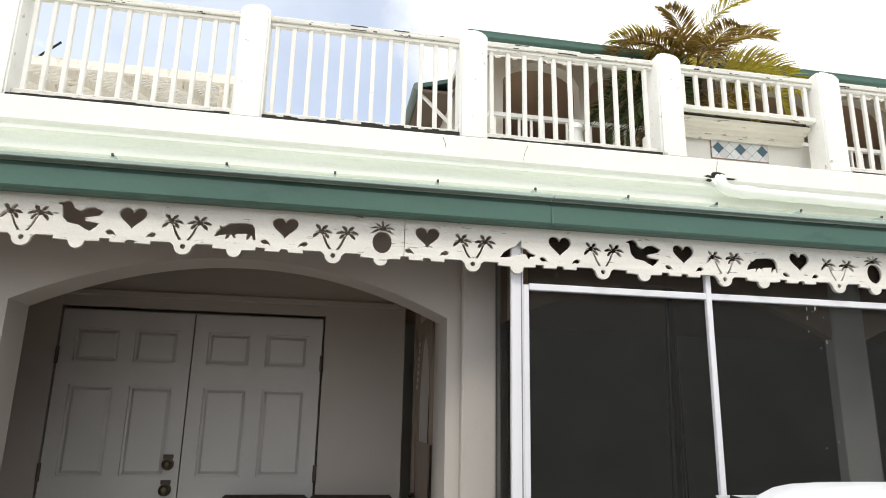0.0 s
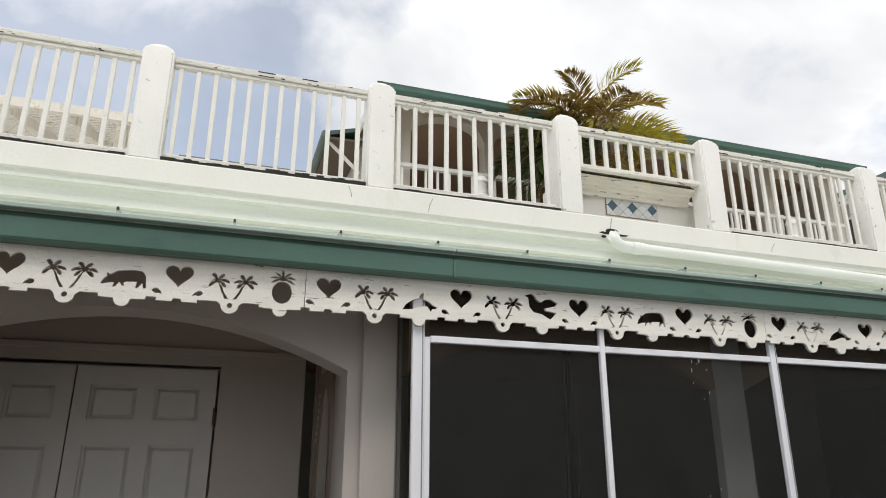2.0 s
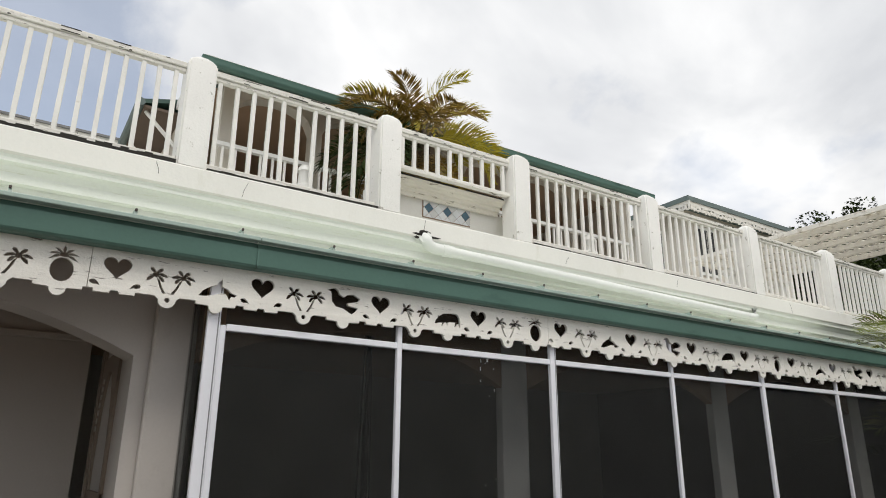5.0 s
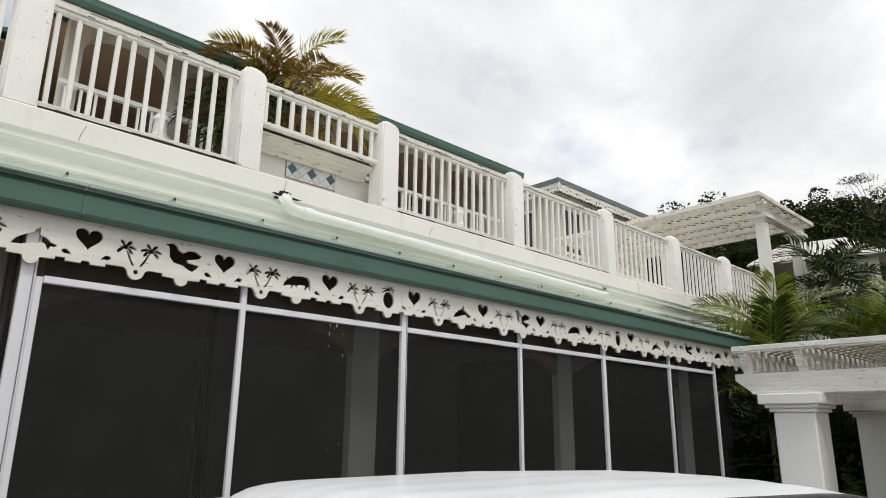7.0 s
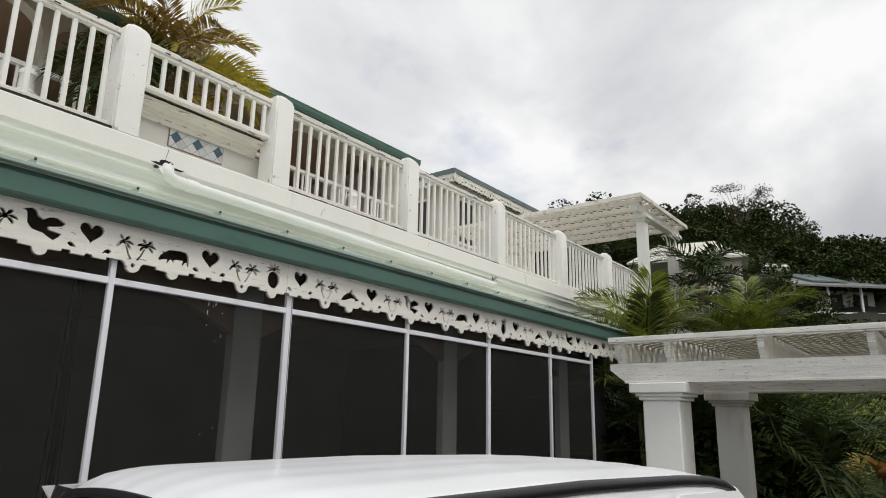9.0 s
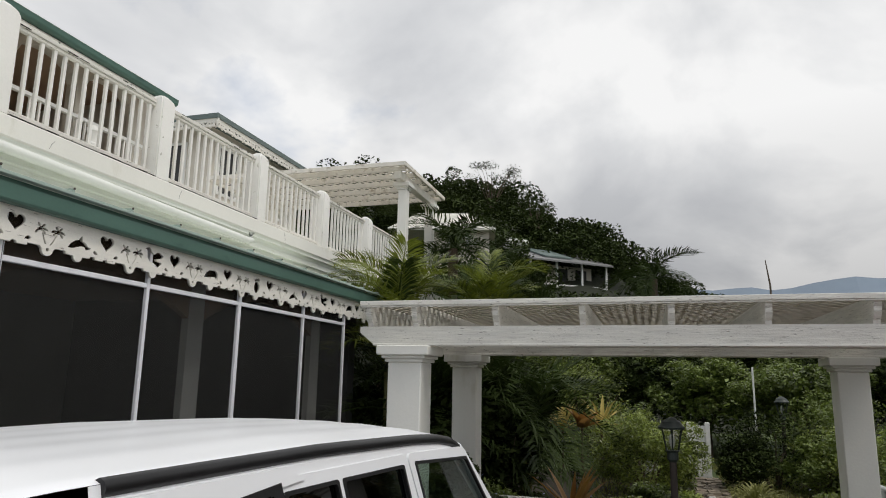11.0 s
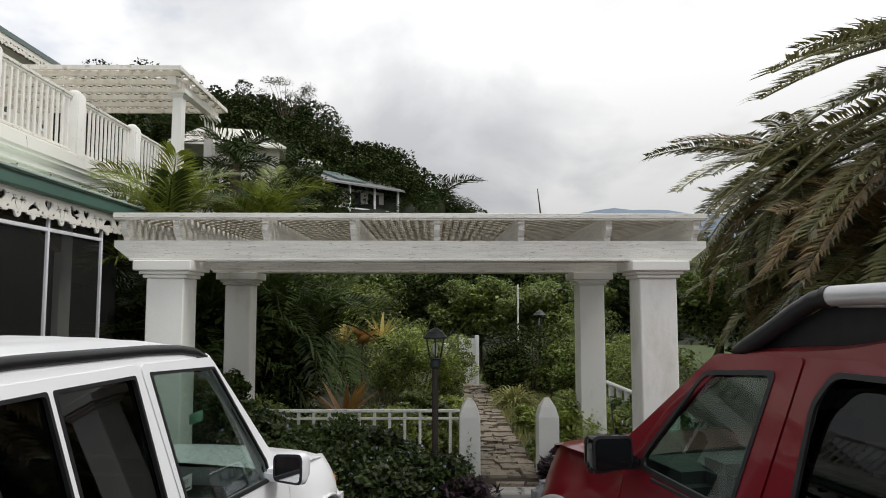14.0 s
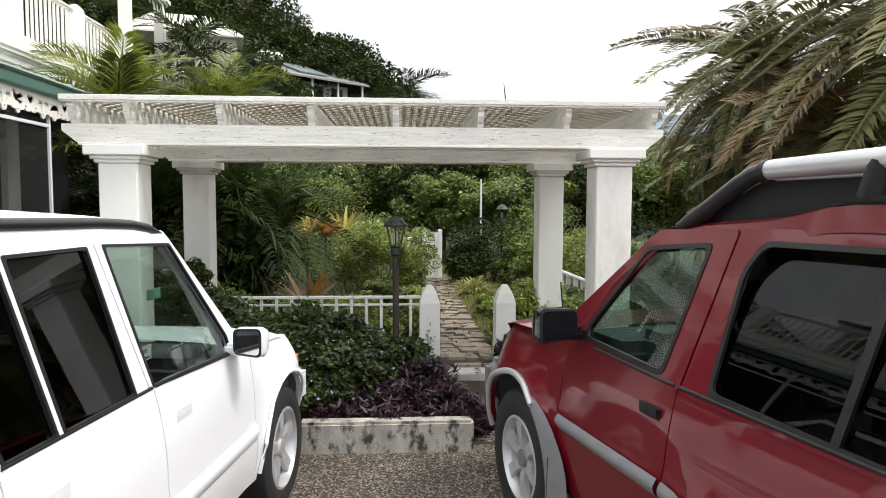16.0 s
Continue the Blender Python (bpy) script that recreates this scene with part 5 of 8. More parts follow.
        me = flat_shape("quarter_frame", [[(qb, belt(qb) - 0.02), (qa, belt(qa) - 0.02), (qa + 0.10, P["frame_top"] - 0.05), (qb - 0.085, P["frame_top"] + 0.02)], rounded([(qb - 0.02, belt(qb) + 0.01), (qa + 0.06, belt(qa) + 0.01), (qa + 0.16, P["frame_top"] - 0.09), (qb - 0.10, P["frame_top"])], 0.05)], 0.03, P["quarter_paint"])
        me = sheared(me, sgn, P["inset"])
        if o:
            me.transform(Matrix.Diagonal((1, -1, 1, 1))); me.transform(Matrix.Translation((0, sgn * W, 0))); me.flip_normals()
        part("quarter_frame", me, None, t)
        me = flat_shape("roof_pillar", [[(qb + 0.02, P["frame_top"] + 0.016), (qa + 0.085, P["frame_top"] - 0.054), (qa + 0.02, roof(qa + 0.1) - 0.03), (qb - 0.05, roof(qb) - 0.03)]], 0.024, paint)
        me = sheared(me, sgn, P["inset"])
        if o:
            me.transform(Matrix.Diagonal((1, -1, 1, 1))); me.transform(Matrix.Translation((0, sgn * W, 0))); me.flip_normals()
        part("roof_pillar", me, None, t)
    tl = P["tail"]
    part("tailgate", skin(lambda u, v: (tl - 0.02 * math.sin(math.pi * u) + 0.0 * v, sgn * (0.08 + (W - 0.16) * v), P["sill"] + 0.15 + (belt(tl) - P["sill"] - 0.15) * u), 6, 6), paint, t, smooth=60)
    part("rear_window", skin(lambda u, v: (tl + 0.08 * u, sgn * (0.10 + (ri - 0.06) * u + (W - 0.20 - 2 * (ri - 0.06) * u) * v), belt(tl) + (roof(tl + 0.08) - 0.02 - belt(tl)) * u), 4, 8), DARK_GLASS, t, "dark rear window")
    if P["rear_seal"]:
        part("rear_edge_seal", tube(bmesh.new(), [(r0 - 0.005, sgn * (ri + P["round_rear"] + (W - 2 * ri - 2 * P["round_rear"]) * v), roof(r0) - 0.049 + P["crown"] * (math.sin(math.pi * v) ** 0.55)) for v in np.linspace(0.0, 1.0, 24)], 0.014, 6), BLACK_PLASTIC, t, "black seal along the rear roof edge")
    # cabin
    part("dashboard", box(bmesh.new(), hs - 0.35, hs + 0.05, *sorted((sgn * 0.12, sgn * (W - 0.12))), cz - 0.28, cz + 0.02, 0.05, 2), DASH, t, smooth=50)
    part("instrument_hood", box(bmesh.new(), hs - 0.42, hs - 0.20, *sorted((sgn * P["driver"], sgn * (P["driver"] + 0.40))), cz - 0.10, cz + 0.06, 0.04, 2), DASH, t, smooth=50)
    mo = W / 2
    part("cabin_mirror", box(bmesh.new(), r1 + 0.06, r1 + 0.09, *sorted((sgn * (mo - 0.12), sgn * (mo + 0.12))), hz - 0.14, hz - 0.07, 0.012, 2), BLACK_PLASTIC, t, "black rear-view mirror", smooth=50)
    for o in (0.16, 0.30, W - 0.36):
        part("air_vent", box(bmesh.new(), hs - 0.362, hs - 0.352, *sorted((sgn * o, sgn * (o + 0.10))), cz - 0.17, cz - 0.09, 0.004, 1), BLACK_PLASTIC, t, "black slatted air vent")
    steering(t, hs - 0.52, P["driver"] + 0.20, cz - 0.05, sgn)
    for o in (0.20, W - 0.70):
        seat(t, d1 + 0.40, o, sgn, 0.56)
        seat(t, d1 - 0.45, o, sgn, 0.56)
    part("cabin_floor", boxes((rr + 0.1, hs, *sorted((sgn * 0.08, sgn * (W - 0.08))), 0.552, 0.56), (rr - 0.5, rr + 0.12, *sorted((sgn * 0.25, sgn * (W - 0.25))), 0.64, 0.66)), SEAT, t)
    part("headlining", boxes((r0 + 0.05, r1 - 0.05, *sorted((sgn * (ri + 0.03), sgn * (W - ri - 0.03))), roof(r1) - 0.045, roof(r1) - 0.035)), DASH, t, "grey cloth headlining")
    for o in (0.085, W - 0.085):
        part("door_lining", boxes((d2 + 0.02, d0 - 0.1, *sorted((sgn * (o - 0.012), sgn * (o + 0.012))), 0.57, belt(-1) - 0.03)), DASH, t)
    return t


def lettering(text, size, at, parent, material):
    """Flat letters facing -y, as a mesh."""
    cu = bpy.data.curves.new("lettering", "FONT")
    cu.body, cu.size = text, size
    tmp = bpy.data.objects.new("lettering", cu)
    me = bpy.data.meshes.new_from_object(tmp)
    bpy.data.objects.remove(tmp)
    me.transform(Matrix.Translation(at) @ Matrix.Rotation(radians(90), 4, "X"))
    me.materials.clear()
    me.materials.append(material)
    return part("lettering", me, None, parent, "black letters")


ARTIFICIAL_GREEN = mat("green_paper", (0.20, 0.45, 0.28), 0.6, 0.1)
AMBER = mat("amber_lens", (0.55, 0.22, 0.03), 0.15, 0.1, 20, 200, 0.0)
MIRROR_FACE = bpy.data.materials.new("mirror_face")
MIRROR_FACE.use_nodes = True
MIRROR_FACE.node_tree.nodes["Principled BSDF"].inputs["Metallic"].default_value = 1.0
MIRROR_FACE.node_tree.nodes["Principled BSDF"].inputs["Roughness"].default_value = 0.03
MIRROR_FACE.node_tree.nodes["Principled BSDF"].inputs["Base Color"].default_value = (0.75, 0.77, 0.8, 1)

white_car = car(dict(
    name="white_off_roader", label="white four-door off-road car with tinted windows, parked at the kerb", at=(3.826, 0.568, 0), yaw=-8, sgn=1, width=1.63, paint=WHITE_CAR,
    belt=lerp_line((-3.3, 1.06), (-1.9, 1.055), (-1.2, 1.055), (-0.45, 1.02)), hood=lerp_line((-0.62, 1.03), (-0.3, 0.985), (0.1, 0.955), (0.45, 0.90), (0.6, 0.80)),
    wheelbase=2.48, arch=0.425, tyre=0.343, rim=0.225, spokes=5, sill=0.34, taper=1.5, tuck=0.09, seal=0.007, strip=0.007, handle_s=0.165, grip=0.006, mirror_turn=-16, lip_span=172, bulge=0.0, blister=0.0, flare=0.012, crease=-0.008, crease_z=0.62, door=(-0.47, -1.350, -2.11), nose=0.58, tail=-3.09, rear_seal=True, round_rear=0.15, inset=lambda z: 0.05 + 0.24 * (z - 1.06),
    front_frame=([(-1.372, 1.045), (-1.488, 1.604), (-0.99, 1.590), (-0.56, 1.09), (-0.50, 0.995)], [[(-1.352, 1.062), (-1.440, 1.570), (-0.985, 1.548), (-0.672, 1.11), (-0.66, 1.025)]]),
    rear_frame=([(-1.380, 1.045), (-2.10, 1.045), (-2.22, 1.604), (-1.496, 1.604)], [[(-1.468, 1.062), (-1.848, 1.062), (-1.910, 1.568), (-1.532, 1.568)], [(-1.878, 1.062), (-2.09, 1.062), (-2.185, 1.566), (-1.940, 1.568)]]),
    glass=dict(front=CAR_GLASS, rear=TINT_GLASS), corner=0.010, handle_z=0.915, handle_paint=WHITE_CAR, handle_grip=WHITE_CAR, moulding_z=(0.56, 0.645), moulding_paint=WHITE_CAR, lip=0.010, flare_paint=WHITE_CAR, flare_label="white rolled arch lip",
    mirror=(-0.735, 1.028, 1.172, 0.158), mirror_paint=WHITE_CAR, mirror_face=MIRROR_FACE, cowl=-0.52, bumper_paint=WHITE_CAR, roof=lerp_line((-3.2, 1.640), (-2.7, 1.654), (-2.0, 1.662), (-1.4, 1.650), (-1.1, 1.632), (-0.95, 1.614)), header=-0.99, roof_in=0.195, crown=0.042,
    drip=(-2.72, -0.965, 0.0205, 0.008), quarter=(-3.05, -2.12), frame_top=1.575, quarter_paint=BLACK_PLASTIC, driver=0.95))

red_car = car(dict(
    name="red_off_roader", label="dark red off-road car with a roof rack, parked at the kerb", at=(3.525, -0.696, 0), yaw=13, sgn=-1, width=1.78, paint=RED_CAR,
    belt=lerp_line((-3.6, 1.085), (-1.2, 1.085), (-0.5, 1.10)), hood=lerp_line((-0.7, 1.13), (-0.3, 1.10), (0.2, 1.065), (0.5, 1.01), (0.65, 0.90)),
    wheelbase=2.65, arch=0.46, tyre=0.368, rim=0.225, spokes=6, sill=0.42, taper=0.9, tuck=0.05, seal=0.014, strip=0.008, handle_s=0.12, grip=0.014, mirror_turn=-10, lip_span=122, bulge=0.06, blister=0.032, flare=0.03, crease=-0.012, crease_z=0.76, door=(-0.47, -1.265, -2.15), nose=0.62, tail=-3.62, rear_seal=True, round_rear=0.22, inset=lambda z: 0.055 + 0.32 * (z - 1.10),
    front_frame=([(-1.275, 1.07), (-1.345, 1.635), (-0.90, 1.615), (-0.44, 1.22), (-0.40, 1.07)], [[(-1.172, 1.105), (-1.236, 1.580), (-0.865, 1.545), (-0.60, 1.19), (-0.59, 1.125)]]),
    rear_frame=([(-1.285, 1.07), (-2.14, 1.07), (-2.22, 1.655), (-1.355, 1.635)], [[(-1.420, 1.098), (-2.09, 1.088), (-2.16, 1.605), (-1.475, 1.598), (-1.415, 1.50)]]), rear_bars=[((-1.905, 1.085), (-1.945, 1.602))],
    glass=dict(front=DOOR_GLASS, rear=DARK_GLASS), corner=0.035, handle_z=0.965, handle_paint=BLACK_PLASTIC, handle_grip=BLACK_PLASTIC, moulding_z=(0.70, 0.765), moulding_paint=GREY_PLASTIC, lip=0.017, flare_paint=SILVER, flare_label="grey plastic arch flare",
    # Mirror glass is gloss black, its dark reflection put into the colour.
    mirror=(-0.64, 1.125, 1.285, 0.205), mirror_paint=GLOSS_BLACK, mirror_face=GLOSS_BLACK, cowl=-0.42, bumper_paint=GREY_PLASTIC, roof=lerp_line((-3.6, 1.735), (-1.72, 1.715), (-1.50, 1.668), (-1.32, 1.650), (-0.93, 1.625)), header=-0.94, roof_in=0.235, crown=0.045,
    drip=(-3.4, -1.9, 0.008, -0.002), quarter=(-3.5, -2.16), frame_top=1.60, quarter_paint=RED_CAR, driver=0.28))


part("washer_jet", lathe(bmesh.new(), [(0.014, -0.02), (0.016, 0.006), (0.010, 0.016), (0.002, 0.019)], (-2.92, 0.32, 1.655), 12), BLACK_PLASTIC, white_car, "small black washer jet on the roof", smooth=40)


def roof_rack(t):
    for o in (0.27, 1.51):
        g = 1 if o < 1 else -1
        y = -o
        part("rack_elbow", tube(bmesh.new(), [(-0.95, y, 1.622), (-1.03, y, 1.652), (-1.12, y, 1.700), (-1.27, y, 1.782), (-1.35, y, 1.818), (-1.41, y, 1.828)], [0.022, 0.034, 0.032, 0.031, 0.031, 0.033], 12), BLACK_PLASTIC, t, "black rack elbow", smooth=60)
        part("rack_tube", tube(bmesh.new(), [(-1.40, y, 1.828), (-1.75, y, 1.838), (-2.4, y, 1.855), (-3.3, y, 1.86)], 0.033, 14), SILVER, t, "silver rack tube", smooth=60)
        part("collar", tube(bmesh.new(), [(-1.392, y, 1.827), (-1.415, y, 1.829)], 0.036, 14), BLACK_PLASTIC, t, smooth=60)
        yy = y - 0.035 * g
        # Black sheet added where only dark open space lies under the rack tube.
        part("side_fairing", prism(bmesh.new(), [(-1.00, 1.632), (-1.16, 1.712), (-1.36, 1.800), (-1.44, 1.805), (-2.9, 1.80), (-2.9, 1.735), (-1.72, 1.715), (-1.50, 1.676), (-1.30, 1.655)], "y", min(yy, yy - 0.006 * g), max(yy, yy - 0.006 * g)), BLACK_PLASTIC, t, "added black sheet filling the dark space inside the rack")
        part("rack_rail", tube(bmesh.new(), [(-1.42, yy + 0.012 * g, 1.800), (-2.9, yy + 0.012 * g, 1.812)], 0.008, 8), SILVER, t, "thin silver rail", smooth=60)
        for s in (-1.81, -2.9):
            bm = cyl(bmesh.new(), (s + 0.015, y, 1.735), (s - 0.01, y, 1.838), 0.044, 0.034, n=14)
            box(bm, s - 0.07, s + 0.10, y - 0.045, y + 0.045, 1.715, 1.742, 0.010, 2)
            part("rack_foot", bm, BLACK_PLASTIC, t, smooth=60)
    for s in (-1.62, -2.3, -3.0):
        part("rack_bar", tube(bmesh.new(), [(s, -0.27, 1.82), (s, -1.51, 1.82)], 0.014, 10), BLACK_PLASTIC, t, smooth=60)
    part("air_dam", skin(lambda u, v: (-1.20 - 0.30 * u, -0.33 - 1.12 * v, 1.70 + 0.10 * u), 4, 6), BLACK_PLASTIC, t, "black plastic air dam")


roof_rack(red_car)
def flare_panel(t):
    """Broad grey flare behind the near front wheel, with a rubber flap hung from it."""
    def f(u, v):
        a = radians(62 - 84 * u)
        q = 0.44 + (0.035 + 0.15 * min(1.0, 1.8 * u)) * v
        return (-q * math.cos(a), 0.050 - 0.018 * v * v, 0.368 + q * math.sin(a) * 0.98)
    part("flare_panel", skin(f, 14, 5), GREY_PLASTIC, t, "grey plastic flare behind the front wheel", smooth=60)
    part("flare_edge", skin(lambda u, v: (f(u, 0)[0], 0.050 - 0.11 * v, f(u, 0)[2]), 14, 2), GREY_PLASTIC, t, smooth=60)
    part("mud_flap", skin(lambda u, v: (-0.445 - 0.02 * u, 0.052 - 0.21 * v, 0.19 + 0.36 * u), 4, 4), BLACK_PLASTIC, t, "black rubber mud flap")


flare_panel(red_car)
part("side_step", tube(bmesh.new(), [(-0.5, -0.02, 0.36), (-0.62, 0.03, 0.36), (-2.0, 0.03, 0.36), (-2.12, -0.02, 0.36)], 0.035, 12), SILVER, red_car, "silver tubular side step", smooth=60)
part("aerial", tube(bmesh.new(), [(-0.40, -0.06, 1.08), (-0.37, -0.05, 1.35)], 0.004, 6), BLACK_PLASTIC, red_car)
sticker = part("door_sticker", boxes((-1.325, -1.23, 0.115, 0.118, 1.135, 1.190)), TILE_WHITE, white_car, "white sticker inside the window")
lettering("LEFT", 0.030, (-1.319, 0.1135, 1.157), sticker, BLACK_PLASTIC)
part("bar", boxes((-1.31, -1.245, 0.1125, 0.1135, 1.143, 1.148)), BLACK_PLASTIC, sticker)
part("windscreen_sticker", boxes((-0.90, -0.79, 0.30, 0.303, 1.30, 1.345)), ARTIFICIAL_GREEN, white_car, "green paper sticker")


# ---------------------------------------------------------------- plants
def leaf_mat(name, dark, light, rough=0.45, trans=0.22, spec=0.5):
    """Foliage: each leaf has its own tone between dark and light."""
    m = bpy.data.materials.new(name)
    m.use_nodes = True
    nt = m.node_tree
    N, L = nt.nodes.new, nt.links.new
    bsdf = nt.nodes["Principled BSDF"]
    bsdf.inputs["Roughness"].default_value = rough
    bsdf.inputs["Specular IOR Level"].default_value = spec
    geo, info = N("ShaderNodeNewGeometry"), N("ShaderNodeObjectInfo")
    noi = N("ShaderNodeTexNoise"); noi.inputs["Scale"].default_value = 1.3; noi.inputs["Detail"].default_value = 4
    L(geo.outputs["Position"], noi.inputs["Vector"])
    a = N("ShaderNodeMath"); a.operation = "MULTIPLY_ADD"; a.inputs[1].default_value = 0.55
    L(geo.outputs["Random Per Island"], a.inputs[0]); L(noi.outputs["Fac"], a.inputs[2])
    b = N("ShaderNodeMath"); b.operation = "MULTIPLY_ADD"; b.inputs[1].default_value = 0.30
    L(info.outputs["Random"], b.inputs[0]); L(a.outputs[0], b.inputs[2])
    ramp = N("ShaderNodeValToRGB")
    e = ramp.color_ramp.elements
    e[0].position, e[0].color = 0.45, (*dark, 1)
    e[1].position, e[1].color = 1.15, (*light, 1)
    L(b.outputs[0], ramp.inputs[0]); L(ramp.outputs["Color"], bsdf.inputs["Base Color"])
    tr, ms = N("ShaderNodeBsdfTranslucent"), N("ShaderNodeMixShader")
    ms.inputs[0].default_value = trans
    L(ramp.outputs["Color"], tr.inputs["Color"]); L(bsdf.outputs[0], ms.inputs[1]); L(tr.outputs[0], ms.inputs[2])
    L(ms.outputs[0], nt.nodes["Material Output"].inputs["Surface"])
    return m


ARECA = leaf_mat("areca_leaf", (0.014, 0.026, 0.005), (0.22, 0.26, 0.036), 0.36, 0.3)
ARECA_GOLD = leaf_mat("golden_areca_leaf", (0.028, 0.023, 0.007), (0.34, 0.225, 0.048), 0.4, 0.3)
ARECA_LIME = leaf_mat("lime_areca_leaf", (0.09, 0.10, 0.014), (0.58, 0.50, 0.06), 0.4, 0.35)
# Darkened palm green; the house palms carry their shade in this colour.
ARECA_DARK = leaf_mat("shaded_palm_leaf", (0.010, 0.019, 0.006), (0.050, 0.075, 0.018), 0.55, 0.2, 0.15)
DATE = leaf_mat("date_palm_leaf", (0.010, 0.016, 0.007), (0.25, 0.24, 0.10), 0.34, 0.16)
DATE_DRY = leaf_mat("dry_palm_leaf", (0.035, 0.026, 0.010), (0.30, 0.205, 0.085), 0.5, 0.1)
SHRUB = leaf_mat("shrub_leaf", (0.006, 0.013, 0.004), (0.19, 0.25, 0.055), 0.4, 0.28)
SHRUB_BRIGHT = leaf_mat("bright_shrub_leaf", (0.007, 0.017, 0.005), (0.32, 0.39, 0.085), 0.4, 0.34)
PLUMBAGO = leaf_mat("plumbago_leaf", (0.006, 0.012, 0.004), (0.085, 0.125, 0.032), 0.4, 0.2)
GRASS = leaf_mat("grass_blade", (0.08, 0.10, 0.025), (0.38, 0.38, 0.13), 0.5, 0.35)
PURPLE = leaf_mat("purple_leaf", (0.010, 0.007, 0.009), (0.065, 0.030, 0.045), 0.45, 0.2)
CROTON = leaf_mat("croton_leaf", (0.20, 0.075, 0.02), (0.38, 0.21, 0.06), 0.4, 0.3)
BROMELIAD = leaf_mat("bromeliad_leaf", (0.20, 0.17, 0.04), (0.55, 0.44, 0.13), 0.4, 0.35)
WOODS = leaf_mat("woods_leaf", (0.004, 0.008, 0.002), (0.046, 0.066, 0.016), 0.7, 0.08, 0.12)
BLUE = leaf_mat("blue_flower", (0.25, 0.28, 0.55), (0.55, 0.58, 0.85), 0.6, 0.3)
BARK = mat("palm_bark", (0.10, 0.075, 0.05), 0.9, 0.35, 20, 90, 0.8)
STEM = mat("palm_stem", (0.16, 0.15, 0.05), 0.6, 0.2, 10, 80, 0.2)


def frond_mesh(name, material, length, leaflets, leaf, droop, rise=0.5, vee=0.5, hang=0.35, wide=0.022, seed=0, bare=0.12, sweep=(0.40, 0.55)):
    """A feather leaf along +x from the origin: a bent midrib with two rows of narrow blades."""
    rnd = random.Random(seed)
    bm = bmesh.new()

    def rib(f):
        return Vector((length * f * (1 - 0.12 * droop * f), 0.10 * length * math.sin(2.2 * f + seed) * 0.35, length * (rise * f - droop * f * f)))
    tube(bm, [rib(k / 10) for k in range(11)], [0.014 * length / 1.2 * (1 - 0.85 * k / 10) + 0.002 for k in range(11)], 5)
    for i in range(leaflets):
        f = bare + (1 - bare) * i / (leaflets - 1)
        p, d = rib(f), (rib(min(1, f + 0.02)) - rib(max(0, f - 0.02))).normalized()
        side = d.cross(Vector((0, 0, 1))).normalized()
        up = side.cross(d).normalized()
        l = leaf * (0.45 + 0.55 * math.sin(math.pi * min(1, 0.12 + f * 0.86)) ** 0.8) * rnd.uniform(0.85, 1.12)
        for s in (-1, 1):
            if rnd.random() < 0.04:
                continue
            lean = sweep[0] + sweep[1] * f + rnd.uniform(-0.12, 0.12)
            w0 = (side * s * math.cos(lean) + d * math.sin(lean) + up * (vee + rnd.uniform(-0.15, 0.15))).normalized()
            mid = p + w0 * l * 0.5
            tip = p + w0 * l + Vector((0, 0, -hang * l * rnd.uniform(0.6, 1.3)))
            nrm = w0.cross(up).normalized() * wide * rnd.uniform(0.8, 1.2)
            a, b, c, e, q = bm.verts.new(p), bm.verts.new(mid + nrm * 0.5), bm.verts.new(mid - nrm * 0.5), bm.verts.new(tip), None
            bm.faces.new((a, c, e, b))
    return finish(bm, name, material)


def palm(name, label, at, fronds, crown_z, spread, count, seed, trunk_r=0.0, stems=0, group="", low=-10, high=78, scale=(0.8, 1.15), extra=(), gap=None):
    rnd = random.Random(seed)
    t = thing(name, label, "palm", at, 0, group)
    heads = []
    if stems:
        for i in range(stems):
            a = rnd.uniform(0, 6.28)
            q = spread * rnd.uniform(0.2, 1.0)
            top = Vector((q * math.cos(a) * 1.4, q * math.sin(a) * 1.4, crown_z * rnd.uniform(0.65, 1.05)))
            part("stem", tube(bmesh.new(), [(q * math.cos(a) * 0.5, q * math.sin(a) * 0.5, -0.1), (top.x * 0.7, top.y * 0.7, top.z * 0.5), top], [0.035, 0.030, 0.020], 8), STEM, t)
            heads.append(top)
    else:
        pts = [(0, 0, -0.2), (0.04, 0.02, crown_z * 0.5), (0, 0, crown_z)]
        part("trunk", tube(bmesh.new(), pts, [trunk_r * 1.2, trunk_r, trunk_r * 1.1], 14), BARK, t, "ringed palm trunk")
        heads.append(Vector((0, 0, crown_z)))
    for i in range(count):
        h = heads[i % len(heads)]
        yaw = (i * 137.5 + rnd.uniform(-25, 25)) % 360
        tilt = rnd.uniform(low, high)
        k = rnd.uniform(*scale)
        if gap and gap[0] < yaw < gap[1] and tilt > -58:
            continue
        ob = part("frond", rnd.choice(fronds), None, t)
        ob.matrix_basis = Matrix.Translation(h) @ pose(0, 0, 0, rnd.uniform(-25, 25), -tilt, yaw) @ Matrix.Diagonal((k, k, k, 1))
    for yaw, tilt, k, kind in extra:
        ob = part("frond", fronds[kind], None, t)
        ob.matrix_basis = Matrix.Translation(heads[0]) @ pose(0, 0, 0, rnd.uniform(-12, 12), -tilt, yaw) @ Matrix.Diagonal((k, k, k, 1))
    return t


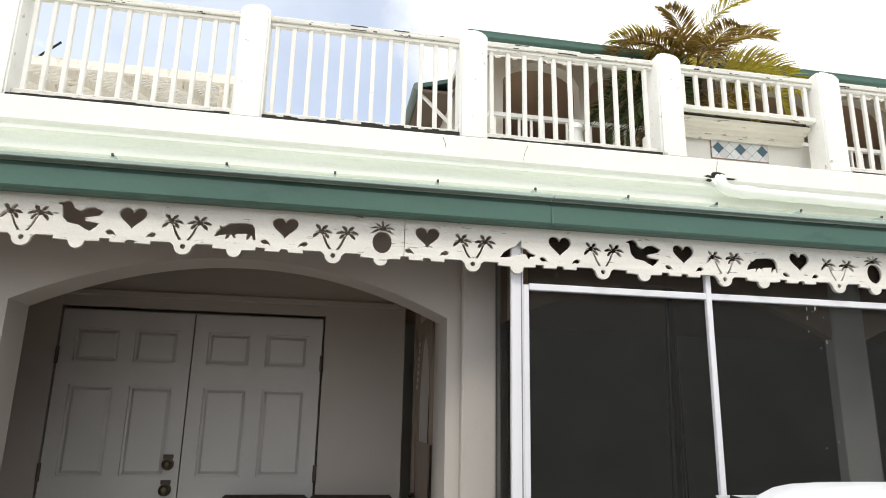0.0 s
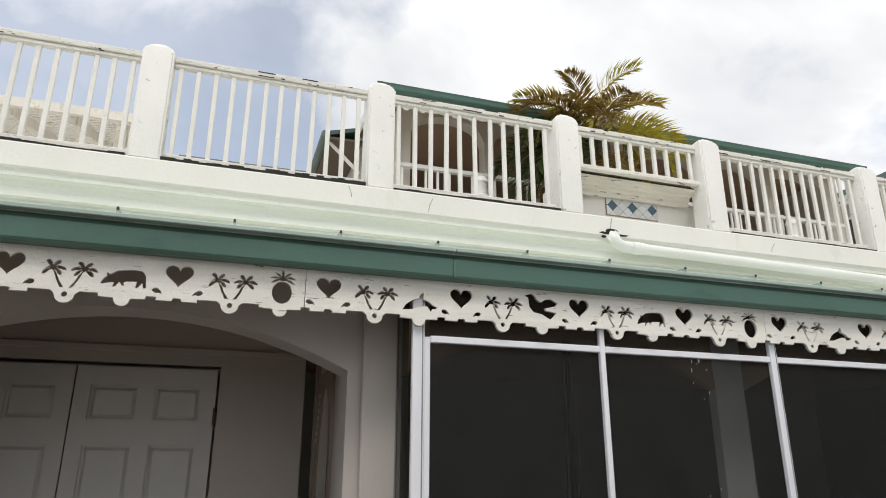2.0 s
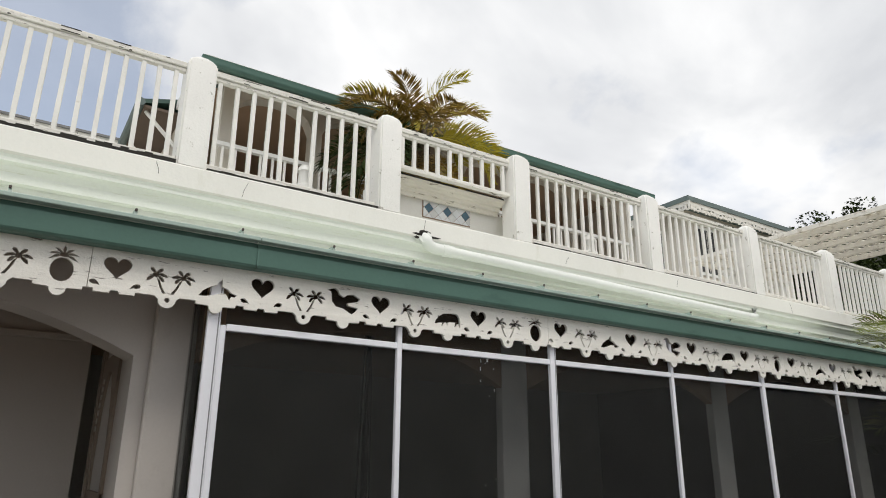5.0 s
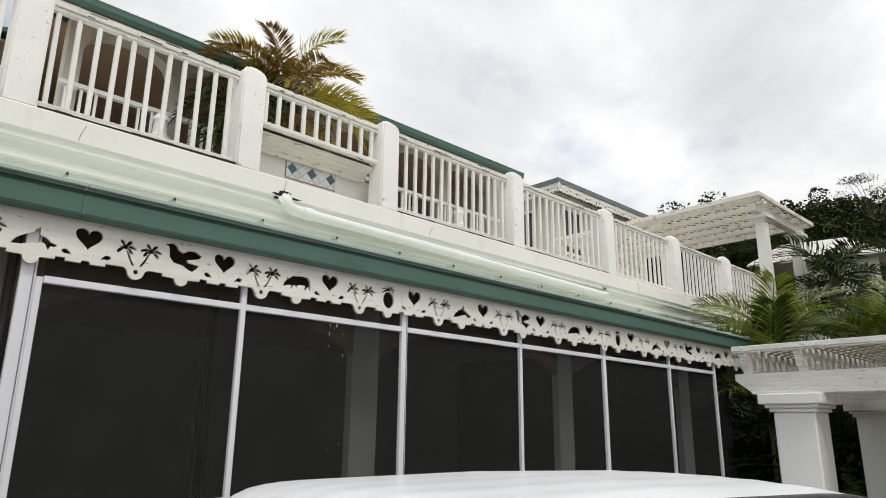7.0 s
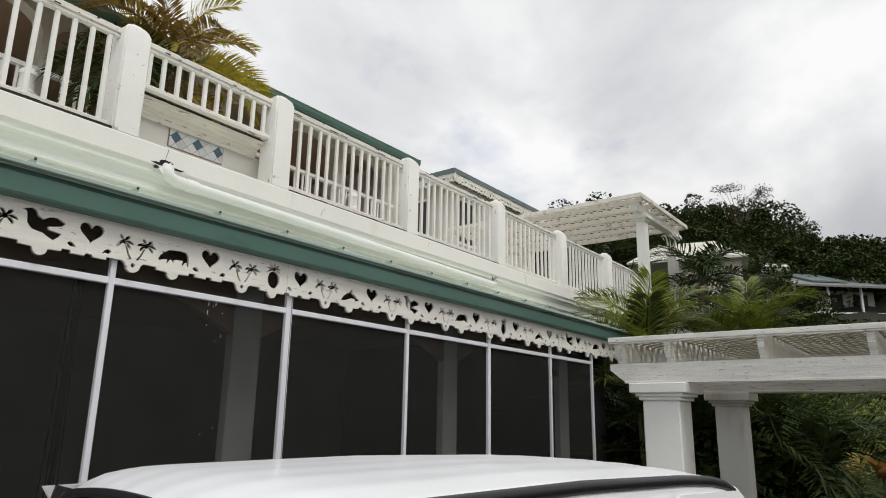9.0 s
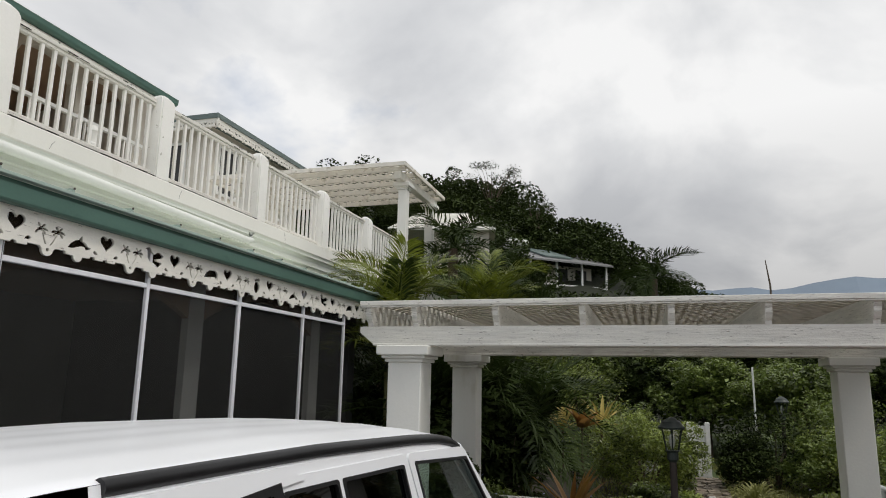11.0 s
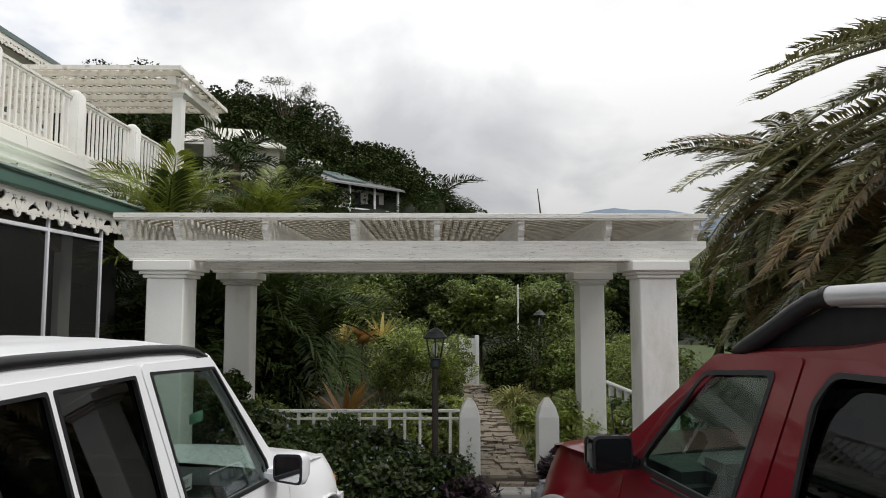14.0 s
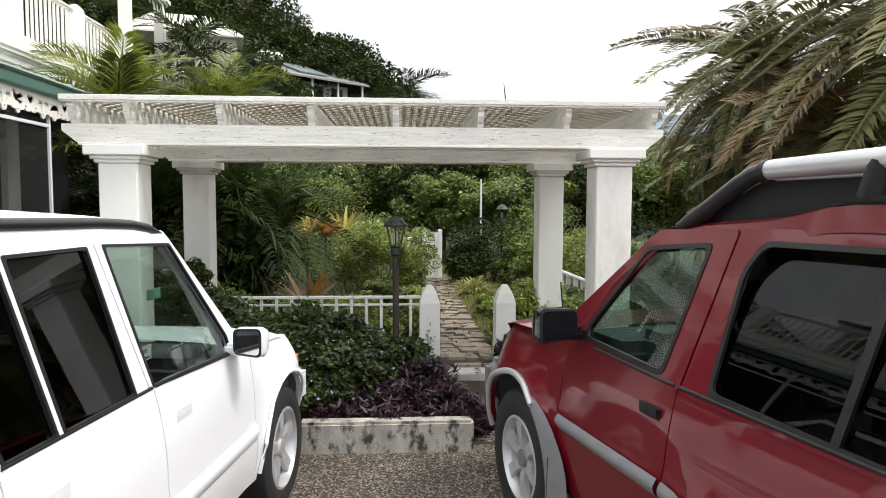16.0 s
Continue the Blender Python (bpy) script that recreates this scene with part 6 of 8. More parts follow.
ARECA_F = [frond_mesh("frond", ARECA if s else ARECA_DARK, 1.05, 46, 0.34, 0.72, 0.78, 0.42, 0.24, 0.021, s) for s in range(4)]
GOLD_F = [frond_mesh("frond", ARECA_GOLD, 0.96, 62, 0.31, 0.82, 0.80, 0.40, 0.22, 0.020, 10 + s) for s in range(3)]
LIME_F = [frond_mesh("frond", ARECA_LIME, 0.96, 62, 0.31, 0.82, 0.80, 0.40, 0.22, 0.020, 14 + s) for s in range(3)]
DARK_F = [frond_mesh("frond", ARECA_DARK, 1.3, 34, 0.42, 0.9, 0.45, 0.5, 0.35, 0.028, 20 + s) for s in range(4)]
DATE_F = [frond_mesh("frond", DATE if s < 5 else DATE_DRY, 2.6, 120, 0.31, 0.62, 0.30, 0.32, 0.20, 0.030, 30 + s, 0.06, (0.30, 0.30)) for s in range(6)]



def golden_palm():
    """A clump of brown stems whose fronds arch out to both sides above the parapet and hang down behind the railing."""
    rnd = random.Random(4)
    t = thing("golden_palm", "bushy golden-green palm growing on the terrace behind the parapet", "palm", (2.74, 5.05, 3.52))
    for k in range(7):
        a = k * 0.9
        part("stem", tube(bmesh.new(), [(0.10 * math.cos(a), 0.10 * math.sin(a), -0.05), (0.14 * math.cos(a), 0.14 * math.sin(a), 0.6), (0.10 * math.cos(a), 0.10 * math.sin(a), 1.22)], [0.045, 0.038, 0.028], 8), BARK, t)
    crown = [(330, 64, 0.95, 1), (18, 44, 1.05, 1), (250, -2, 0.7, 0), (215, 6, 0.75, 0), (8, 14, 1.0, 1), (-14, -12, 1.0, 1), (-24, -36, 0.95, 1), (30, 4, 0.95, 1), (172, 30, 0.92, 1), (158, 14, 0.95, 0), (188, 2, 1.0, 0), (198, -24, 0.95, 0),
             (214, 34, 0.8, 0), (268, 4, 0.75, 0), (302, 10, 0.7, 0), (242, -24, 0.85, 0), (70, 20, 0.9, 0), (104, 24, 0.9, 0), (132, 8, 0.9, 0), (335, 30, 0.8, 1)]
    low = [(186, -58, 0.95, 0), (206, -66, 0.9, 0), (228, -60, 0.9, 0), (172, -44, 0.95, 0), (2, -56, 0.85, 1), (330, -62, 0.8, 0), (300, -66, 0.8, 0), (262, -68, 0.8, 0), (20, -44, 0.9, 1), (140, -50, 0.9, 0)]
    # Inner fronds use the darkened leaf colour in place of shade in the clump.
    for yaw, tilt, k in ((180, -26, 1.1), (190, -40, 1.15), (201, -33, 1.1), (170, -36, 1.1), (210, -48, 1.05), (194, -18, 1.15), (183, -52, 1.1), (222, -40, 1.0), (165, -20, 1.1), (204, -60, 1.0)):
        ob = part("frond", ARECA_F[0], None, t, "dark green frond with shade put into its colour")
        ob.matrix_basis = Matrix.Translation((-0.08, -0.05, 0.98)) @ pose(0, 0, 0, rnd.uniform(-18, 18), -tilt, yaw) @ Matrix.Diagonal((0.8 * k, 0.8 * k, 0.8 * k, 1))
    for z, row in ((1.20, crown), (0.98, low)):
        for yaw, tilt, k, lime in row:
            ob = part("frond", rnd.choice(LIME_F if lime else GOLD_F), None, t)
            a = radians(yaw)
            ob.matrix_basis = Matrix.Translation((0.09 * math.cos(a), 0.09 * math.sin(a), z)) @ pose(0, 0, 0, rnd.uniform(-18, 18), -tilt, yaw + rnd.uniform(-5, 5)) @ Matrix.Diagonal((0.84 * k, 0.84 * k, 0.84 * k, 1))


golden_palm()
palm("areca_palm", "yellow-green areca palm clump beyond the pergola", (7.75, 3.08, 0.3), ARECA_F, 2.35, 0.16, 34, 5, stems=6, group="areca palms", low=0, high=55, scale=(0.85, 1.05))
palm("areca_palm", "yellow-green areca palm clump beyond the pergola", (8.9, 2.22, 0.3), ARECA_F, 2.75, 0.14, 26, 6, stems=5, group="areca palms", low=0, high=55, scale=(0.75, 0.95))
for k, (x, y, h) in enumerate(((8.15, 2.2, 1.3), (8.2, 2.9, 1.6), (10.2, 3.2, 2.2), (8.5, 3.4, 0.9), (9.6, 2.6, 1.4), (8.1, 2.75, 1.1), (8.7, 1.62, 1.1), (9.0, 1.95, 1.5))):
    palm("shade_palm", "dark green feathery palm in the shade beside the house", (x, y, 0.3), DARK_F, h, 0.2, 22, 40 + k, stems=4, group="palms beside the house", low=-15, high=80)
palm("tall_palm", "dark arching palm rising behind the lattice pergola", (12.4, 3.62, 0.4), DARK_F, 3.95, 0.1, 24, 60, trunk_r=0.09, low=-30, high=55, scale=(0.9, 1.25))
palm("tall_palm", "dark arching palm against the hillside", (33.5, -0.45, 1.0), DARK_F, 5.75, 0.1, 20, 61, trunk_r=0.12, low=-20, high=60, scale=(1.4, 1.9))
palm("date_palm", "large date palm with long arching grey-green fronds", (5.65, -5.75, 0.2), DATE_F, 3.35, 0.1, 170, 70, trunk_r=0.24, low=-66, high=62, scale=(0.82, 1.08), extra=((95, 20, 1.22, 0), (90, 9, 1.22, 1), (80, -9, 1.22, 5), (98, 17, 1.22, 2), (83, -8, 1.2, 5), (67, -5, 1.35, 3), (109, 17, 1.22, 4), (65, 6, 1.22, 0), (92, -11, 1.2, 5), (86, 3, 1.15, 2), (74, -16, 1.2, 1), (100, -4, 1.2, 3), (112, 2, 1.2, 1), (88, -24, 1.1, 0), (104, -20, 1.15, 4)), gap=(45, 150))
palm("date_palm", "smaller date palm with drooping fronds beyond the cars", (8.1, -4.5, 0.3), DATE_F, 2.98, 0.1, 90, 71, trunk_r=0.2, low=-66, high=50, scale=(0.55, 0.75), gap=(80, 185), extra=((111, 12, 0.75, 0), (123, 24, 0.75, 1), (135, 30, 0.72, 2), (128, 2, 0.75, 3), (151, 30, 0.75, 4), (106, -16, 0.75, 0), (126, 15, 0.75, 1), (163, 25, 0.7, 2), (140, 8, 0.75, 3), (116, -4, 0.75, 4), (130, -20, 0.7, 2), (150, -8, 0.7, 0)))
palm("date_palm", "dense young date palm with drooping fronds beyond the cars", (7.0, -5.0, 0.25), DATE_F, 1.9, 0.1, 84, 73, trunk_r=0.2, low=-70, high=55, scale=(0.6, 0.85))
palm("date_palm", "smaller date palm with drooping fronds beyond the cars", (10.5, -6.0, 0.3), DATE_F, 2.0, 0.1, 60, 72, trunk_r=0.2, low=-50, high=60, scale=(0.6, 0.9))


def leaf_cloud(n, radii, size, seed, shell=0.55, centre=(0, 0, 0), lump=0.35, long=1.6):
    """Many small leaves over a lumpy mass; no two leaves lie alike. Four corners a leaf."""
    rng = np.random.RandomState(seed % 100003)
    d = rng.normal(size=(n, 3))
    d /= np.linalg.norm(d, axis=1)[:, None]
    k = np.ones(n)
    for i, f in enumerate((2.2, 2.9, 4.1, 5.6, 7.5)):
        w = rng.normal(size=3)
        k += lump * (0.42, 0.40, 0.30, 0.22, 0.16)[i] * np.cos(d @ (w / np.linalg.norm(w) * f) + rng.uniform(0, 6.28))
    k *= shell + (1 - shell) * np.sqrt(rng.uniform(size=n))
    p = np.array(centre) + d * np.array(radii) * k[:, None]
    u = rng.normal(size=(n, 3)) * (1, 1, 0.6)
    u /= np.linalg.norm(u, axis=1)[:, None]
    v = np.cross(u, rng.normal(size=(n, 3)) * (0.6, 0.6, 0) + (0, 0, 1))
    v /= np.linalg.norm(v, axis=1)[:, None]
    s = (size * rng.uniform(0.6, 1.3, size=n))[:, None]
    return np.stack([p - u * s * long / 2, p + v * s * 0.42, p + u * s * long / 2, p - v * s * 0.42], axis=1).reshape(-1, 3)


def clumps(count, each, radii, centre, clump, size, seed, long=1.5, under=-0.35):
    """A crown of leaf clumps set over a rounded mass, with gaps between them."""
    rng = np.random.RandomState(seed % 100003)
    out = []
    for i in range(count):
        z = rng.uniform(under, 1.0)
        a = i * 2.39996 + rng.uniform(-0.4, 0.4)
        q = math.sqrt(max(0.0, 1 - z * z))
        k = rng.uniform(0.62, 1.0)
        c = (centre[0] + radii[0] * k * q * math.cos(a), centre[1] + radii[1] * k * q * math.sin(a), centre[2] + radii[2] * k * z)
        r = clump * rng.uniform(0.65, 1.25)
        out.append(leaf_cloud(each, (r, r, r * 0.72), size, seed * 13 + i, 0.62, c, 0.30, long))
    return np.concatenate(out)


def cloud_mesh(name, material, clouds):
    co = np.concatenate(clouds)
    n = len(co)
    me = bpy.data.meshes.new(name)
    me.vertices.add(n)
    me.vertices.foreach_set("co", co.astype(np.float32).ravel())
    me.loops.add(n)
    me.loops.foreach_set("vertex_index", np.arange(n, dtype=np.int32))
    me.polygons.add(n // 4)
    me.polygons.foreach_set("loop_start", np.arange(0, n, 4, dtype=np.int32))
    me.update(calc_edges=True)
    me.validate()
    me.materials.append(material)
    return me


def shrub(name, label, at, radii, n, size, material, seed, category="shrub", group="", flowers=0, flower_mat=None, long=1.6):
    t = thing(name, label, category, at, 0, group)
    bm = bmesh.new()
    rnd = random.Random(seed)
    for i in range(7):
        a = rnd.uniform(0, 6.28)
        tube(bm, [(0, 0, -0.1), (radii[0] * 0.3 * math.cos(a), radii[1] * 0.3 * math.sin(a), radii[2] * 0.7), (radii[0] * 0.75 * math.cos(a), radii[1] * 0.75 * math.sin(a), radii[2] * rnd.uniform(1.0, 1.6))], [0.018, 0.012, 0.004], 5)
    part("stem", bm, BARK, t)
    part("crown", cloud_mesh("crown", material, [leaf_cloud(n // 3, radii, size, seed, 0.30, (0, 0, radii[2] * 0.85), 0.30, long), clumps(26, max(12, n // 26), radii, (0, 0, radii[2] * 0.92), 0.30 * (radii[0] + radii[2]) / 2, size, seed + 5, long, -0.6)]), None, t)
    if flowers:
        part("blossoms", cloud_mesh("blossoms", flower_mat, [leaf_cloud(flowers, [r * 1.16 for r in radii], 0.028, seed + 1, 0.9, (0, 0, radii[2] * 0.95), 0.2, 1.0)]), None, t, "small pale blossoms")
    return t


def blades(name, label, at, n, length, material, seed, category, wide=0.02, up=(35, 85), curve=0.5, group="", stem=0.0):
    """A tuft of strap leaves that bend over, on the ground or on a short stem."""
    rnd = random.Random(seed)
    t = thing(name, label, category, at, 0, group)
    if stem:
        part("stem", tube(bmesh.new(), [(0, 0, -0.06), (0.01, 0.01, stem * 0.5), (0, 0, stem + 0.02)], [0.022, 0.018, 0.014], 7), BARK, t)
    for i in range(n):
        bm = bmesh.new()
        l, a, e = length * rnd.uniform(0.7, 1.15), rnd.uniform(0, 6.28), radians(rnd.uniform(*up))
        d = Vector((math.cos(a) * math.cos(e), math.sin(a) * math.cos(e), math.sin(e)))
        side = Vector((-math.sin(a), math.cos(a), 0))
        row = []
        for k in range(6):
            f = k / 5
            p = d * l * f + Vector((0, 0, stem - curve * l * f * f))
            w = wide * (0.6 + 0.9 * math.sin(math.pi * min(1, 0.25 + f * 0.75))) * (1 - f ** 3)
            row.append((bm.verts.new(p - side * w), bm.verts.new(p + Vector((0, 0, -w * 0.4))), bm.verts.new(p + side * w)))
        for r0, r1 in zip(row, row[1:]):
            bm.faces.new((r0[0], r0[1], r1[1], r1[0])); bm.faces.new((r0[1], r0[2], r1[2], r1[1]))
        part("leaf", bm, material, t)
    return t


# flower bed between kerb and fence
for k, (x, y, r, h) in enumerate(((5.15, 0.85, 0.40, 0.27), (5.28, 0.30, 0.36, 0.27), (5.5, 1.3, 0.45, 0.36), (5.45, 0.66, 0.34, 0.29), (5.58, -0.10, 0.26, 0.20), (5.1, 1.5, 0.5, 0.34), (5.62, 0.2, 0.28, 0.24), (5.78, 1.25, 0.26, 0.34), (5.74, 0.72, 0.22, 0.34), (5.80, 0.38, 0.18, 0.30))):
    shrub("plumbago_bush", "low dark green bush with pale blue flowers in the bed", (x, y, land(x, y) - 0.05), (r, r, h), 2000, 0.034, PLUMBAGO, 100 + k, "bush", "bushes of the flower bed", 36, BLUE)
for k, (y, r, h) in enumerate(((0.02, 0.20, 0.19), (0.42, 0.21, 0.23), (0.85, 0.22, 0.27), (1.12, 0.22, 0.33), (1.40, 0.22, 0.36))):
    shrub("plumbago_bush", "dark green bush with pale blue flowers against the fence", (5.63, y, land(5.63, y) - 0.05), (r * 0.8, r, h), 2000, 0.033, PLUMBAGO, 300 + k, "bush", "bushes of the flower bed", 24, BLUE)
for k, (x, y, r, h) in enumerate(((4.98, -0.02, 0.30, 0.17), (5.05, -0.38, 0.26, 0.16), (5.0, 0.34, 0.28, 0.14), (5.3, -0.30, 0.24, 0.17), (4.95, -0.66, 0.16, 0.13))):
    shrub("purple_heart_plant", "low purple-leaved plant spreading behind the kerb", (x, y, land(x, y) - 0.03), (r, r, h), 900, 0.026, PURPLE, 120 + k, "plant", "purple plants of the bed", long=3.4)
shrub("purple_heart_plant", "small purple-leaved plant at the gate post", (5.8, -1.02, 0.30), (0.10, 0.10, 0.14), 90, 0.05, PURPLE, 131, "plant", "purple plants of the bed", long=2.4)
blades("purple_heart_plant", "upright purple-leaved stalks behind the kerb", (5.0, -0.15, 0.22), 26, 0.26, PURPLE, 132, "plant", 0.012, (55, 88), 0.25, "purple plants of the bed")
blades("purple_heart_plant", "upright purple-leaved stalks behind the kerb", (5.1, -0.45, 0.22), 20, 0.24, PURPLE, 133, "plant", 0.012, (55, 88), 0.25, "purple plants of the bed")
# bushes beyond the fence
# Near-black woods leaves put the shade under the palms into the colour.
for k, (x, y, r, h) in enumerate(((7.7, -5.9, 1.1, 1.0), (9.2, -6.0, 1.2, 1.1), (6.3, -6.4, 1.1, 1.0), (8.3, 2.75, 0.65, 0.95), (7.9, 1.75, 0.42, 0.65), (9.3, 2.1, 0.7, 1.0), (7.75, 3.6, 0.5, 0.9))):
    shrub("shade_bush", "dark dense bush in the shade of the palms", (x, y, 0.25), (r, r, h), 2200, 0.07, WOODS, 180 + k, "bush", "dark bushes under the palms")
shrub("round_bush", "large rounded bush with fine green leaves", (10.0, 0.19, 0.32), (0.78, 0.70, 0.62), 16000, 0.026, SHRUB_BRIGHT, 140, "bush", long=2.0)
for k, (x, y, rx, h, m, fl) in enumerate(((6.7, 0.35, 0.42, 0.27, SHRUB_BRIGHT, 50), (6.5, 0.95, 0.35, 0.25, SHRUB_BRIGHT, 40), (6.9, -1.45, 0.40, 0.32, SHRUB_BRIGHT, 30), (7.0, -2.2, 0.5, 0.26, SHRUB_BRIGHT, 40), (7.6, -1.75, 0.40, 0.26, SHRUB, 20), (7.6, 0.1, 0.3, 0.3, SHRUB, 10), (11.1, -1.60, 0.72, 0.58, WOODS, 0), (12.2, -2.7, 0.9, 0.75, SHRUB, 0), (10.2, -2.9, 0.7, 0.5, SHRUB_BRIGHT, 0), (8.6, -2.9, 0.7, 0.5, SHRUB_BRIGHT, 20), (11.6, 0.55, 0.7, 0.65, SHRUB, 0), (13.5, 1.3, 1.0, 1.0, SHRUB_BRIGHT, 0), (10.9, -1.16, 0.34, 0.44, WOODS, 0), (10.6, -2.1, 0.5, 0.45, SHRUB, 0), (5.80, 1.50, 0.24, 0.40, PLUMBAGO, 8), (6.15, 1.85, 0.30, 0.50, WOODS, 0), (6.12, 1.05, 0.26, 0.30, SHRUB, 24), (6.1, 1.5, 0.3, 0.36, SHRUB, 20), (10.9, -2.3, 0.6, 0.5, SHRUB_BRIGHT, 0), (7.1, -0.18, 0.24, 0.17, SHRUB_BRIGHT, 14), (8.3, -0.22, 0.26, 0.2, SHRUB_BRIGHT, 0), (6.6, -1.12, 0.2, 0.16, SHRUB, 12), (8.0, -1.2, 0.24, 0.17, SHRUB_BRIGHT, 0), (10.6, -0.25, 0.26, 0.26, SHRUB, 0))):
    shrub("garden_bush", "green leafy bush in the garden" if not fl else "bright green bush with pale flowers in the garden", (x, y, land(x, y) - 0.05), (rx, rx, h), 6000, 0.030, m, 150 + k, "bush", "garden bushes", fl, BLUE)


blades("ornamental_grass", "tuft of pale arching ornamental grass beside the path", (9.75, -1.16, 0.34), 170, 0.74, GRASS, 200, "grass", 0.010, (30, 85), 0.6)
blades("ornamental_grass", "tuft of pale arching ornamental grass beside the path", (9.4, -1.62, 0.32), 60, 0.5, GRASS, 201, "grass", 0.010, (30, 85), 0.6)
blades("croton_plant", "upright plant with broad orange and yellow leaves", (6.75, 0.84, 0.36), 9, 0.60, CROTON, 202, "plant", 0.034, (42, 86), 0.18, stem=0.30)
blades("croton_plant", "tall plant with broad copper-orange leaves behind the rounded bush", (10.7, 1.08, 0.34), 9, 0.52, CROTON, 208, "plant", 0.060, (25, 85), 0.3, stem=0.86)
blades("bromeliad", "yellow-orange bromeliad rosette with broad leaves", (10.9, 0.80, 0.34), 24, 0.70, BROMELIAD, 203, "plant", 0.022, (15, 80), 0.35, stem=0.86)
blades("bromeliad", "yellow-orange bromeliad rosette with broad leaves", (10.8, 1.38, 0.34), 20, 0.62, BROMELIAD, 204, "plant", 0.020, (15, 80), 0.35, stem=0.80)
blades("strap_plant", "green strap-leaved plant beside the fence", (6.35, 1.35, 0.34), 16, 0.5, SHRUB_BRIGHT, 205, "plant", 0.03, (30, 85), 0.4)
blades("strap_plant", "green strap-leaved plant beside the fence", (7.2, 0.75, 0.34), 18, 0.55, SHRUB_BRIGHT, 206, "plant", 0.03, (30, 85), 0.4)


vine = thing("vine", "small dark vine climbing the white post", "vine", (5.90, -0.335, 0.36))
part("stem", tube(bmesh.new(), [(0, 0.03, -0.05), (0.006, -0.02, 0.12), (0.006, 0.035, 0.25), (0.006, 0.0, 0.33)], 0.003, 5), BARK, vine)
part("leaves", cloud_mesh("leaves", SHRUB, [leaf_cloud(46, (0.012, 0.05, 0.17), 0.022, 61, 0.2, (0.0, 0.0, 0.18))]), None, vine)


blades("fan_palm", "dark fan-leaved palm at the end of the terrace", (12.15, 5.0, 4.0), 26, 0.95, ARECA_DARK, 207, "palm", 0.022, (15, 88), 0.12)


def lawn():
    rnd = random.Random(9)
    verts, faces = [], []
    for i in range(9000):
        x = rnd.uniform(6.3, 14)
        y = rnd.choice((rnd.uniform(-0.9 - (x - 6) * 0.02 - 0.9, -0.92), rnd.uniform(-3.2, -1.1))) if rnd.random() < 0.75 else rnd.uniform(-0.3, 0.9)
        z = land(x, y)
        a, l = rnd.uniform(0, 6.28), rnd.uniform(0.05, 0.13)
        b = len(verts)
        c, s = math.cos(a) * 0.008, math.sin(a) * 0.008
        verts += [(x - c, y - s, z), (x + c, y + s, z), (x + rnd.uniform(-0.05, 0.05), y + rnd.uniform(-0.05, 0.05), z + l)]
        faces.append((b, b + 1, b + 2))
    me = bpy.data.meshes.new("grass")
    me.from_pydata(verts, [], faces)
    me.materials.append(GRASS)
    return me


solo("grass", lawn(), None, "rough yellowish grass beside the garden path", "grass", kind="stuff")


# trees on the slope behind
HILL = lerp_line((-60, 5.5), (-30, 5.5), (-14, 5.0), (-5, 7.0), (-1, 8.4), (0.9, 9.6), (1.4, 11.6), (3.1, 13.0), (5.3, 13.9), (6.9, 13.2), (7.6, 13.6), (9.0, 15.3), (10.9, 16.7), (12.9, 17.6), (15.2, 18.2), (18, 18.0), (19.8, 17.4), (23.7, 17.9), (25.1, 18.5), (28.7, 17.2), (40, 12.0), (60, 8.0))


def hill():
    bm = bmesh.new()
    azs = [radians(a) for a in range(-70, 76, 3)]
    ds = [14, 18, 26, 36, 48, 62, 90, 140]
    share = [0.0, 0.12, 0.38, 0.66, 0.90, 0.93, 0.60, 0.2]
    g = [[bm.verts.new((d * math.cos(a), d * math.sin(a), land(min(d, 20), 0) - 0.6 + d * math.tan(radians(HILL(math.degrees(a)))) * q)) for d, q in zip(ds, share)] for a in azs]
    for i in range(len(azs) - 1):
        for j in range(len(ds) - 1):
            bm.faces.new((g[i][j], g[i + 1][j], g[i + 1][j + 1], g[i][j + 1]))
    return bm


structure("hillside", hill(), FOREST_FLOOR, "dark wooded slope rising behind the garden", "hill")
rnd = random.Random(77)

def tree(x, y, base, h, r, n, size, material, seed, label="dark green broad-leaved tree on the slope"):
    t = thing("tree", label, "tree", (x, y, base), 0, "trees on the slope")
    k = random.Random(seed)
    bm = bmesh.new()
    tr = 0.03 * h
    tube(bm, [(0, 0, -0.5), (0.1 * tr, 0, h * 0.35), (0, 0.1, h * 0.6)], [tr, tr * 0.8, tr * 0.5], 8)
    clouds = []
    for i in range(6):
        a = i * 1.05 + k.uniform(-0.3, 0.3)
        end = Vector((r * 0.5 * math.cos(a), r * 0.5 * math.sin(a), h * k.uniform(0.50, 0.80)))
        tube(bm, [(0, 0, h * 0.35), end * 0.6 + Vector((0, 0, h * 0.15)), end], [tr * 0.5, tr * 0.3, tr * 0.1], 5)
        clouds.append(clumps(9, n // 80, (r * 0.50, r * 0.50, h * 0.17), tuple(end), r * 0.17, size, seed * 7 + i))
    clouds.append(clumps(16, n // 80, (r * 0.60, r * 0.60, h * 0.22), (0, 0, h * 0.74), r * 0.22, size, seed * 7 + 6))
    clouds.append(leaf_cloud(n // 6, (r * 0.85, r * 0.85, h * 0.32), size * 1.3, seed * 7 + 8, 0.2, (0, 0, h * 0.58), 0.3))
    part("trunk", bm, BARK, t)
    part("crown", cloud_mesh("crown", material, clouds), None, t)


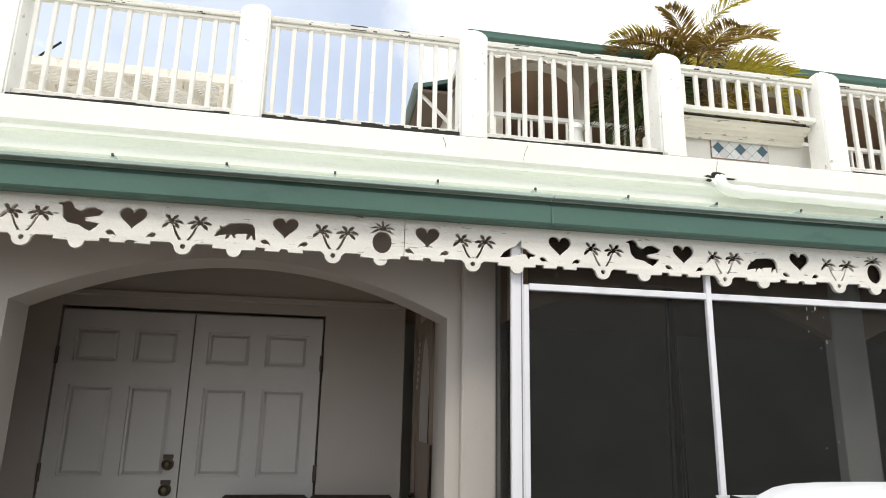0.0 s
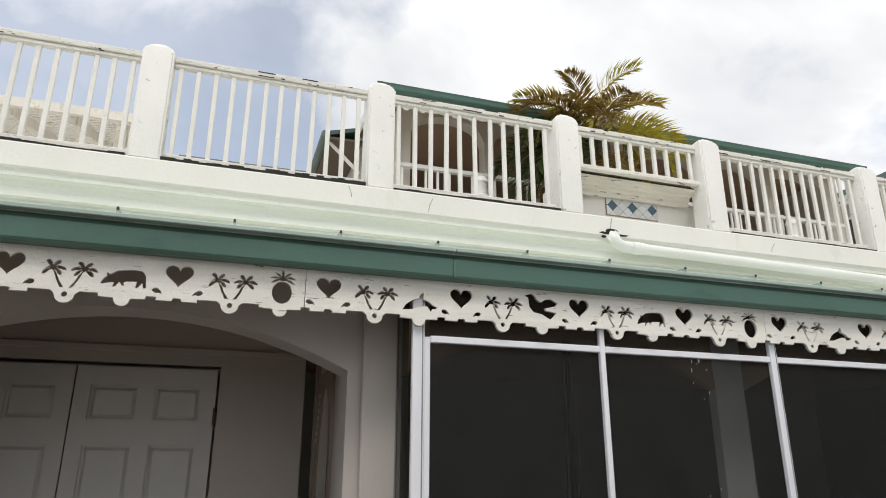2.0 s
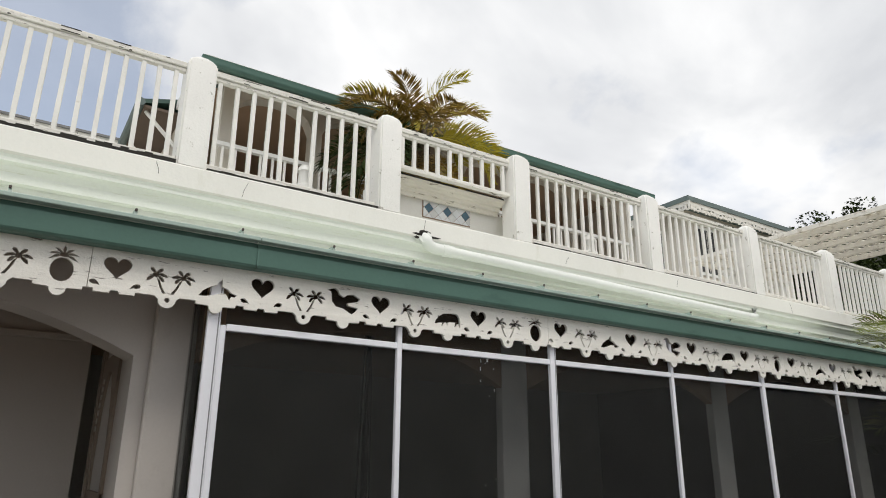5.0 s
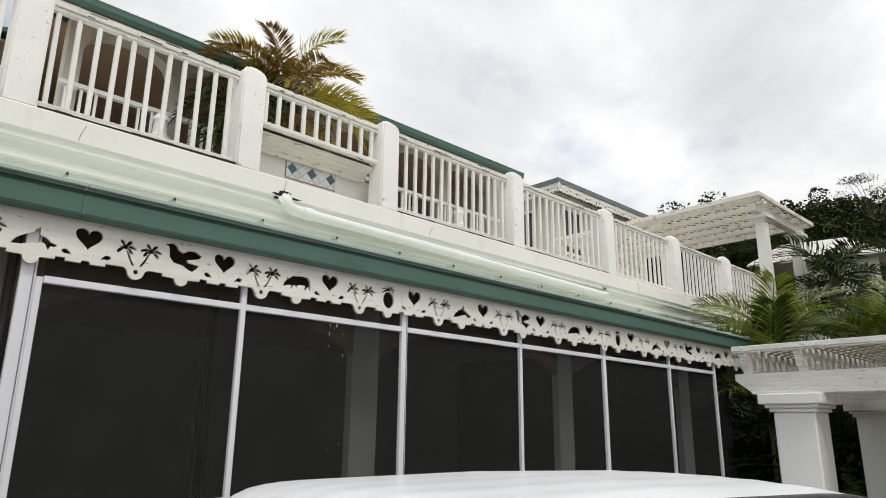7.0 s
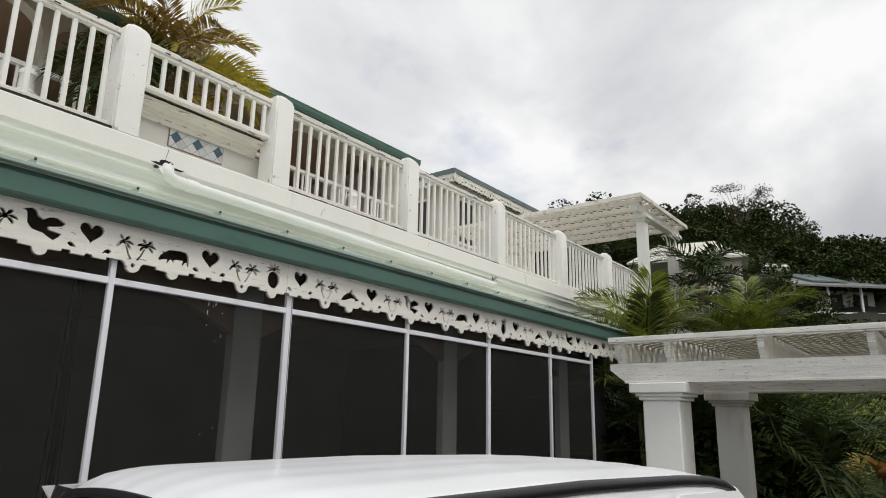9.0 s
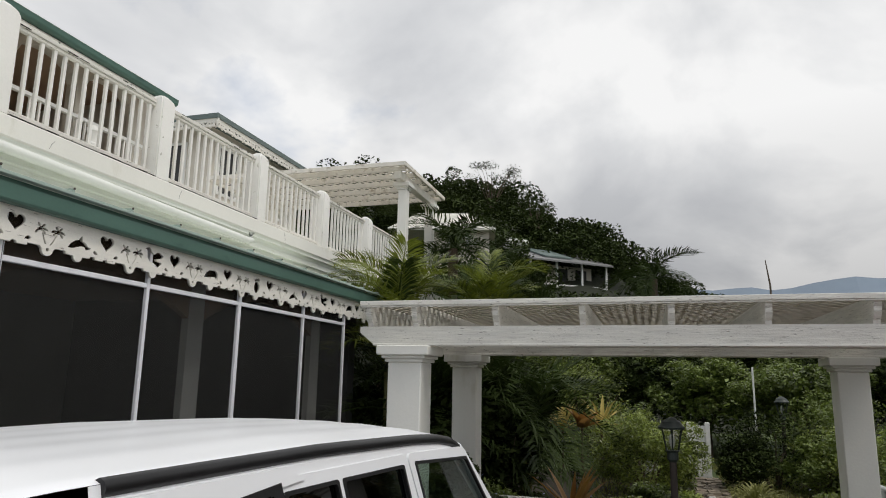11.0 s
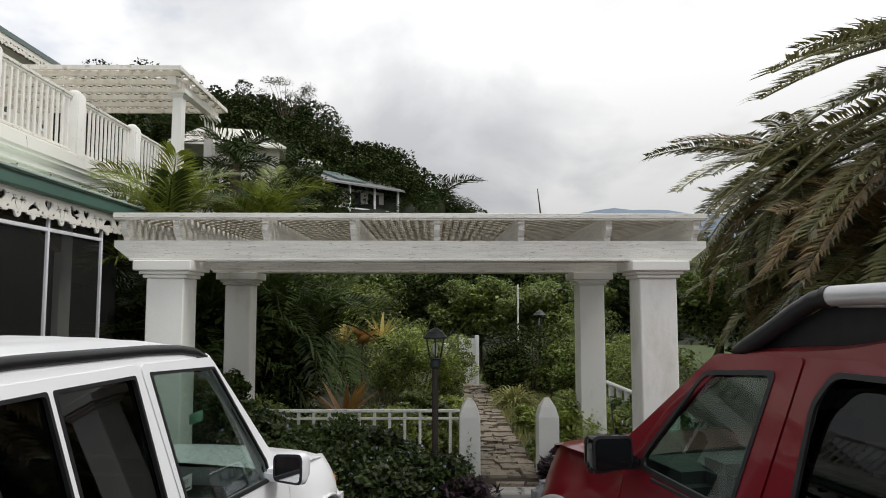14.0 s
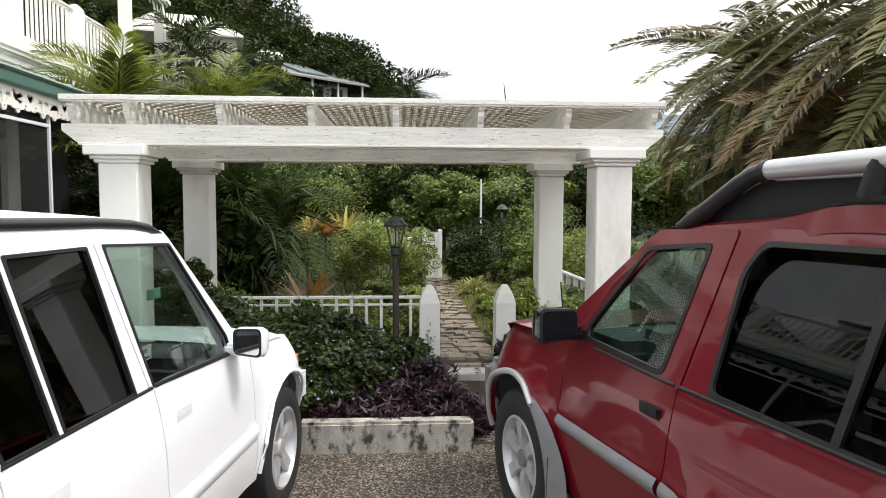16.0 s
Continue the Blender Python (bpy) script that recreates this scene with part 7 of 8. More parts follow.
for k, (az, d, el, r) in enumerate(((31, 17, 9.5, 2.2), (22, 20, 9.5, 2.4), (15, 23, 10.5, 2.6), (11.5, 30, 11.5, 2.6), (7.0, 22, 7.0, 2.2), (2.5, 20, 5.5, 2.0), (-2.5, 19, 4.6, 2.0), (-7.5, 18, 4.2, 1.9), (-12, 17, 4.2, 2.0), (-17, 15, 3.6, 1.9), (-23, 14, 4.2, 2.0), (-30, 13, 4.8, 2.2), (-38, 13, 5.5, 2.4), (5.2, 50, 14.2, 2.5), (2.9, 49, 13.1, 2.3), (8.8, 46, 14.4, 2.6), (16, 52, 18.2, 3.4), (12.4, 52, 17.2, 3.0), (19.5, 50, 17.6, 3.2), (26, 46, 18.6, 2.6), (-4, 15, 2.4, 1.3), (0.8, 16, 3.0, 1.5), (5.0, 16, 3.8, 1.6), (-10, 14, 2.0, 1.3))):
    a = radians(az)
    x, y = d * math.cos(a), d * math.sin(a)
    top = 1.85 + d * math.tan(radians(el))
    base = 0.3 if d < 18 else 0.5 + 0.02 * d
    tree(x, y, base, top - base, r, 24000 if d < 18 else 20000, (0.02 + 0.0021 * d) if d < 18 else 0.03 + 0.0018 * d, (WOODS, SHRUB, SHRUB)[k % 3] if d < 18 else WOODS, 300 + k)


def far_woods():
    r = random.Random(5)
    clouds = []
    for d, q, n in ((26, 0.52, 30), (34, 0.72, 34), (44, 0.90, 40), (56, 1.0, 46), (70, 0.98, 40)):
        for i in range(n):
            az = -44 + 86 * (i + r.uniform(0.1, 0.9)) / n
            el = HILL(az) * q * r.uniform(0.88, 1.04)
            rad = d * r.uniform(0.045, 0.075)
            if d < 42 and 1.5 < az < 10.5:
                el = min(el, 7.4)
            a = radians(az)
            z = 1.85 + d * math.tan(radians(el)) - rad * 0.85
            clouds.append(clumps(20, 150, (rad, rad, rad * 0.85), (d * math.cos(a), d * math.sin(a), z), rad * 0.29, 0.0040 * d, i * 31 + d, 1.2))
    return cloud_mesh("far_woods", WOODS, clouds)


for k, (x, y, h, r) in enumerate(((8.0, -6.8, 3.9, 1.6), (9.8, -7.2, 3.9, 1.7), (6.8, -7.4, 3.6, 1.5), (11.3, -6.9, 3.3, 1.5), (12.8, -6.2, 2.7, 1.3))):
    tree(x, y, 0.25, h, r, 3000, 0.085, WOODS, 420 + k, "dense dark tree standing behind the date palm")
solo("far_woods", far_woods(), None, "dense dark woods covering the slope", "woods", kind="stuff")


# sparse bare-twigged crowns that stand out against the sky
for k, (az, d, el, r) in enumerate(((12.6, 50, 17.9, 1.9), (8.9, 48, 15.4, 1.6))):
    a = radians(az)
    top = 1.85 + d * math.tan(radians(el))
    t = thing("sparse_tree", "thin open-crowned tree on the skyline", "tree", (d * math.cos(a), d * math.sin(a), top - 5), 0, "trees on the slope")
    bm, clouds, kr = bmesh.new(), [], random.Random(500 + k)
    for i in range(14):
        b = kr.uniform(0, 6.28)
        e = Vector((r * math.cos(b) * kr.uniform(0.4, 1), r * math.sin(b) * kr.uniform(0.4, 1), 5 - kr.uniform(0, 1.3)))
        tube(bm, [(0, 0, 1.5), e * 0.5 + Vector((0, 0, 1.2)), e], [0.04, 0.025, 0.01], 5)
        clouds.append(leaf_cloud(170, (0.6, 0.6, 0.35), 0.07, 900 + i, 0.2, tuple(e)))
    part("branchwork", bm, BARK, t)
    part("crown", cloud_mesh("crown", WOODS, clouds), None, t)

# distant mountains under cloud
# Distance haze is mixed into this blue-grey base colour.
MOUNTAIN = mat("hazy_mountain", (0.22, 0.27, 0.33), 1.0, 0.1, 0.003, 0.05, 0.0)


def mountains():
    bm = bmesh.new()
    prev = None
    for k in range(90):
        a = radians(-60 + 1.4 * k)
        d = 1500
        e = 7.3 + 1.5 * noise.noise(Vector((k * 0.11, 3.3, 0))) + 0.5 * noise.noise(Vector((k * 0.5, 1.3, 0)))
        cur = (bm.verts.new((d * math.cos(a), d * math.sin(a), -40)), bm.verts.new((d * 1.2 * math.cos(a), d * 1.2 * math.sin(a), d * 1.2 * math.tan(radians(e)))), bm.verts.new((d * 1.5 * math.cos(a), d * 1.5 * math.sin(a), -40)))
        if prev:
            bm.faces.new((prev[0], cur[0], cur[1], prev[1])); bm.faces.new((prev[1], cur[1], cur[2], prev[2]))
        prev = cur
    return bm


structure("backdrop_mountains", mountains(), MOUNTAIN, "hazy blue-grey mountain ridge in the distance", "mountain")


# ---------------------------------------------------------------- upper house on the terrace
HOUSE_GREEN = mat("dark_green_roof", (0.035, 0.080, 0.062), 0.5, 0.15, 2, 60, 0.1)
CREAM = mat("cream_wall", (0.62, 0.58, 0.50), 0.75, 0.08, 1.5, 60, 0.2)
BROWN_WALL = mat("brown_veranda_wall", (0.42, 0.33, 0.26), 0.8, 0.15, 1.5, 60, 0.2)
EAVE_BROWN = mat("brown_eave_boards", (0.13, 0.095, 0.07), 0.8, 0.2, 4, 60, 0.3)
FAR_ROOF = mat("far_grey_roof", (0.12, 0.16, 0.15), 0.5, 0.15, 2, 40, 0.2)


def hip_roof(t, x0, x1, y0, y1, z, rise, material, thick=0.10):
    bm = bmesh.new()
    i = min(x1 - x0, y1 - y0) / 2
    base = [(x0, y0), (x1, y0), (x1, y1), (x0, y1)]
    lo = [bm.verts.new((*p, z)) for p in base]
    hi = [bm.verts.new((*p, z + thick)) for p in base]
    if x1 - x0 > y1 - y0:
        r = [bm.verts.new((x0 + i, (y0 + y1) / 2, z + thick + rise)), bm.verts.new((x1 - i, (y0 + y1) / 2, z + thick + rise))]
        bm.faces.new((hi[0], hi[1], r[1], r[0])); bm.faces.new((hi[1], hi[2], r[1])); bm.faces.new((hi[2], hi[3], r[0], r[1])); bm.faces.new((hi[3], hi[0], r[0]))
    else:
        r = [bm.verts.new(((x0 + x1) / 2, y0 + i, z + thick + rise)), bm.verts.new(((x0 + x1) / 2, y1 - i, z + thick + rise))]
        bm.faces.new((hi[0], hi[1], r[0])); bm.faces.new((hi[1], hi[2], r[1], r[0])); bm.faces.new((hi[2], hi[3], r[1])); bm.faces.new((hi[3], hi[0], r[0], r[1]))
    for k in range(4):
        bm.faces.new((lo[k], lo[(k + 1) % 4], hi[(k + 1) % 4], hi[k]))
    bm.faces.new(lo[::-1])
    return part("roof", bm, material, t, "green metal roof" if material is HOUSE_GREEN else "grey metal roof")


def veranda_house():
    t = thing("veranda_house", "upper house with an arched veranda and a green metal roof", "house")
    bm = bmesh.new()
    arches = [(1.22 + 0.83 * k, 1.95 + 0.83 * k) for k in range(6)]
    z0, z1, ya, yb = 3.52, 5.085, 5.72, 5.86
    edge = 1.10
    for a, b in arches:
        box(bm, edge, a, ya, yb, z0, z1)
        n = 14
        topl = [(a + (b - a) * k / n, 4.83 + 0.21 * math.sqrt(max(0, 1 - (2 * k / n - 1) ** 2))) for k in range(n + 1)]
        for s, q in zip(topl, topl[1:]):
            prism(bm, [s, q, (q[0], z1), (s[0], z1)], "y", ya, yb)
        edge = b
    box(bm, edge, 6.32, ya, yb, z0, z1)
    part("wall", bm, CREAM, t, "cream plastered arches")
    part("side_wall", boxes((0.87, 0.95, 6.4, 9.2, z0, z1)), CREAM, t)
    part("side_wall", boxes((6.2, 6.32, 5.862, 9.2, z0, z1)), CREAM, t)
    part("back_wall", boxes((0.95, 6.2, 8.0, 8.15, z0, 5.058)), BROWN_WALL, t, "brown wall inside the veranda")
    part("veranda_ceiling", boxes((0.95, 6.2, 5.862, 8.15, 5.06, 5.084)), CEILING_WOOD, t)
    hip_roof(t, 0.86, 6.24, 5.44, 9.5, 5.09, 0.9, HOUSE_GREEN, 0.015)
    part("fascia", boxes((0.84, 6.26, 5.366, 5.386, 4.93, 5.088)), WHITE_TRIM, t, "white fascia board")
    part("soffit", boxes((0.84, 6.26, 5.388, 5.718, 5.07, 5.088)), CEILING_WOOD, t)
    part("gutter", prism(bmesh.new(), [(5.364, 5.028), (5.364, 4.96)] + [(5.325 + 0.040 * math.cos(a), 4.990 + 0.038 * math.sin(a)) for a in [radians(-50 - 13 * k) for k in range(11)]] + [(5.282, 5.02), (5.278, 5.028), (5.300, 5.034)], "x", 0.80, 6.30), GREEN, t, "green eaves gutter", smooth=30)
    for k in range(3):
        ob = part("valance", BOARD, None, t, "white pierced valance")
        ob.matrix_basis = pose(0.85 + 1.80 * k, 5.345, 4.838) @ Matrix.Diagonal((0.735, 0.6, 0.42, 1))
    # the side eave steps out further back
    part("side_fascia", boxes((0.80, 0.82, 5.39, 6.20, 4.94, 5.03)), WHITE_TRIM, t, "white fascia board")
    part("side_soffit", boxes((0.822, 0.868, 5.39, 6.20, 4.945, 4.96)), EAVE_BROWN, t)
    part("side_eave", prism(bmesh.new(), [(0.52, 4.93), (0.86, 5.03), (0.86, 5.07), (0.52, 4.975)], "y", 6.22, 9.5), HOUSE_GREEN, t, "green metal side eave")
    part("side_soffit", boxes((0.535, 0.868, 6.23, 9.48, 4.90, 4.925)), EAVE_BROWN, t)
    part("side_gutter", tube(bmesh.new(), [(0.50, 6.2, 4.935), (0.50, 9.5, 4.935)], 0.04, 8), FAR_ROOF, t, "dark gutter along the side eave", smooth=40)
    for y in (6.30, 7.1, 7.9):
        part("bracket", tube(bmesh.new(), [(0.865, y, 4.60), (0.72, y, 4.74), (0.56, y, 4.895)], 0.018, 6), WHITE_TRIM, t, "white eave bracket")
    part("door_window", boxes((2.0, 2.9, 7.97, 7.995, 3.6, 4.7), (4.0, 4.8, 7.97, 7.995, 3.6, 4.7)), DARK, t, "dark doorway")
    part("side_window", boxes((0.855, 0.868, 6.7, 7.1, 3.9, 4.7)), DARK, t, "dark side window")
    return t


veranda_house()
t = thing("veranda_railing", "low white railing across the veranda arches", "railing")
part("top_rail", boxes((1.06, 6.2, 5.60, 5.65, 4.42, 4.455)), WHITE_TRIM, t)
part("bottom_rail", boxes((1.06, 6.2, 5.605, 5.645, 3.75, 3.78)), WHITE_TRIM, t)
for k in range(46):
    ob = part("baluster", BALUSTER, None, t)
    ob.matrix_basis = pose(1.12 + k * 0.111, 5.625, 3.78) @ Matrix.Diagonal((0.8, 0.8, 1.03, 1))
for x in (1.83, 3.5, 5.35):
    part("newel", lathe(bmesh.new(), [(0.07, 3.52), (0.07, 4.12), (0.088, 4.13), (0.088, 4.17), (0.060, 4.19), (0.055, 4.30), (0.066, 4.315), (0.060, 4.35), (0.035, 4.375), (0.004, 4.385)], (x, 5.52, 0), 18), WHITE_TRIM, t, "turned white newel with a domed top", smooth=40)


def eave_house(name, label, x0, x1, y0, y1, z0, eave, rise, over=0.4, windows=3, vz=0.18, roof_mat=None):
    t = thing(name, label, "house")
    part("wall", boxes((x0, x1, y0, y1, z0, eave)), CREAM, t)
    hip_roof(t, x0 - over, x1 + over, y0 - over, y1 + over, eave + 0.001, rise, roof_mat or FAR_ROOF, 0.03 if roof_mat else 0.10)
    n = max(1, int((x1 - x0 + 2 * over) / 1.2))
    for k in range(n):
        ob = part("valance", BOARD, None, t, "white pierced valance")
        ob.matrix_basis = pose(x0 - over + 0.02 + k * (x1 - x0 + 2 * over) / n, y0 - over + 0.03, eave - vz) @ Matrix.Diagonal(((x1 - x0 + 2 * over) / n / 2.45, 1, vz / 0.26, 1))
    m = max(1, int((y1 - y0 + 2 * over) / 1.2))
    for k in range(m):
        ob = part("valance", BOARD, None, t, "white pierced valance")
        ob.matrix_basis = pose(x0 - over + 0.03, y1 + over - 0.02 - k * (y1 - y0 + 2 * over) / m, eave - vz, 0, 0, -90) @ Matrix.Diagonal(((y1 - y0 + 2 * over) / m / 2.45, 1, vz / 0.26, 1))
    for k in range(windows):
        x = x0 + (k + 0.5) * (x1 - x0) / windows
        w = part("window", boxes((x - 0.35, x + 0.35, y0 - 0.03, y0 - 0.002, eave - 1.35, eave - 0.30)), WHITE_TRIM, t)
        part("pane", boxes((x - 0.29, x - 0.01, y0 - 0.034, y0 - 0.031, eave - 1.29, eave - 0.36), (x + 0.01, x + 0.29, y0 - 0.034, y0 - 0.031, eave - 1.29, eave - 0.36)), DARK, w, "dark pane")
    for k in range(2):
        y = y0 + (k + 0.5) * (y1 - y0) / 2
        w = part("window", boxes((x0 - 0.03, x0 - 0.002, y - 0.35, y + 0.35, eave - 1.35, eave - 0.30)), WHITE_TRIM, t)
        part("pane", boxes((x0 - 0.034, x0 - 0.031, y - 0.29, y + 0.29, eave - 1.29, eave - 0.36)), DARK, w, "dark pane")
    return t


eave_house("guest_house", "cream guest house with a grey hip roof and pierced valance", 11.15, 14.75, 8.4, 12.0, 3.5, 6.84, 0.9)
eave_house("west_house", "distant cream house with a grey roof and pierced valance", -0.65, 0.95, 9.6, 13, 3.5, 5.83, 0.06, vz=0.22, roof_mat=ROOF_GREY)
structure("floor_upper", boxes((-12, 18, 14, 20, 3.2, 3.5), (13.6, 18, 5.2, 14, 3.2, 3.5)), CONCRETE, "upper yard slab behind the terrace", "floor")


def roof_trellis():
    t = thing("lattice_canopy", "sloping cream lattice canopy standing on the terrace", "canopy", (-2.55, 7.4, 3.72))
    for x in (-1.15, 1.15):
        for y in (-0.4, 1.2):
            part("post", boxes((x - 0.05, x + 0.05, y - 0.05, y + 0.05, -0.2, 1.45)), LATTICE, t)
    me = finish(lattice_sheet(2.7, 2.2, 0.09, 0.036), "lattice", LATTICE)
    me.transform(Matrix.Translation((-1.35, -0.75, 1.28)) @ Matrix.Rotation(radians(16), 4, "X"))
    part("lattice", me, LATTICE, t, "crossed diagonal laths")
    part("edge_board", boxes((-1.37, 1.37, -0.80, -0.752, 1.24, 1.33)), LATTICE, t)
    part("ridge_board", boxes((-1.37, 1.37, 1.37, 1.42, 1.88, 1.96)), LATTICE, t)
    for k in range(6):
        x = -1.3 + k * 0.52
        bm = box(bmesh.new(), x - 0.025, x + 0.025, 0, 2.2, -0.10, -0.005)
        bm.transform(Matrix.Translation((0, -0.75, 1.28)) @ Matrix.Rotation(radians(16), 4, "X"))
        part("rafter", bm, LATTICE, t)


roof_trellis()
solo("pole", tube(bmesh.new(), [(-3.42, 7.2, 5.21), (-3.25, 7.2, 5.39), (-3.10, 7.2, 5.535)], 0.012, 6), BLACK_PLASTIC, "short black pole leaning at the canopy edge", "pole")


# garden house and villa on the slope
def gazebo():
    t = thing("garden_pavilion", "cream pavilion with pale hip roof and lattice arch on the slope", "pavilion")
    part("wall", arch_wall(-1.1, 1.1, -0.62, 0.30, 1.9, 0.42, 0, 3.28, -0.08, 0.08), CREAM, t)
    part("side_wall", boxes((-1.1, -1.0, 0.081, 1.0, 0, 3.28), (1.0, 1.1, 0.081, 1.0, 0, 3.28), (-1.0, 1.0, 0.9, 1.0, 0, 3.28)), CREAM, t)
    hip_roof(t, -2.6, 1.32, -0.45, 1.6, 3.281, 0.80, PALE_TILE, 0.06)
    part("shell_arch", prism(bmesh.new(), [(0.15 + 0.55 * math.cos(k * math.pi / 10), 2.85 + 0.36 * math.sin(k * math.pi / 10)) for k in range(11)], "y", -0.14, -0.085), WHITE_TRIM, t, "white shell-shaped arch")
    me = finish(lattice_sheet(0.92, 2.3, 0.11, 0.04), "lattice", LATTICE)
    me.transform(Matrix.Translation((-0.62, 0.0, 0.02)) @ Matrix.Rotation(radians(90), 4, "X"))
    part("lattice", me, LATTICE, t)
    t.matrix_world = pose(23.4, 6.5, 3.9, 0, 0, -76)


PALE_TILE = mat("pale_roof_shingle", (0.62, 0.61, 0.54), 0.7, 0.2, 4, 60, 0.4)
gazebo()


def villa():
    t = thing("hillside_villa", "grey-roofed villa with a solar water heater on the slope", "house", (41, 3.6, 4.6), -80)
    part("wall", boxes((-2.4, 2.4, 0, 4, 0, 2.28)), CREAM, t)
    part("roof", prism(bmesh.new(), [(-1.5, 2.30), (2.2, 3.60), (4.6, 2.6), (4.6, 2.5), (2.2, 3.48), (-1.5, 2.20)], "x", -2.9, 2.9), ROOF_GREY, t, "sloping grey metal roof")
    for x in (-2.7, -0.9, 0.9, 2.7):
        part("post", boxes((x - 0.05, x + 0.05, -1.1, -1.0, 0, 2.35)), WHITE_TRIM, t)
    part("rail", boxes((-2.7, 2.7, -1.08, -1.02, 0.9, 0.98)), WHITE_TRIM, t)
    for x in (-1.5, 0.2, 1.6):
        part("window", boxes((x - 0.4, x + 0.4, -0.03, -0.005, 0.9, 2.1)), DARK, t)
    t.matrix_world = pose(40.5, 4.9, 6.45, 0, 0, -48)
    h = thing("solar_heater", "white solar water heater tank and panel on the villa roof", "water heater")
    part("tank", cyl(bmesh.new(), (-2.5, 1.9, 3.86), (-1.1, 1.9, 3.86), 0.26, n=16), WHITE_TRIM, h, smooth=40)
    part("panel", prism(bmesh.new(), [(-0.9, 2.56), (1.6, 3.44), (1.6, 3.52), (-0.9, 2.64)], "x", -1.6, 0.4), FAR_ROOF, h, "pale collector panel")
    h.matrix_world = pose(40.5, 4.9, 6.45, 0, 0, -48)


villa()

# ---------------------------------------------------------------- garden furniture
solo("kerb", box(bmesh.new(), 4.615, 4.745, -0.585, 0.62, -0.02, 0.215, 0.018, 2), KERB, "weathered concrete wheel-stop kerb with peeling white paint", "kerb")


def gate_post(y, label):
    bm = bmesh.new()
    w = 0.088
    lv = [(w, -0.15), (w, 0.50), (w * 0.72, 0.585), (0.022, 0.655)]
    rings = [[bm.verts.new((sx * r, sy * r, z)) for sx, sy in ((-1, -1), (1, -1), (1, 1), (-1, 1))] for r, z in lv]
    for s, q in zip(rings, rings[1:]):
        for k in range(4):
            bm.faces.new((s[k], s[(k + 1) % 4], q[(k + 1) % 4], q[k]))
    bm.faces.new(rings[-1]); bm.faces.new(rings[0][::-1])
    bmesh.ops.bevel(bm, geom=bm.edges[:], offset=0.003, segments=1, affect="EDGES", clamp_overlap=True)
    ob = solo("gate_post", bm, WHITE_WALL, label, "post", "posts of the garden path")
    ob.matrix_world = pose(5.99, y, 0.34)


gate_post(-0.335, "white pointed post beside the garden path with a climbing vine")
gate_post(-1.005, "white pointed post beside the garden path")
f = thing("garden_fence", "low white wooden fence along the flower bed", "fence")
part("top_rail", boxes((5.97, 6.01, -0.255, 1.62, 0.875, 0.90), bev=0.004), WEATHERED, f)
part("lower_rail", boxes((5.975, 6.005, -0.255, 1.62, 0.815, 0.83)), WEATHERED, f)
part("bottom_rail", boxes((5.975, 6.005, -0.255, 1.62, 0.48, 0.505)), WEATHERED, f)
for k in range(14):
    part("picket", boxes((5.978, 6.002, -0.17 + k * 0.13 - 0.012, -0.17 + k * 0.13 + 0.012, 0.42, 0.874)), WEATHERED, f)


def lamp(at, h, label, s=1.0):
    t = thing("garden_lamp", label, "lamp post", at, 0, "garden lamps")
    part("pole", tube(bmesh.new(), [(0, 0, -0.1), (0, 0, h - 0.30 * s)], 0.026 * s, 12), POLE, t, "rusty brown pole", smooth=40)
    part("collar", lathe(bmesh.new(), [(0.028 * s, h - 0.33 * s), (0.042 * s, h - 0.31 * s), (0.040 * s, h - 0.26 * s), (0.055 * s, h - 0.245 * s), (0.02, h - 0.24 * s)], n=12), LAMP_BLACK, t)
    bm = bmesh.new()
    lathe(bm, [(0.048 * s, h - 0.24 * s), (0.080 * s, h - 0.085 * s)], n=6)
    g = part("glass", bm, LAMP_GLASS, t, "clear lantern glass")
    for k in range(6):
        a = 2 * math.pi * k / 6
        part("bar", tube(bmesh.new(), [(0.05 * s * math.cos(a), 0.05 * s * math.sin(a), h - 0.24 * s), (0.083 * s * math.cos(a), 0.083 * s * math.sin(a), h - 0.08 * s)], 0.006 * s, 5), LAMP_BLACK, t)
    part("hood", lathe(bmesh.new(), [(0.098 * s, h - 0.088 * s), (0.10 * s, h - 0.075 * s), (0.072 * s, h - 0.045 * s), (0.068 * s, h - 0.035 * s), (0.035 * s, h - 0.012 * s), (0.012 * s, h)], n=12), LAMP_BLACK, t, "black domed hood", smooth=30)
    part("bulb", lathe(bmesh.new(), [(0.010, h - 0.23 * s), (0.022 * s, h - 0.19 * s), (0.020 * s, h - 0.14 * s), (0.006, h - 0.12 * s)], n=10), TILE_WHITE, t)


POLE = mat("rusty_pole", (0.040, 0.030, 0.025), 0.7, 0.3, 12, 90, 0.3)
LAMP_BLACK = mat("dark_green_iron", (0.022, 0.030, 0.026), 0.5, 0.3, 20, 120, 0.1)
LAMP_GLASS = glass("lantern_glass", (0.95, 0.95, 0.9), 0.85)
lamp((5.62, -0.04, 0.30), 1.31, "black lantern on a brown pole in the flower bed")
lamp((11.5, -1.82, 0.37), 1.33, "dark lantern on a pole among the bushes", 1.1)
solo("white_stake", tube(bmesh.new(), [(11.9, -1.50, 0.3), (11.9, -1.50, 2.14)], 0.015, 8), WHITE_TRIM, "thin white stake standing among the bushes", "stake")


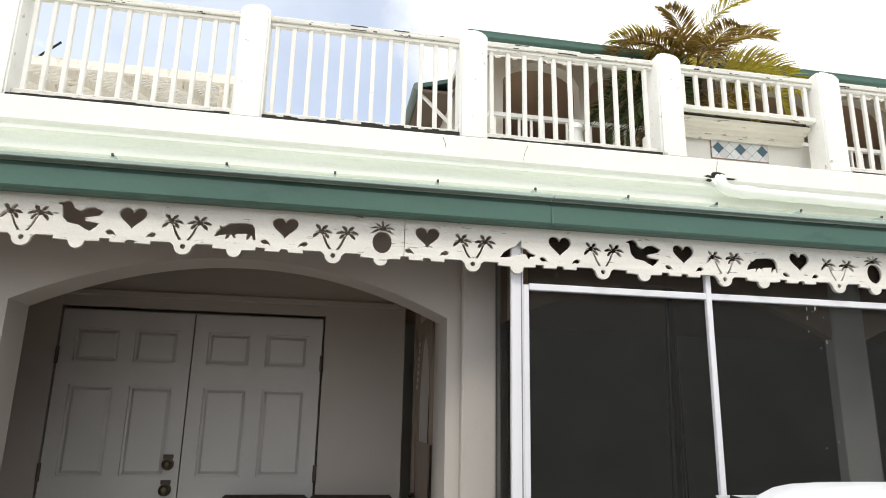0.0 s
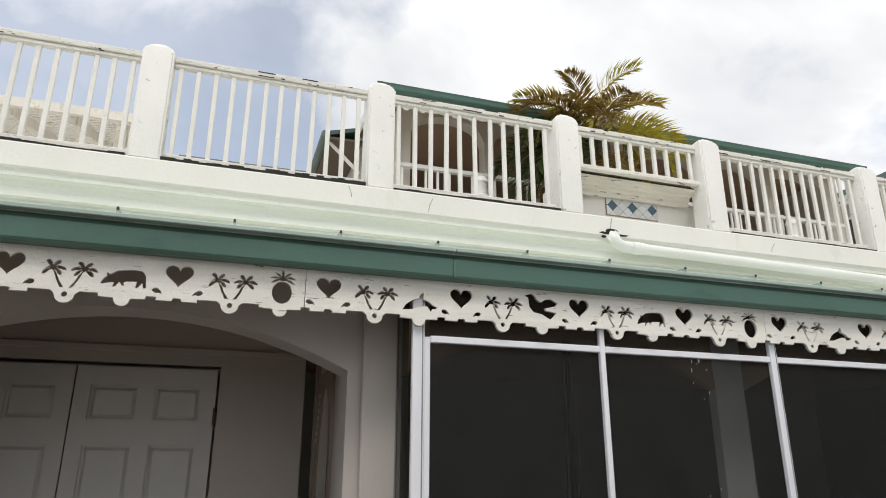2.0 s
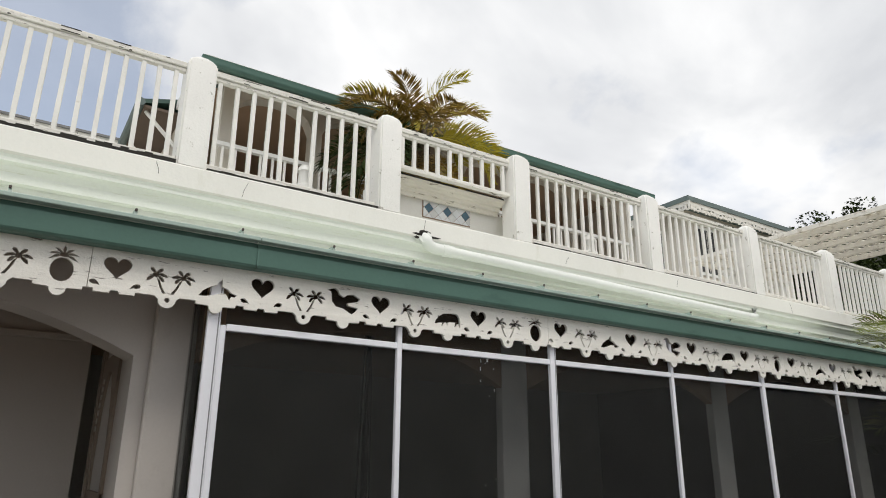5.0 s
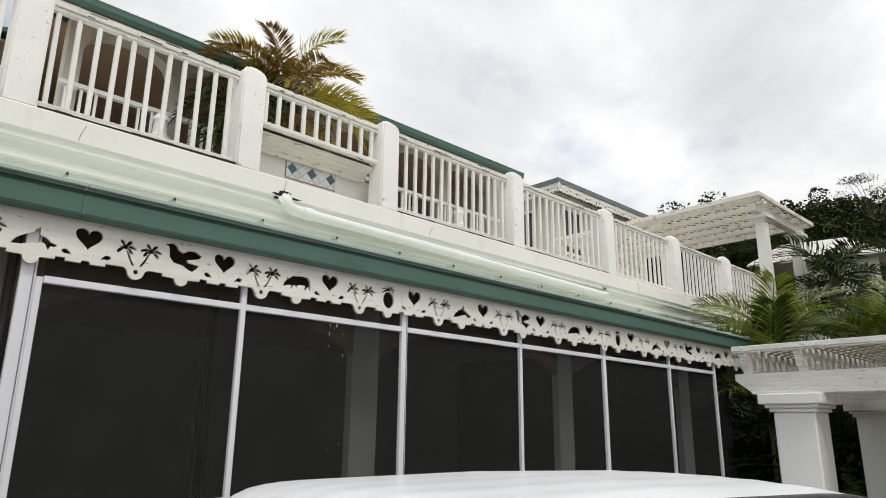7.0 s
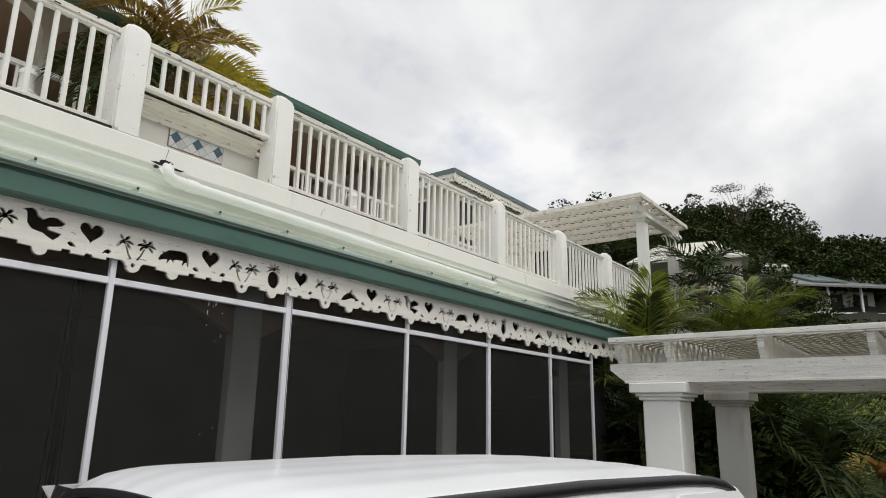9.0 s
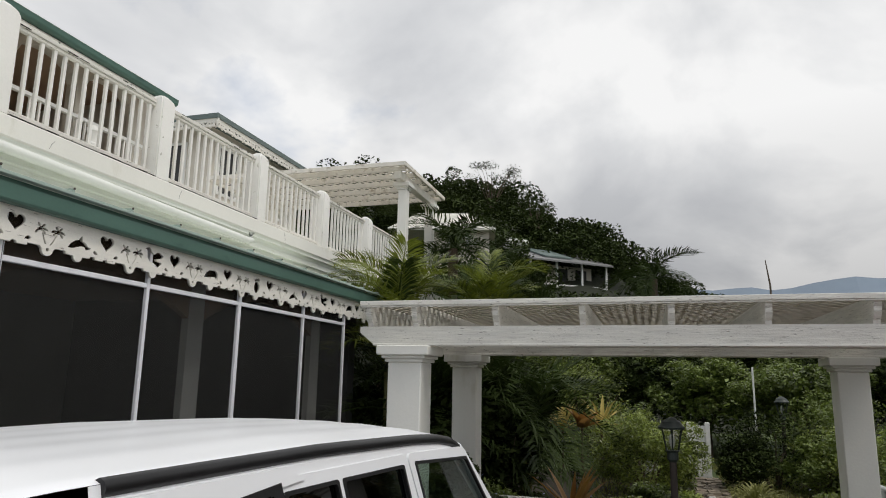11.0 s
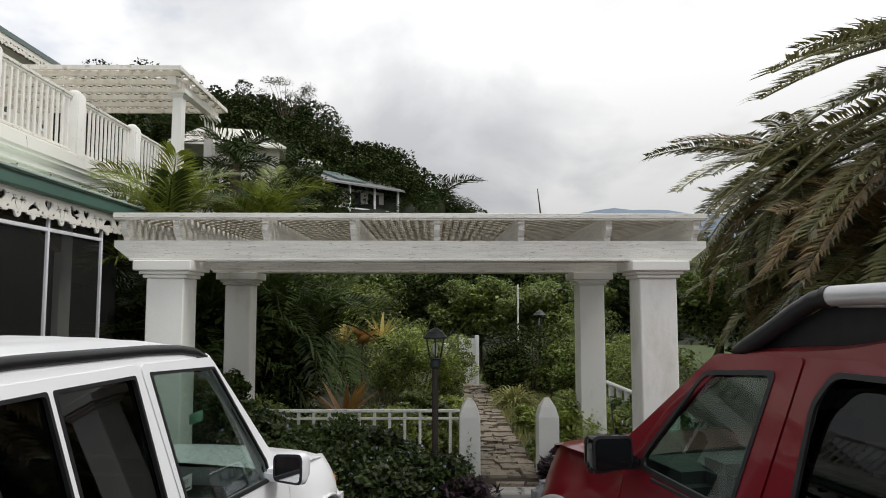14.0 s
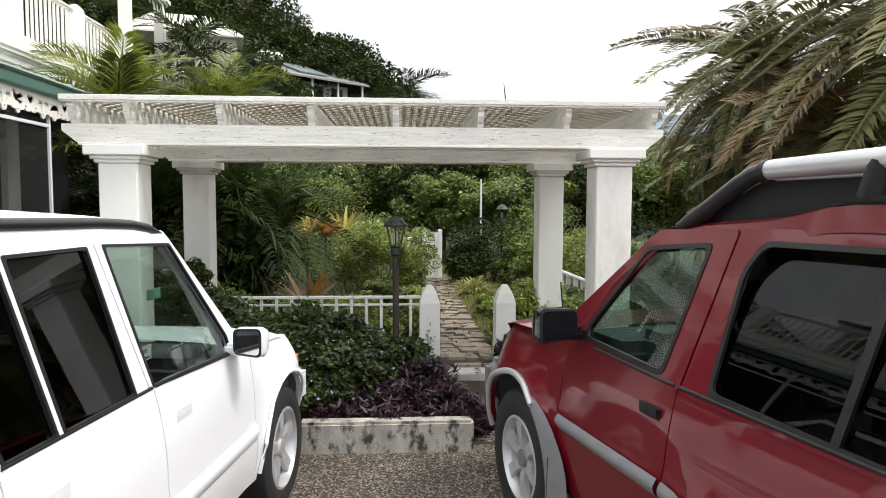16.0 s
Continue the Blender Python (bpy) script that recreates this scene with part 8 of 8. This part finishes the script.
# stone path
def path_stones():
    t = tagged(new("path"), "uneven stone-paved garden path leading to a white gate", "path", "", "structure")
    r = random.Random(3)
    x = 5.75
    while x < 11.9:
        cy = -0.67 - 0.006 * (x - 6)
        half = 0.26 - 0.006 * (x - 6)
        n = r.choice((2, 3, 3, 4))
        step = r.uniform(0.09, 0.19)
        cut = sorted([-half] + [half * (2 * (k + r.uniform(-0.25, 0.25)) / n - 1) for k in range(1, n)] + [half])
        for a, b in zip(cut, cut[1:]):
            z = land(x, 0) + r.uniform(0.005, 0.04)
            g = 0.008
            j = lambda: r.uniform(-0.05, 0.05)
            poly = [(x + g + j() * 0.5, cy + a + g + j() * 0.4), (x + step - g + j(), cy + a + g + j() * 0.4), (x + step - g + j(), cy + b - g + j() * 0.4), (x + g + j() * 0.5, cy + b - g + j() * 0.4)]
            part("stone", prism(bmesh.new(), poly, "z", z - 0.06, z), STONE, t)
        x += step
    return t


path_stones()
structure("path_ramp", prism(bmesh.new(), [(4.76, 0.0), (4.80, 0.02), (5.55, 0.235), (5.55, -0.1), (4.76, -0.1)], "y", -0.97, -0.42), ASPHALT, "pebbled concrete ramp from the parking to the path", "path")
structure("path_threshold", box(bmesh.new(), 5.55, 5.74, -0.97, -0.40, 0.15, 0.315, 0.012), CONCRETE, "pale stone threshold before the path", "step")
solo("bed_edge", boxes((4.80, 4.86, -0.42, -0.405, -0.02, 0.10)), CONCRETE, "short concrete edging piece", "edging")

g = thing("white_gate", "white wooden garden gate at the end of the path", "gate")
for y in (-0.79, -0.51):
    part("post", boxes((12.0, 12.10, y - 0.035, y + 0.035, 0.2, 1.25), bev=0.006), WHITE_TRIM, g)
for k in range(3):
    part("board", boxes((12.02, 12.04, -0.75 + k * 0.07, -0.75 + k * 0.07 + 0.06, 0.38, 1.2)), WHITE_TRIM, g)
for z in (0.5, 0.95):
    part("cross_rail", boxes((12.041, 12.06, -0.755, -0.545, z, z + 0.07)), WHITE_TRIM, g)
solo("side_wall_white", boxes((12.12, 12.3, -0.34, 0.3, 0.2, 1.1)), WHITE_WALL, "low white garden wall beside the gate", "wall")
w = thing("ramp_railing", "low white railing sloping down at the garden side", "railing")
part("top_rail", tube(bmesh.new(), [(8.9, -1.95, 0.92), (7.3, -2.75, 0.62)], 0.025, 8), WHITE_TRIM, w)
for k in range(14):
    q = k / 13
    part("slat", boxes((8.9 - 1.6 * q - 0.012, 8.9 - 1.6 * q + 0.012, -1.95 - 0.8 * q - 0.03, -1.95 - 0.8 * q + 0.03, 0.3, 0.905 - 0.3 * q)), WHITE_TRIM, w)

# loose stones and litter in the bed
r = random.Random(21)
for k in range(16):
    x, y = r.uniform(4.82, 5.0), r.uniform(0.1, 0.62)
    bm = bmesh.new()
    bmesh.ops.create_icosphere(bm, subdivisions=2, radius=r.uniform(0.03, 0.065))
    for v in bm.verts:
        v.co *= 1 + 0.25 * noise.noise(v.co * 18 + Vector((k, 0, 0)))
        v.co.z *= 0.7
    ob = solo("garden_stone", bm, STONE, "rounded grey stone in the flower bed", "stone", "stones of the bed", smooth=60)
    ob.matrix_world = pose(x, y, land(x, y) + 0.02, 0, 0, r.uniform(0, 360))
solo("bare_pole", tube(bmesh.new(), [(19.8, -3.18, 0.3), (19.8, -3.18, 4.5), (19.8, -3.10, 5.2)], [0.03, 0.025, 0.012], 8), BARK, "thin dark bare pole standing up beyond the pergola", "pole")
